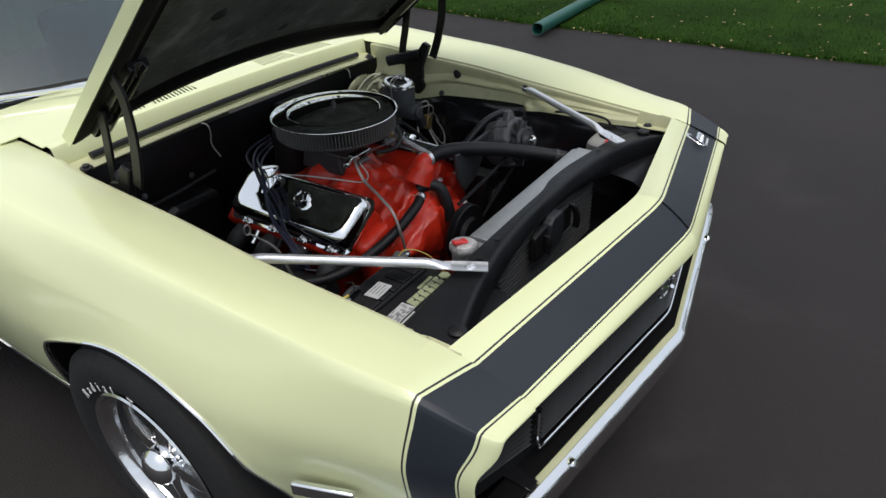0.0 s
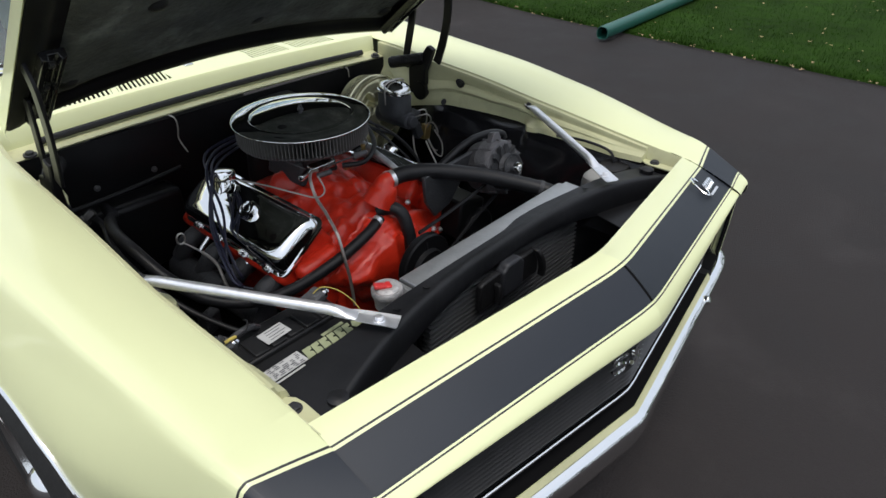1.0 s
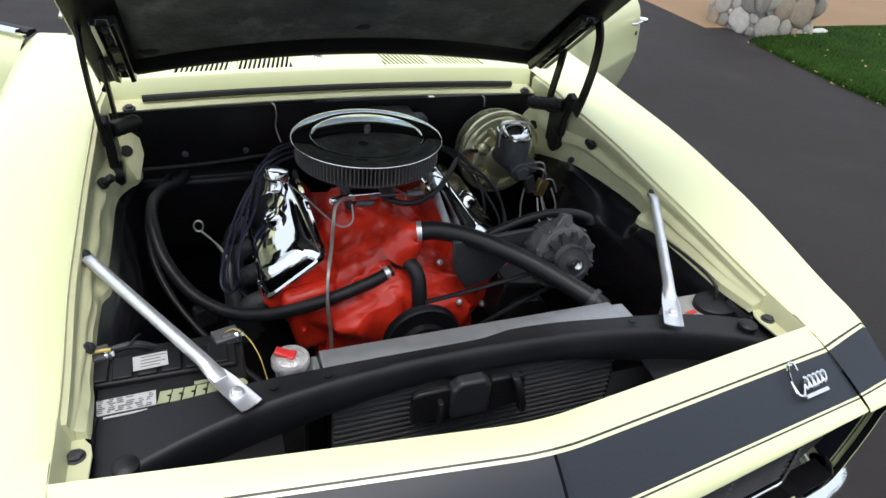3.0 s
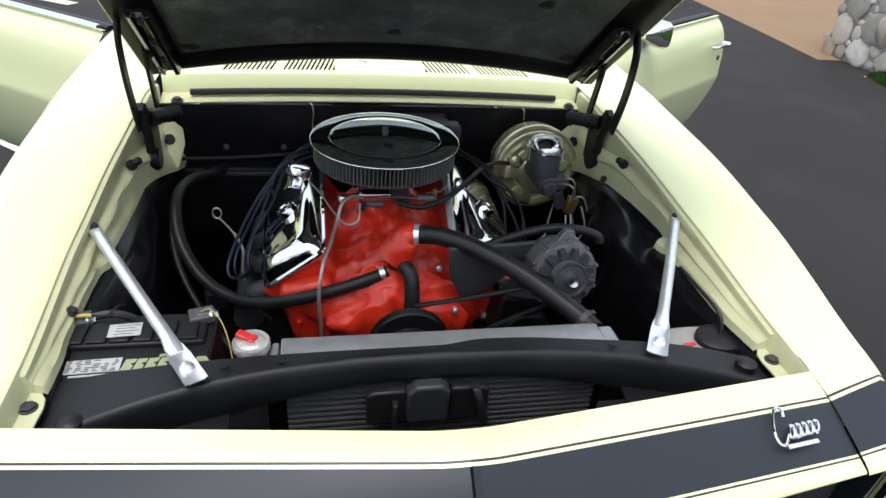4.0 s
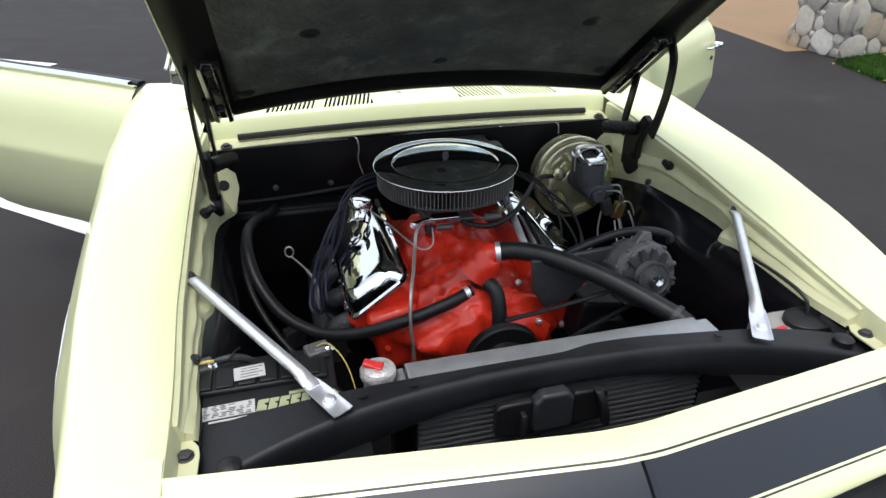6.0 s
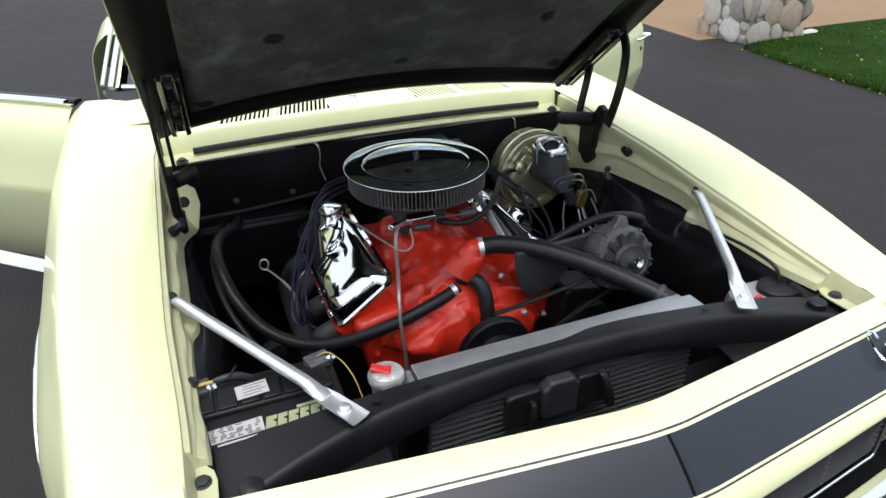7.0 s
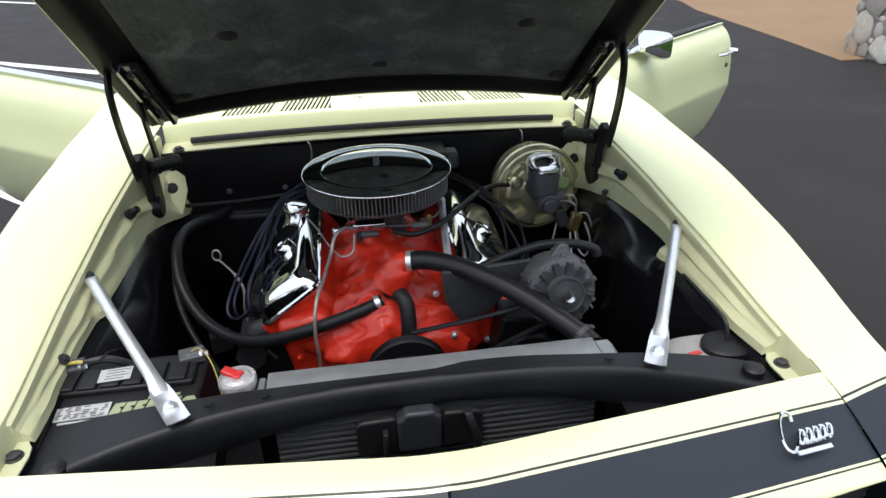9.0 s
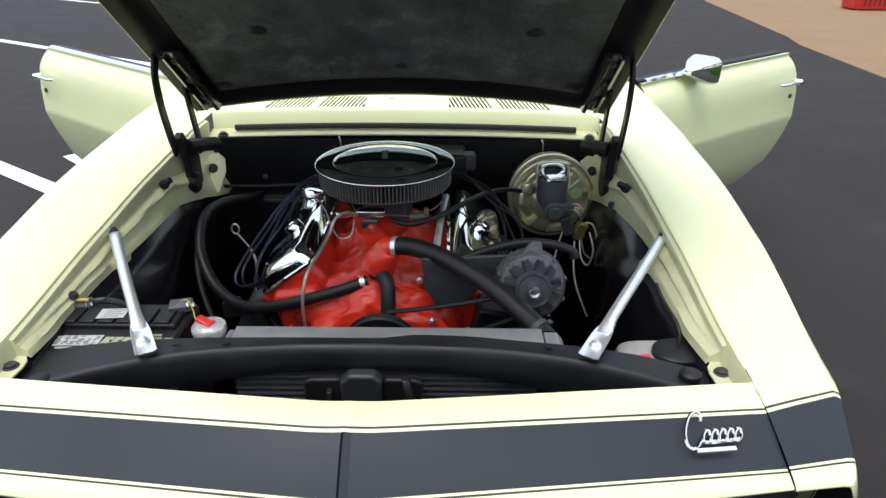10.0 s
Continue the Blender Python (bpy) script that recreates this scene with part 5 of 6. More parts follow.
for pts in ([(0.066, 0.605, 0.752), (0.10, 0.60, 0.760), (0.125, 0.65, 0.768), (0.12, 0.74, 0.762)], [(-0.06, 0.60, 0.742), (-0.02, 0.585, 0.752), (0.03, 0.588, 0.748), (0.07, 0.60, 0.738)], [(-0.095, 0.62, 0.748), (-0.11, 0.66, 0.757), (-0.11, 0.76, 0.760)]):
    part("throttle_rod", Geo().tube(pts, 0.0020, 6, 5), CAST, carb, "thin grey throttle rod")
LIFT = 0.019
cleaner = part("air_cleaner", Geo().revolve([(0.0, 0.762), (0.10, 0.763), (0.14, 0.767), (0.166, 0.772), (0.169, 0.777), (0.166, 0.780), (0.160, 0.778), (0.10, 0.774)], At(*AC, LIFT), 64), CAST_IRON, engine, "round chrome air cleaner with pleated element", sharp=50)
g = Geo()
n = 116
ringA = [(AC[0] + (0.1640 + (0.007 if i % 2 else -0.022)) * math.cos(6.28318 * i / (2 * n)), AC[1] + (0.1640 + (0.007 if i % 2 else -0.022)) * math.sin(6.28318 * i / (2 * n))) for i in range(2 * n)]
g.grid([[(x, y, z) for x, y in ringA] for z in (0.777 + LIFT, 0.8285 + LIFT)], True)
part("filter_element", g, FILTER, cleaner, "grey pleated filter element", sharp=20)
# thin pale rods added along the pleats as their lit edges
g = Geo()
for i in range(n):
    a = 6.28318 * (2 * i + 1) / (2 * n)
    x, y = AC[0] + 0.1712 * math.cos(a), AC[1] + 0.1712 * math.sin(a)
    g.cyl((x, y, 0.777 + LIFT), (x, y, 0.828 + LIFT), 0.0011, 0.0011, 5, caps=False)
part("lit_pleat_edges", g, material("pale_pleat_edge", (0.15, 0.147, 0.145), 0.5, 0.3, vary=0.4, scale=50), cleaner, "pale upright rods added as the filter's lit pleat edges")
part("cleaner_lid", Geo().revolve([(0.170, 0.8262), (0.1786, 0.8262), (0.1802, 0.8270), (0.1808, 0.8282), (0.1803, 0.8296), (0.1790, 0.8306), (0.1770, 0.8313), (0.1740, 0.8322), (0.168, 0.8332), (0.158, 0.8342), (0.146, 0.8349), (0.1365, 0.8352), (0.1350, 0.8349), (0.1342, 0.8342), (0.1322, 0.8342), (0.1312, 0.8352), (0.122, 0.8369), (0.107, 0.8394), (0.088, 0.8421), (0.065, 0.8445), (0.04, 0.8461), (0.018, 0.8467), (0.0, 0.8468)], At(*AC, LIFT), 96), CHROME, cleaner, "mirror chrome lid with a round groove", sharp=80)
g = Geo().revolve([(0.008, 0.846), (0.008, 0.850), (0.005, 0.852), (0.004, 0.858), (0.0, 0.859)], At(*AC, LIFT), 14)
g.box((AC[0], AC[1], 0.855 + LIFT), (0.016, 0.003, 0.006), Rz(25))
part("wing_nut", g, CAST_IRON, cleaner)

# upper radiator hose and its clamps
pts = [(0.012, 0.424, 0.743), (0.06, 0.412, 0.748), (0.13, 0.372, 0.742), (0.22, 0.295, 0.722), (0.29, 0.215, 0.698), (0.325, 0.165, 0.685), (0.33, 0.150, 0.682)]
hose = part("radiator_hose", Geo().tube(pts, 0.0205, 18, 8), RUBBER, engine, "thick black upper radiator hose")


def clamp(p, d, r, parent, w=0.011, mat=SILVER, label="bright steel hose clamp"):
    q = Vector(d).to_track_quat("Z", "Y").to_matrix().to_4x4()
    m = Matrix.Translation(p) @ q
    g = Geo().revolve([(r, -w / 2), (r + 0.0018, -w / 2), (r + 0.0018, w / 2), (r, w / 2)], m, 22, caps=False)
    gg = Geo()
    gg.box((0, 0, 0), (0.012, 0.016, 0.010))
    g.add([m @ (Vector(v) + Vector((r + 0.006, 0, 0))) for v in gg.v], gg.f)
    return part("hose_clamp", g, mat, parent, label)


clamp((0.020, 0.423, 0.744), (1, -0.25, 0.1), 0.0208, hose)
clamp((0.318, 0.176, 0.688), (0.6, -0.8, -0.3), 0.0208, hose, 0.011, CAST_IRON, "dark steel hose clamp")

# heater hoses
h1 = part("heater_hose", Geo().tube([(-0.044, 0.405, 0.664), (-0.10, 0.392, 0.648), (-0.20, 0.395, 0.615), (-0.30, 0.43, 0.575), (-0.38, 0.48, 0.555), (-0.455, 0.545, 0.572), (-0.505, 0.615, 0.625), (-0.525, 0.70, 0.668), (-0.525, 0.79, 0.678), (-0.502, 0.88, 0.668), (-0.474, 0.935, 0.652), (-0.45, 1.06, 0.62)], 0.0140, 14, 7), RUBBER, engine, "black heater hose curving round the engine")
clamp((-0.056, 0.402, 0.662), (1, 0.2, 0.2), 0.0132, h1)
g = Geo().tube([(-0.028, 0.425, 0.668), (-0.010, 0.400, 0.682), (0.004, 0.375, 0.668), (0.006, 0.355, 0.625), (0.004, 0.345, 0.58)], 0.017, 14, 6)
part("bypass_hose", g, RUBBER, engine, "short black bypass hose")
g = Geo().tube([(-0.33, 0.30, 0.49), (-0.39, 0.39, 0.50), (-0.45, 0.48, 0.52), (-0.505, 0.575, 0.565), (-0.535, 0.67, 0.61), (-0.54, 0.79, 0.645), (-0.515, 0.90, 0.655), (-0.49, 1.06, 0.62)], 0.0075, 12, 7)
part("heater_hose", g, RUBBER, engine, "black heater hose curving round the engine")
# pulleys, fan and belt
g = Geo().revolve([(0.0, 0.0), (0.030, 0.0), (0.034, 0.012), (0.080, 0.016), (0.084, 0.02), (0.072, 0.028), (0.084, 0.036), (0.080, 0.040), (0.0, 0.04)], At(EX + 0.012, 0.318, 0.560) @ Rx(90), 36)
part("pump_pulley", g, BLACK, engine, "black water pump pulley", sharp=40)
fan = part("cooling_fan", Geo().revolve([(0.0, 0.02), (0.05, 0.02), (0.055, 0.0), (0.0, 0.0)], At(EX + 0.012, 0.285, 0.555) @ Rx(90), 24), BLACK, engine, "black cooling fan behind the radiator")
for k in range(5):
    a = k * 1.25664 + 0.35
    c, s_ = math.cos(a), math.sin(a)
    rows = [[(EX + 0.012 + r * c - w * s_, 0.278 + tw * w * 6 * 0.05, 0.555 + r * s_ + w * c) for w, tw in ((-0.018, -2), (0, 0), (0.018, 2))] for r in (0.035, 0.055, 0.074)]
    part("fan_blade", Geo().grid(rows), BLACK, fan, thick=0.002)
g = Geo()
loop = [(EX + 0.02, 0.312, 0.640), (0.15, 0.308, 0.655), (0.30, 0.300, 0.733), (0.345, 0.298, 0.735), (0.365, 0.298, 0.70), (0.345, 0.298, 0.665), (0.20, 0.305, 0.59), (EX + 0.05, 0.312, 0.49)]
g.tube(loop[4:] , 0.005, 6, 4)
g.tube([(0.006, 0.318, 0.634), (0.08, 0.315, 0.645), (0.19, 0.308, 0.668), (0.27, 0.302, 0.69)], 0.005, 6, 4)
part("fan_belt", g, RUBBER, engine, "black fan belt")

# alternator
am = At(0.316, 0.304, 0.711) @ Rx(74) @ Matrix.Scale(1.1, 4)
alt = part("alternator", Geo().revolve([(0.0, -0.080), (0.05, -0.080), (0.060, -0.070), (0.065, -0.045), (0.065, -0.030), (0.070, -0.029), (0.068, -0.02), (0.066, 0.0), (0.058, 0.008), (0.0, 0.008)], am, 36), CAST, engine, "grey cast alternator with finned fan", sharp=50)
ALT_CASE = material("cast_case_grey", (0.125, 0.122, 0.130), 0.5, 0.55, vary=0.35, scale=70, bump=0.4, bump_scale=220, dirt_or_light=0.5, dirt_or_light_colour=(0.05, 0.045, 0.045))
part("front_case", Geo().revolve([(0.066, -0.022), (0.0675, -0.010), (0.066, 0.002), (0.061, 0.010), (0.052, 0.012), (0.030, 0.012)], am, 40), ALT_CASE, alt, "grey cast front case", sharp=40)
for k in range(10):
    m2 = am @ Matrix.Rotation(6.28318 * k / 10 + 0.25, 4, "Z") @ At(0.0665, 0, -0.020)
    gg = Geo().box((0, 0, 0), (0.006, 0.008, 0.055))
    part("case_rib", Geo().add([m2 @ Vector(v) for v in gg.v], gg.f), ALT_CASE, alt, bevel=0.002)
fan_edge = [((0.058 if i % 3 == 1 else 0.045 if i % 3 == 0 else 0.054), 6.28318 * i / 36) for i in range(36)]
g = Geo().prism([(r * math.cos(a), r * math.sin(a)) for r, a in fan_edge], 0.0145, 0.0165, am)
part("fan_disc", g, CAST_IRON, alt, "dark toothed cooling fan")
for k in range(12):
    a = 6.28318 * k / 12
    m = am @ Matrix.Rotation(a, 4, "Z")
    g = Geo().add([m @ Vector(p) for p in ((0.030, -0.004, 0.0160), (0.057, -0.010, 0.0160), (0.057, -0.007, 0.0160), (0.030, -0.001, 0.0160), (0.032, -0.004, 0.019), (0.055, -0.011, 0.026), (0.055, -0.009, 0.026), (0.032, -0.002, 0.019))], [(0, 1, 2, 3), (4, 5, 6, 7), (0, 1, 5, 4), (1, 2, 6, 5), (2, 3, 7, 6), (3, 0, 4, 7)])
    part("fan_fin", g, CAST_IRON, alt)
part("alternator_pulley", Geo().revolve([(0.0, 0.018), (0.031, 0.018), (0.034, 0.021), (0.027, 0.029), (0.034, 0.037), (0.0335, 0.0395), (0.031, 0.0398), (0.028, 0.037), (0.016, 0.037), (0.0, 0.037)], am, 36), CAST_IRON, alt, "dark alternator pulley")
g = Geo().prism([(-0.028, 0.050), (0.0, 0.086), (0.018, 0.084), (0.024, 0.050)], -0.022, -0.002, am)
part("case_ear", g, ALT_CASE, alt, "cast mounting ear", bevel=0.003)
part("pulley_nut", Geo().revolve([(0.0125, 0.036), (0.0125, 0.052), (0.0115, 0.056), (0.0085, 0.056), (0.008, 0.048), (0.0, 0.048)], am, 20), CHROME_WORN, alt, "bright pulley nut")
g = Geo().prism([(-0.190, 0.055), (-0.09, 0.060), (0.0, 0.066), (0.055, 0.058), (0.06, 0.04), (0.0, 0.035), (-0.04, 0.0), (-0.09, -0.055), (-0.15, -0.072), (-0.182, -0.02)], -0.008, 0.004, At(0.27, 0.372, 0.685) @ Rx(90))
part("alternator_bracket", g, CAST_IRON, engine, "black bracket plate of the alternator", bevel=0.003)
g = Geo().tube([(0.115, 0.40, 0.70), (0.20, 0.405, 0.735), (0.29, 0.40, 0.765), (0.36, 0.39, 0.770), (0.41, 0.38, 0.758), (0.418, 0.375, 0.742)], 0.010, 10, 6)
part("vacuum_hose", g, RUBBER, engine, "black vacuum hose over the alternator")
g = Geo()
g.box((0.25, 0.40, 0.56), (0.10, 0.10, 0.11), Ry(10))
g.cyl((0.27, 0.33, 0.53), (0.27, 0.42, 0.53), 0.055, 0.055, 20)
part("steering_pump", g, BLACK, engine, "black power steering pump", bevel=0.008)

# radiator, its cap and the support
rad = thing("radiator", "aluminium-topped radiator with black core behind the support", "radiator")
part("radiator_core", Geo().box((0.03, 0.112, 0.47), (0.62, 0.05, 0.46)), BLACK, rad, "black radiator core")
g = Geo()
g.rings([[(x, 0.092 + a, b) for a, b in ((-0.048, 0.700), (-0.046, 0.722), (-0.038, 0.727), (0.024, 0.727), (0.032, 0.722), (0.034, 0.690))] for x in steps(-0.252, 0.312, 6)])
part("radiator_tank", g, ALU, rad, "bare aluminium radiator top tank", bevel=0.002)
for x0, x1 in ((-0.285, -0.256), (0.316, 0.352)):
    g = Geo()
    g.rings([[(x, 0.092 + a, b - (0.014 if (x < -0.27 or x > 0.34) else 0)) for a, b in ((-0.045, 0.69), (-0.043, 0.720), (0.024, 0.720), (0.03, 0.69))] for x in steps(x0, x1, 3)])
    part("tank_end", g, ALU, rad, bevel=0.002)
PALE = material("pale_worn_metal", (0.46, 0.445, 0.44), 0.42, 0.45, vary=0.4, scale=70, bump=0.4, bump_scale=130, dirt_or_light=0.4, dirt_or_light_colour=(0.2, 0.19, 0.18))
cap = part("radiator_cap", Geo().revolve([(0.025, -0.034), (0.026, -0.014), (0.0285, -0.010), (0.031, -0.004), (0.031, 0.005), (0.0295, 0.008), (0.024, 0.0075), (0.021, 0.010), (0.014, 0.011), (0.0, 0.011)], At(-0.300, 0.108, 0.726), 26), PALE, rad, "steel radiator cap with a red lever")
g = Geo()
g.box((-0.311, 0.114, 0.740), (0.026, 0.016, 0.008), Rz(-24) @ Ry(14))
g.box((-0.297, 0.107, 0.739), (0.012, 0.020, 0.005), Rz(-24))
part("cap_lever", g, RED_PLASTIC, cap, "red lever", bevel=0.003)
rows = []
for x in steps(-0.585, 0.585, 48):
    e = (abs(x) / 0.585) ** 2
    zb = -0.030 * e * e - 0.004 * e
    dip = 0.010 * math.exp(-(x / 0.16) ** 8)
    step = 0.012 / (1 + math.exp(-(x - 0.05) * 90)) - 0.012 / (1 + math.exp(-(x - 0.22) * 30))
    back = 0.070 + step - (0.045 * e ** 1.5 if x > 0 else 0.0)
    ridge = 0.046 - 0.098 * e ** 1.25
    rows.append([(x, back + 0.01, 0.690 + zb), (x, back + 0.004, 0.730 + zb), (x, back, 0.735 + zb), (x, back * 0.7 + ridge * 0.3, 0.7345 + zb), (x, back * 0.25 + ridge * 0.75, 0.7345 + zb), (x, ridge + 0.003, 0.738 + zb), (x, ridge - 0.003, 0.737 + zb), (x, ridge - 0.008, 0.731 + zb), (x, ridge - 0.011, 0.722 + zb), (x, ridge - 0.013, 0.705 + zb), (x, ridge - 0.013, 0.698 + zb - 0.03 * e), (x, ridge - 0.009, 0.692 + zb - 0.085 * e), (x, ridge + 0.006, 0.688 + zb - 0.085 * e)])
sup = part("radiator_support", Geo().grid(rows), SUPPORT, car, "satin black arched radiator support", thick=0.003, sharp=50)
# small black discs on the sheet give the dark of its holes
for x in (-0.335, 0.314, -0.25):
    g = Geo().revolve([(0.0, 0.0008), (0.0075, 0.0008), (0.0075, -0.001)], At(x, 0.045 if x != -0.25 else 0.05, 0.7375), 14)
    part("support_hole_disc", g, PLASTIC, sup)
# baffles between the support and the nose
rows = [[(x, y, z) for x in (-0.62, -0.5, -0.4, -0.33)] for y, z in ((0.10, 0.64), (0.03, 0.67), (-0.06, 0.655), (-0.13, 0.61), (-0.15, 0.50))]
both("nose_baffle", Geo().grid(rows), BLACK, car, "satin black baffle beside the radiator", thick=0.003)
rows = [[(x, y, z) for x in (-0.6, 0.0, 0.6)] for y, z in ((0.16, 0.48), (-0.05, 0.47), (-0.22, 0.46))]
part("air_dam", Geo().grid(rows), BLACK, car, "dark floor ahead of the radiator", thick=0.003)
g = Geo()
cond = thing("condenser", "dark grey finned condenser standing ahead of the radiator", "condenser")
part("condenser_core", Geo().box((0.03, 0.076, 0.57), (0.56, 0.012, 0.22)), PLASTIC, cond)
fin = None
for i in range(15):
    z = 0.490 + i * 0.0125
    if fin is None:
        gg = Geo().box((0.028, 0.058, 0), (0.545, 0.024, 0.0042))
        f0 = part("condenser_fin", gg, material("condenser_grey", (0.10, 0.102, 0.106), 0.5, 0.2, vary=0.2), cond)
        fin = f0.data
    else:
        f0 = new("condenser_fin", fin)
        f0.parent = cond
    f0.location = (0, 0, z)
g = Geo().prism([(-0.036, -0.040), (0.036, -0.040), (0.037, 0.026), (0.030, 0.032), (0.024, 0.040), (-0.022, 0.040), (-0.030, 0.030), (-0.037, 0.026)], -0.018, 0.010, At(-0.012, 0.022, 0.654) @ Rx(90))
latch = part("hood_latch", g, GREY_PLASTIC, car, "dark grey hood latch plate", bevel=0.006, seg=3)
for sx in (-1, 1):
    g = Geo().prism([(-0.034, -0.042), (0.034, -0.042), (0.034, 0.022), (0.022, 0.028), (-0.030, 0.030), (-0.034, 0.024)], -0.010, 0.006, At(-0.010 + sx * 0.071, 0.028, 0.650) @ Rx(90) @ Matrix.Diagonal((sx, 1, 1, 1)))
    part("latch_wing", g, PLASTIC, latch, bevel=0.004)
g = Geo().rings([[(-0.068 + a * 0.005, 0.014 - d + b, z) for a, b in ((-1, 0.012), (-1, 0), (-0.5, -0.003), (0.5, -0.003), (1, 0), (1, 0.012))] for z, d in ((0.612, 0.006), (0.640, 0.008), (0.662, 0.004))])
part("latch_rib", g, PLASTIC, latch, bevel=0.002)
g = Geo().rings([[(0.072 + o + a * 0.007, 0.010 - d + b, z) for a, b in ((-1, 0.014), (-1, 0), (-0.5, -0.003), (0.5, -0.003), (1, 0), (1, 0.014))] for z, d, o in ((0.615, 0.012, 0.012), (0.640, 0.016, 0.008), (0.662, 0.016, 0.002), (0.680, 0.010, -0.003), (0.690, 0.002, -0.006))])
part("latch_hook", g, PLASTIC, latch, bevel=0.002)

# fender braces
for s in (-1, 1):
    o = 0.006 if s > 0 else 0.0
    a, b = Vector((0.612 * s + o, 0.420, 0.768)), Vector((0.386 * s + o, 0.034, 0.752))
    d = (b - a).normalized()
    side = d.cross(Vector((0, 0, 1))).normalized()
    up = side.cross(d)
    L = (b - a).length
    rings = []
    for t, w, h in ((-0.035, 0.013, 0.002), (-0.012, 0.013, 0.003), (0.012, 0.0108, 0.0100), (0.03, 0.0108, 0.0108), (L - 0.092, 0.0108, 0.0108), (L - 0.076, 0.0114, 0.0092), (L - 0.060, 0.0128, 0.0050), (L - 0.042, 0.0135, 0.0014)):
        sag = 0.0075 * min(1.0, max(0.0, (t - L + 0.085) / 0.04))
        rings.append([a + d * t + side * w * math.cos(q) + up * (h * math.sin(q) - sag * 0.8) for q in [6.28318 * k / 16 for k in range(16)]])
    br = part("fender_brace", Geo().rings(rings), SILVER, car, "silver zinc-plated fender brace bar", sharp=50)
    # the crushed end: a flat plate with turned-up edges
    rows = []
    for t, w, h in ((L - 0.084, 0.0100, 0.0005), (L - 0.068, 0.0120, 0.0022), (L - 0.050, 0.0148, 0.0040), (L - 0.030, 0.0166, 0.0038), (L + 0.034, 0.0175, 0.0030)):
        rows.append([a + d * t + side * w * k + up * (e * h - 0.0060) for k, e in ((-1, 0.75), (-0.84, 0.6), (-0.62, 0.0), (0, 0.0), (0.62, 0.0), (0.84, 0.6), (1, 0.75))])
    part("brace_foot", Geo().grid(rows), SILVER, br, thick=0.0018, sharp=30)
    bolt(b + d * -0.002 + up * -0.0055, up, 0.0078, 0.008, SILVER, br, washer=1.4)
    bolt(a + d * -0.018 + up * 0.0, (-s * 0.8, 0, 0.6), 0.009, 0.010, CAST_IRON, br)

# battery
bat = thing("battery", "black car battery with pale printed labels on its top", "battery")
part("battery_case", Geo().box((-0.500, 0.155, 0.590), (0.262, 0.175, 0.215)), PLASTIC, bat, bevel=0.006)
g = Geo()
g.box((-0.500, 0.1775, 0.700), (0.235, 0.060, 0.014))
part("cell_cover", g, PLASTIC, bat, bevel=0.004)
for i in range(6):
    g = Geo()
    g.box((-0.590 + i * 0.036, 0.1775, 0.709), (0.030, 0.052, 0.006))
    part("cell_cap", g, PLASTIC, bat, bevel=0.002)
g = Geo().box((-0.548, 0.106, 0.6990), (0.084, 0.032, 0.0016), Rz(2))
lab = part("spec_label", g, PAPER, bat, "pale printed label")
rl = random.Random(3)
for r in range(7):
    for c in range(6):
        if rl.random() < 0.2:
            continue
        g = Geo().box((-0.583 + c * 0.0136 + rl.uniform(-0.002, 0.002), 0.0935 + r * 0.0042, 0.7002), (rl.uniform(0.004, 0.0115), rl.uniform(0.0014, 0.0024), 0.0006), Rz(2))
        part("print_bar", g, INK, lab)
for i, w in enumerate((0.017, 0.015, 0.016, 0.015, 0.016, 0.015)):
    # heavy slanting blocks with a small notch
    x, h = -0.494 + i * 0.0178, 0.013
    g = Geo().prism([(-w / 2 - 0.003, -h), (w / 2 - 0.003, -h), (w / 2 - 0.001, -0.002), (w / 2 - 0.005, 0.0), (w / 2 - 0.005, 0.003), (w / 2 + 0.001, 0.004), (w / 2 + 0.003, h), (-w / 2 + 0.003, h), (-w / 2 + 0.0005, 0.002), (-w / 2, -0.002)], -0.0007, 0.0007, At(x, 0.105, 0.6990) @ Rz(2))
    part("name_bar", g, LIME, bat, "pale green printed block")
g = Geo().box((-0.425, 0.125, 0.6988), (0.05, 0.007, 0.0012), Rz(2))
part("name_bar", g, LIME, bat)
g = Geo().revolve([(0, 0.002), (0.013, 0.002), (0.013, 0)], At(-0.382, 0.104, 0.6983), 6)
part("name_seal", g, LIME, bat)
g = Geo().box((-0.548, 0.084, 0.6988), (0.060, 0.004, 0.0012), Rz(2))
part("caution_line", g, PAPER, bat)
g = Geo().box((-0.513, 0.178, 0.7135), (0.052, 0.034, 0.0012), Rz(4))
part("cap_sticker", g, PAPER, bat, "white sticker")
for k in range(4):
    g = Geo().box((-0.513 + 0.004 * (k % 2), 0.167 + k * 0.0075, 0.7144), (0.030 + 0.007 * (k % 2), 0.0013, 0.0006), Rz(4))
    part("print_bar", g, INK, bat)
for x in (-0.600, -0.398):
    g = Geo().revolve([(0.014, 0.0), (0.012, 0.018), (0.0, 0.019)], At(x, 0.212, 0.698), 14)
    g.box((x + 0.004, 0.214, 0.710), (0.044, 0.034, 0.016), Rz(15))
    g.cyl((x - 0.004, 0.206, 0.712), (x + 0.030, 0.216, 0.714), 0.009, 0.007, 12)
    t = part("battery_terminal", g, CAST, bat, "grey lead battery terminal", bevel=0.003)
    bolt((x + 0.022, 0.210, 0.712), (1, 0, 0.2), 0.006, 0.012, CHROME_WORN, t)
g = Geo().tube([(-0.585, 0.214, 0.712), (-0.56, 0.22, 0.716), (-0.53, 0.225, 0.712), (-0.50, 0.24, 0.68)], 0.007, 8, 5)
part("battery_cable", g, CAST_IRON, bat)
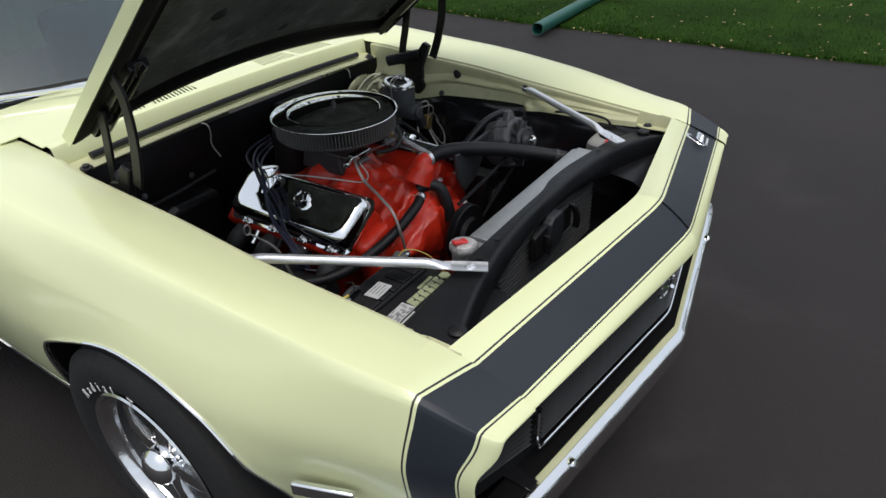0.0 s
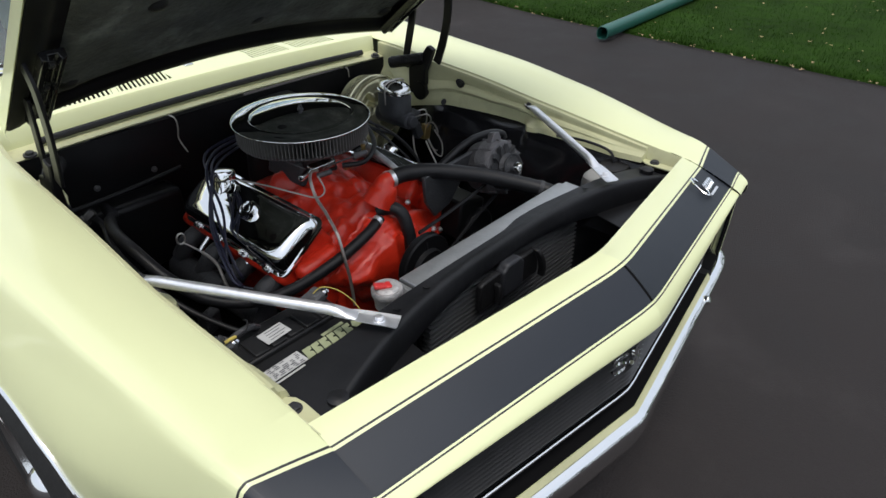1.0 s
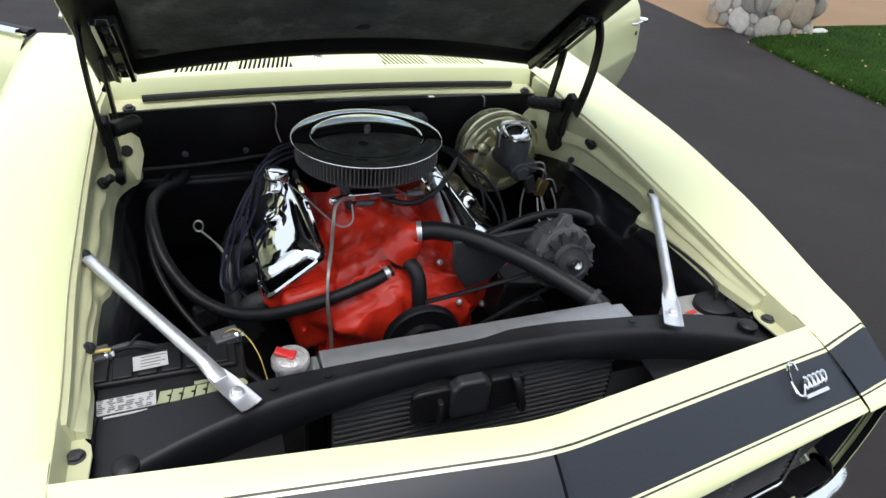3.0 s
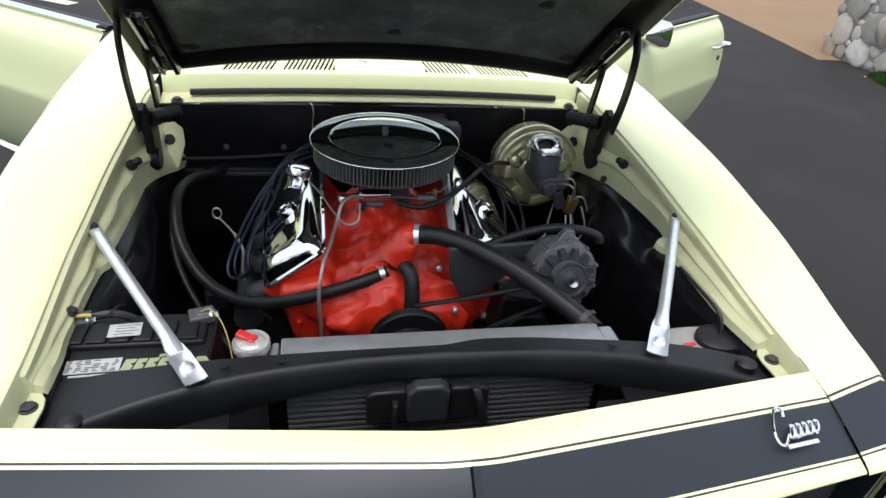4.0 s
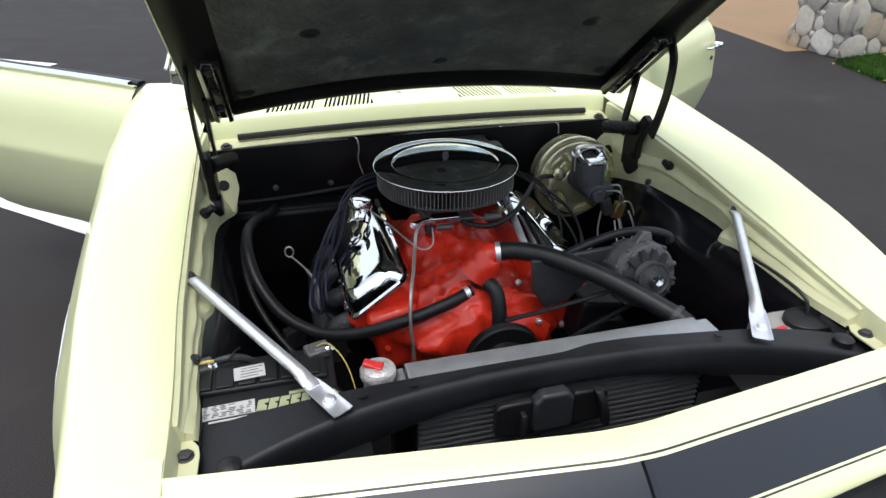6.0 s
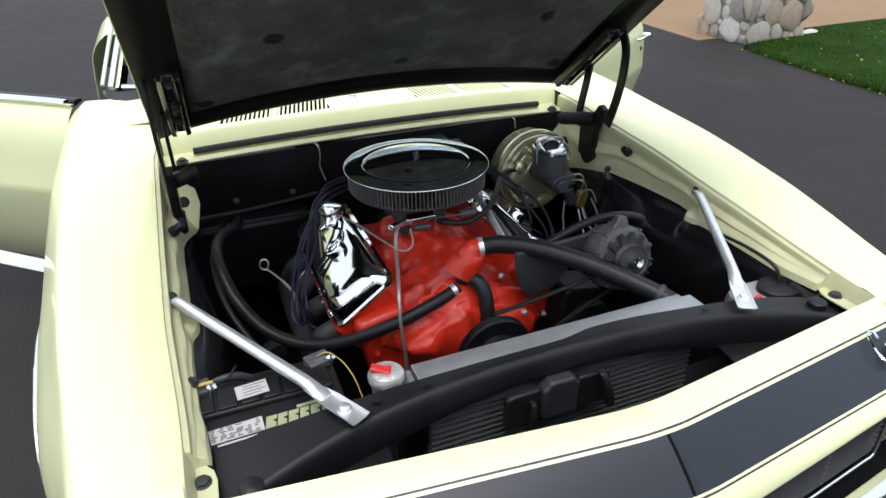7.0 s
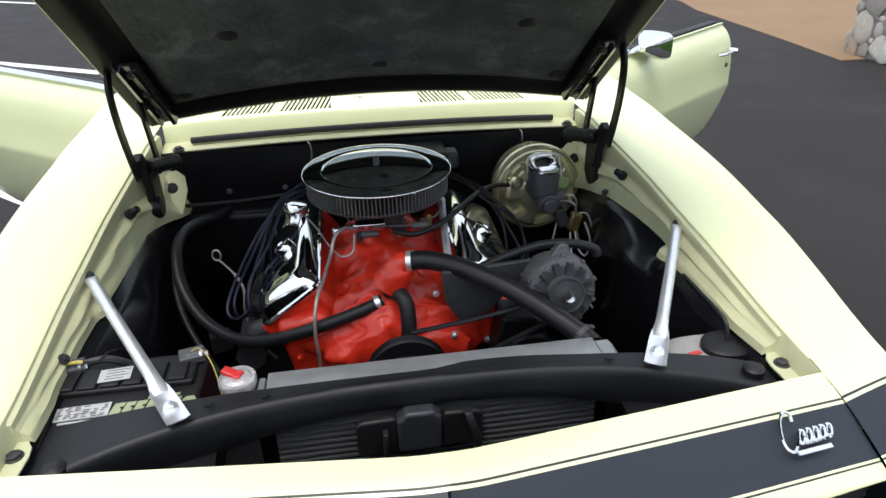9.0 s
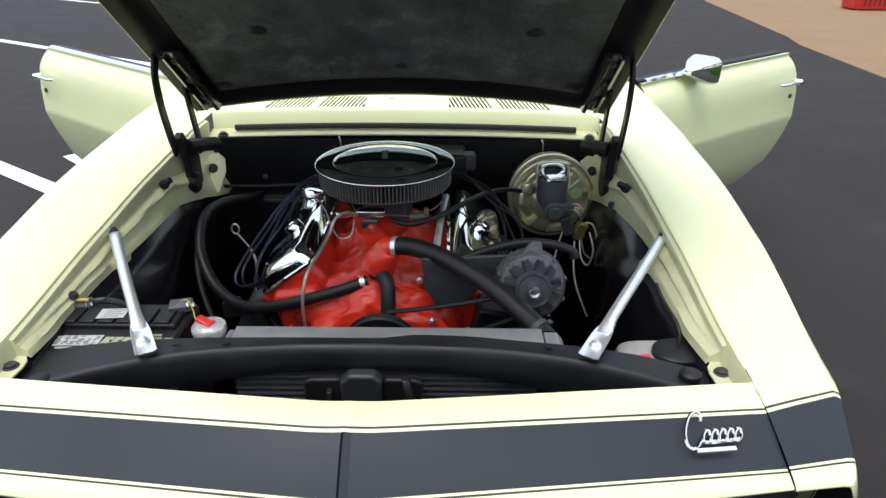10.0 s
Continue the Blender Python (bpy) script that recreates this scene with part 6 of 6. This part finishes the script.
g = Geo().tube([(-0.395, 0.216, 0.718), (-0.378, 0.208, 0.728), (-0.359, 0.185, 0.722), (-0.345, 0.158, 0.702), (-0.337, 0.135, 0.668)], 0.0011, 6, 6)
part("yellow_lead", g, YELLOW_WIRE, bat, "thin yellow wire beside the battery")
g = Geo().tube([(-0.598, 0.206, 0.726), (-0.580, 0.206, 0.727), (-0.571, 0.206, 0.726)], 0.0032, 8, 4)
part("yellow_terminal", g, YELLOW_WIRE, bat, "yellow crimp terminal")
g = Geo().tube([(-0.571, 0.206, 0.726), (-0.55, 0.21, 0.722), (-0.535, 0.225, 0.728), (-0.53, 0.25, 0.715)], 0.0018, 6, 6)
part("ground_wire", g, PLASTIC, bat)

# washer reservoir
g = Geo()
rings = []
for z, k in ((0.615, 0.85), (0.625, 1), (0.668, 1), (0.681, 0.95), (0.685, 0.85)):
    rings.append([(0.530 + 0.076 * k * math.copysign(abs(math.cos(a)) ** 0.6, math.cos(a)), 0.100 + 0.050 * k * math.copysign(abs(math.sin(a)) ** 0.6, math.sin(a)), z) for a in [6.28318 * i / 28 for i in range(28)]])
MILKY = material("milky_plastic", (0.27, 0.265, 0.25), 0.45, vary=0.3, scale=30, dirt_or_light=0.4, dirt_or_light_colour=(0.10, 0.095, 0.085))
res = thing("washer_reservoir", "milky plastic washer bottle with a black lid", "reservoir")
part("reservoir_body", Geo().rings(rings), MILKY, res)
part("reservoir_lid", Geo().revolve([(0.046, 0.0), (0.046, 0.012), (0.040, 0.016), (0.0, 0.017)], At(0.565, 0.097, 0.683) @ Matrix.Diagonal((1.05, 0.85, 1, 1)), 26), PLASTIC, res, "black lid")
g = Geo().box((0.500, 0.090, 0.686), (0.024, 0.009, 0.002), Rz(10))
part("warning_print", g, RED_PLASTIC, res, "red printed block")
g = Geo().tube([(0.565, 0.100, 0.698), (0.566, 0.12, 0.73), (0.56, 0.20, 0.74), (0.58, 0.30, 0.72)], 0.004, 8, 5)
part("washer_hose", g, RUBBER, res)
g = Geo().revolve([(0.018, 0.0), (0.018, 0.016), (0.012, 0.020), (0.0, 0.021)], At(0.548, -0.005, 0.705), 16)
part("rubber_stop", g, RUBBER, car, "black rubber stop")
g = Geo().revolve([(0.018, 0.0), (0.018, 0.016), (0.012, 0.020), (0.0, 0.021)], At(-0.540, -0.030, 0.700), 16)
part("rubber_stop", g, RUBBER, car, "black rubber stop")

# brake booster and master cylinder
bm_ = At(0.455, 0.950, 0.659) @ Rx(90)
prof = [(0.122, -0.07), (0.127, -0.02), (0.133, -0.015), (0.133, 0.0), (0.128, 0.005), (0.122, 0.004), (0.118, 0.010), (0.114, -0.02), (0.0, -0.022)]
boost = thing("brake_booster", "gold-plated round brake booster with grey master cylinder", "brake booster")
part("booster_shell", Geo().revolve(prof, bm_, 56), GOLD, boost, sharp=50)
def booster_height(r, a):
    """Pressed face: a shallow dish with kidney-shaped pockets."""
    h = curve_at([(0.0, 0.050), (0.05, 0.049), (0.062, 0.044), (0.090, 0.041), (0.101, 0.036), (0.110, 0.024), (0.118, 0.008)], r)
    ring = math.exp(-((r - 0.086) / 0.0200) ** 8)
    lobe = 1 / (1 + math.exp(-16 * (math.cos(5 * a + 0.4) + 0.10)))
    return h - 0.036 * ring * lobe


rows = [[bm_ @ Vector((r * math.cos(a), r * math.sin(a), booster_height(r, a))) for a in [6.28318 * i / 160 for i in range(160)]] for r in [0.121, 0.117] + steps(0.113, 0.055, 29) + [0.048, 0.030, 0.004]]
part("booster_face", Geo().grid(rows, True), GOLD, boost, "gold-plated pressed face with pockets", sharp=70)
m = bm_ @ At(-0.075, 0.040, 0.040)
part("check_valve", Geo().revolve([(0.020, 0.0), (0.020, 0.008), (0.014, 0.012), (0.008, 0.02), (0.0, 0.021)], m, 18), GOLD, boost)
g = Geo().revolve([(0.0, 0.0), (0.016, 0.0), (0.018, -0.004)], bm_ @ At(0.066, 0.030, 0.050), 20)
part("inspection_sticker", g, material("pale_green_sticker", (0.35, 0.48, 0.22), 0.5), boost, "round pale green sticker")
oval = lambda cx, cy, a, b, z: [(cx + a * math.copysign(abs(math.cos(t)) ** 0.88, math.cos(t)), cy + b * math.copysign(abs(math.sin(t)) ** 0.88, math.sin(t)), z) for t in [6.28318 * k / 32 for k in range(32)]]
MC_GREY = material("grey_cast", (0.075, 0.078, 0.086), 0.5, 0.3, vary=0.2, scale=50, bump=0.2, bump_scale=200)
mc = part("master_cylinder", Geo().rings([oval(0.436, 0.838, a, b, z) for a, b, z in ((0.036, 0.052, 0.688), (0.041, 0.059, 0.698), (0.042, 0.061, 0.71), (0.042, 0.061, 0.776))]), MC_GREY, boost, "grey cast master cylinder with plated cover", sharp=50)
g = Geo().cyl((0.436, 0.955, 0.685), (0.436, 0.765, 0.685), 0.030, 0.027, 20)
g.cyl((0.436, 0.767, 0.685), (0.436, 0.750, 0.685), 0.021, 0.019, 16)
g.box((0.471, 0.796, 0.690), (0.045, 0.04, 0.03))
part("cylinder_bore", g, MC_GREY, mc, bevel=0.003)
g = Geo().rings([oval(0.436, 0.838, a, b, z) for a, b, z in ((0.0435, 0.063, 0.770), (0.0445, 0.064, 0.774), (0.0435, 0.063, 0.778), (0.041, 0.060, 0.779), (0.040, 0.059, 0.785), (0.036, 0.054, 0.793), (0.029, 0.045, 0.799), (0.016, 0.028, 0.803), (0.003, 0.006, 0.804))])
part("cylinder_cover", g, CHROME_WORN, mc, "bright plated steel cover", sharp=50)
g = Geo().tube([(0.394, 0.836, 0.735), (0.392, 0.836, 0.79), (0.400, 0.836, 0.803), (0.436, 0.836, 0.809), (0.472, 0.836, 0.803), (0.480, 0.836, 0.79), (0.478, 0.80, 0.745)], 0.0028, 6, 4)
part("bail_wire", g, STEEL, mc)
# brake lines and distribution block
g = Geo().box((0.515, 0.775, 0.625), (0.030, 0.022, 0.050), Ry(15))
blk = part("distribution_block", g, BRASS, boost, "brass brake distribution block", bevel=0.003)
g = Geo().box((0.478, 0.78, 0.640), (0.030, 0.024, 0.055), Ry(-20))
part("pressure_switch", g, CAST_IRON, blk, bevel=0.004)
lines = [[(0.475, 0.795, 0.695), (0.50, 0.77, 0.708), (0.512, 0.765, 0.69), (0.512, 0.77, 0.65)],
         [(0.47, 0.775, 0.690), (0.49, 0.745, 0.70), (0.505, 0.74, 0.68), (0.508, 0.76, 0.645)],
         [(0.52, 0.77, 0.605), (0.53, 0.755, 0.565), (0.55, 0.75, 0.555), (0.562, 0.755, 0.60), (0.550, 0.77, 0.645), (0.528, 0.775, 0.650)],
         [(0.515, 0.765, 0.60), (0.518, 0.735, 0.56), (0.535, 0.72, 0.545), (0.548, 0.73, 0.585), (0.538, 0.755, 0.63)],
         [(0.47, 0.79, 0.62), (0.455, 0.77, 0.58), (0.44, 0.74, 0.55), (0.40, 0.72, 0.53), (0.36, 0.70, 0.50)],
         [(0.50, 0.76, 0.60), (0.495, 0.72, 0.55), (0.50, 0.68, 0.50), (0.52, 0.60, 0.45)]]
for l in lines:
    part("brake_line", Geo().tube(l, 0.0026, 7, 6), STEEL, boost, "bent steel brake line")

# wires, dipstick and small lines
rw = random.Random(8)
jog = lambda ps, a: [ps[0]] + [tuple(c + rw.uniform(-a, a) for c in q) for q in ps[1:-1]] + [ps[-1]]
for k in range(4):
    o = k * 0.012
    pts = [(-0.12, 0.89, 0.775 - o), (-0.215, 0.87 - o, 0.765 - o * 0.5), (-0.275 - o * 0.3, 0.80 - o * 1.5, 0.735), (-0.315 - o, 0.70 - o, 0.675), (-0.352 - o * 0.9, 0.62 - o * 2, 0.615), (-0.355 - o * 0.4, 0.58 - k * 0.01, 0.56), (-0.325, 0.54 + k * 0.075, 0.53)]
    part("spark_plug_wire", Geo().tube(jog(pts, 0.012), 0.0035, 8, 7), WIRE, engine, "dark blue spark plug wire")
    pts = [(0.07, 0.89, 0.775 - o), (0.175, 0.86 - o, 0.765), (0.25 + o * 0.5, 0.80 - o, 0.73), (0.30 + o, 0.72, 0.665), (0.31 + o, 0.66 - o, 0.60), (0.30, 0.54 + k * 0.075, 0.53)]
    part("spark_plug_wire", Geo().tube(jog(pts, 0.012), 0.0035, 8, 7), RUBBER, engine, "black spark plug wire")
    for s in (-1, 1):
        g = Geo().cyl((EX + s * 0.318, 0.52 + k * 0.09, 0.545), (EX + s * 0.285, 0.52 + k * 0.09, 0.575), 0.008, 0.007, 10)
        part("plug_boot", g, CHROME_WORN if k % 2 else RUBBER, engine)
g = Geo()
ring = [Vector((-0.428, 0.676, 0.668)) + Vector((0.010 * math.cos(a), 0.0, 0.014 * math.sin(a))) for a in [6.28318 * i / 14 for i in range(15)]]
g.tube(ring, 0.0024, 6, 2)
g.tube([(-0.424, 0.675, 0.655), (-0.405, 0.668, 0.635), (-0.388, 0.66, 0.615), (-0.38, 0.655, 0.60)], 0.0026, 6, 4)
dip = part("dipstick", g, STEEL, engine, "steel engine dipstick with a loop handle")
g = Geo().tube([(-0.392, 0.662, 0.620), (-0.372, 0.64, 0.585), (-0.372, 0.61, 0.53), (-0.35, 0.585, 0.47), (-0.31, 0.57, 0.42)], 0.0042, 8, 5)
part("dipstick_tube", g, STEEL, dip)
g = Geo().tube([(-0.085, 0.585, 0.752), (-0.112, 0.572, 0.762), (-0.135, 0.548, 0.755), (-0.148, 0.515, 0.725), (-0.163, 0.46, 0.705), (-0.182, 0.40, 0.68), (-0.190, 0.372, 0.63), (-0.188, 0.36, 0.57), (-0.186, 0.355, 0.50)], 0.0040, 9, 6)
part("fuel_line", g, STEEL, engine, "steel fuel line down the engine front")
g = Geo().tube([(-0.215, 0.765, 0.715), (-0.185, 0.69, 0.715), (-0.155, 0.60, 0.712), (-0.125, 0.545, 0.705), (-0.098, 0.545, 0.715), (-0.092, 0.575, 0.742)], 0.0022, 7, 6)
part("vacuum_line", g, STEEL, engine, "thin steel vacuum line")
g = Geo().tube([(0.00, 0.590, 0.735), (0.05, 0.560, 0.738), (0.12, 0.595, 0.747), (0.185, 0.68, 0.748), (0.245, 0.78, 0.735), (0.31, 0.87, 0.712), (0.362, 0.915, 0.690)], 0.0068, 10, 6)
part("booster_hose", g, RUBBER, engine, "black vacuum hose to the brake booster")
line = smooth_line([(0.112, 0.475, 0.705), (0.118, 0.56, 0.725), (0.128, 0.66, 0.742), (0.135, 0.72, 0.748)], 22)
g = Geo().tube(line, 0.009, 10, 1, radii=[0.0095 if i % 2 else 0.0078 for i in range(len(line))])
part("ribbed_tube", g, ALU, engine, "grey ribbed tube beside the valve cover")
for x, pts in ((-0.225, [(-0.205, 1.085, 0.806), (-0.198, 1.068, 0.80), (-0.196, 1.064, 0.775), (-0.20, 1.066, 0.74), (-0.19, 1.05, 0.70)]), (0.43, [(0.432, 1.072, 0.802), (0.436, 1.062, 0.795), (0.437, 1.06, 0.77)])):
    part("cowl_wire", Geo().tube(pts, 0.0022, 6, 5), STEEL, car, "thin pale wire over the firewall edge")

# firewall fittings
for x, z in ((-0.448, 0.673), (-0.286, 0.671), (-0.50, 0.62)):
    bolt((x, 1.066 + bow(x), z), (0, -1, 0), 0.0055, 0.005, CAST, firewall)
g = Geo().tube([(-0.57, 1.03, 0.655), (-0.45, 1.045, 0.650), (-0.33, 1.05, 0.655), (-0.22, 1.05, 0.665)], 0.006, 8, 4)
part("wiring_loom", g, PLASTIC, firewall, "black wiring loom")
g = Geo()
g.box((-0.42, 1.05, 0.52), (0.34, 0.09, 0.22))
part("heater_box", g, BLACK, car, "satin black heater box", bevel=0.02, seg=3)
g = Geo()
g.box((0.13, 1.02, 0.745), (0.13, 0.12, 0.08))
g.cyl((0.06, 0.985, 0.735), (0.06, 1.05, 0.735), 0.045, 0.045, 20)
wm = part("wiper_motor", g, BLACK, car, "black wiper motor on the firewall", bevel=0.012, seg=3)
g = Geo()
g.box((0.20, 1.0, 0.755), (0.05, 0.06, 0.05))
part("washer_pump", g, CAST_IRON, wm, bevel=0.01)
g = Geo().cyl((EX, 0.93, 0.60), (EX, 0.93, 0.76), 0.055, 0.045, 20)
part("distributor", g, PLASTIC, engine, "black distributor behind the air cleaner", bevel=0.006)
g = Geo().box((-0.44, 0.60, 0.47), (0.05, 0.03, 0.05), Rz(20))
part("horn_bracket", g, CAST_IRON, car, "small dark bracket", bevel=0.004)
# wiper arms resting at the foot of the windshield
for x0, x1 in ((-0.30, -0.66), (0.34, -0.04)):
    g = Geo().tube([(x0, 1.375 + 0.1 * x0 * x0, 0.905), (x0 + 0.3 * (x1 - x0), 1.385 + 0.14 * x0 * x0, 0.922), (x1, 1.405 + 0.36 * x1 * x1, 0.926)], 0.0055, 8, 5, radii=[0.009, 0.006, 0.004])
    arm = part("wiper_arm", g, CHROME_WORN, car, "bright steel wiper arm")
    g = Geo().tube([(x0 - 0.02, 1.398 + 0.30 * x0 * x0, 0.924), ((x0 + x1) / 2, 1.402 + 0.33 * ((x0 + x1) / 2) ** 2, 0.926), (x1, 1.412 + 0.36 * x1 * x1, 0.926)], 0.005, 6, 5)
    part("wiper_blade", g, RUBBER, arm, "black rubber wiper blade")

# catch under the cowl edge at the hood's middle
g = Geo().box((-0.045, 1.232, 0.884), (0.028, 0.02, 0.010))
part("cowl_catch", g, CHROME_WORN, car, "small bright catch on the cowl", bevel=0.004)


# each thing's origin goes to its own base
def settle(e, base):
    e.location = base
    for o in e.children:
        o.matrix_parent_inverse = Matrix.Translation(-Vector(base))


settle(engine, (EX, 0.68, 0.29))
settle(rad, (0.03, 0.112, 0.24))
settle(cond, (0.03, 0.076, 0.46))
settle(bat, (-0.500, 0.155, 0.4825))
settle(res, (0.530, 0.100, 0.615))
settle(boost, (0.455, 1.02, 0.53))
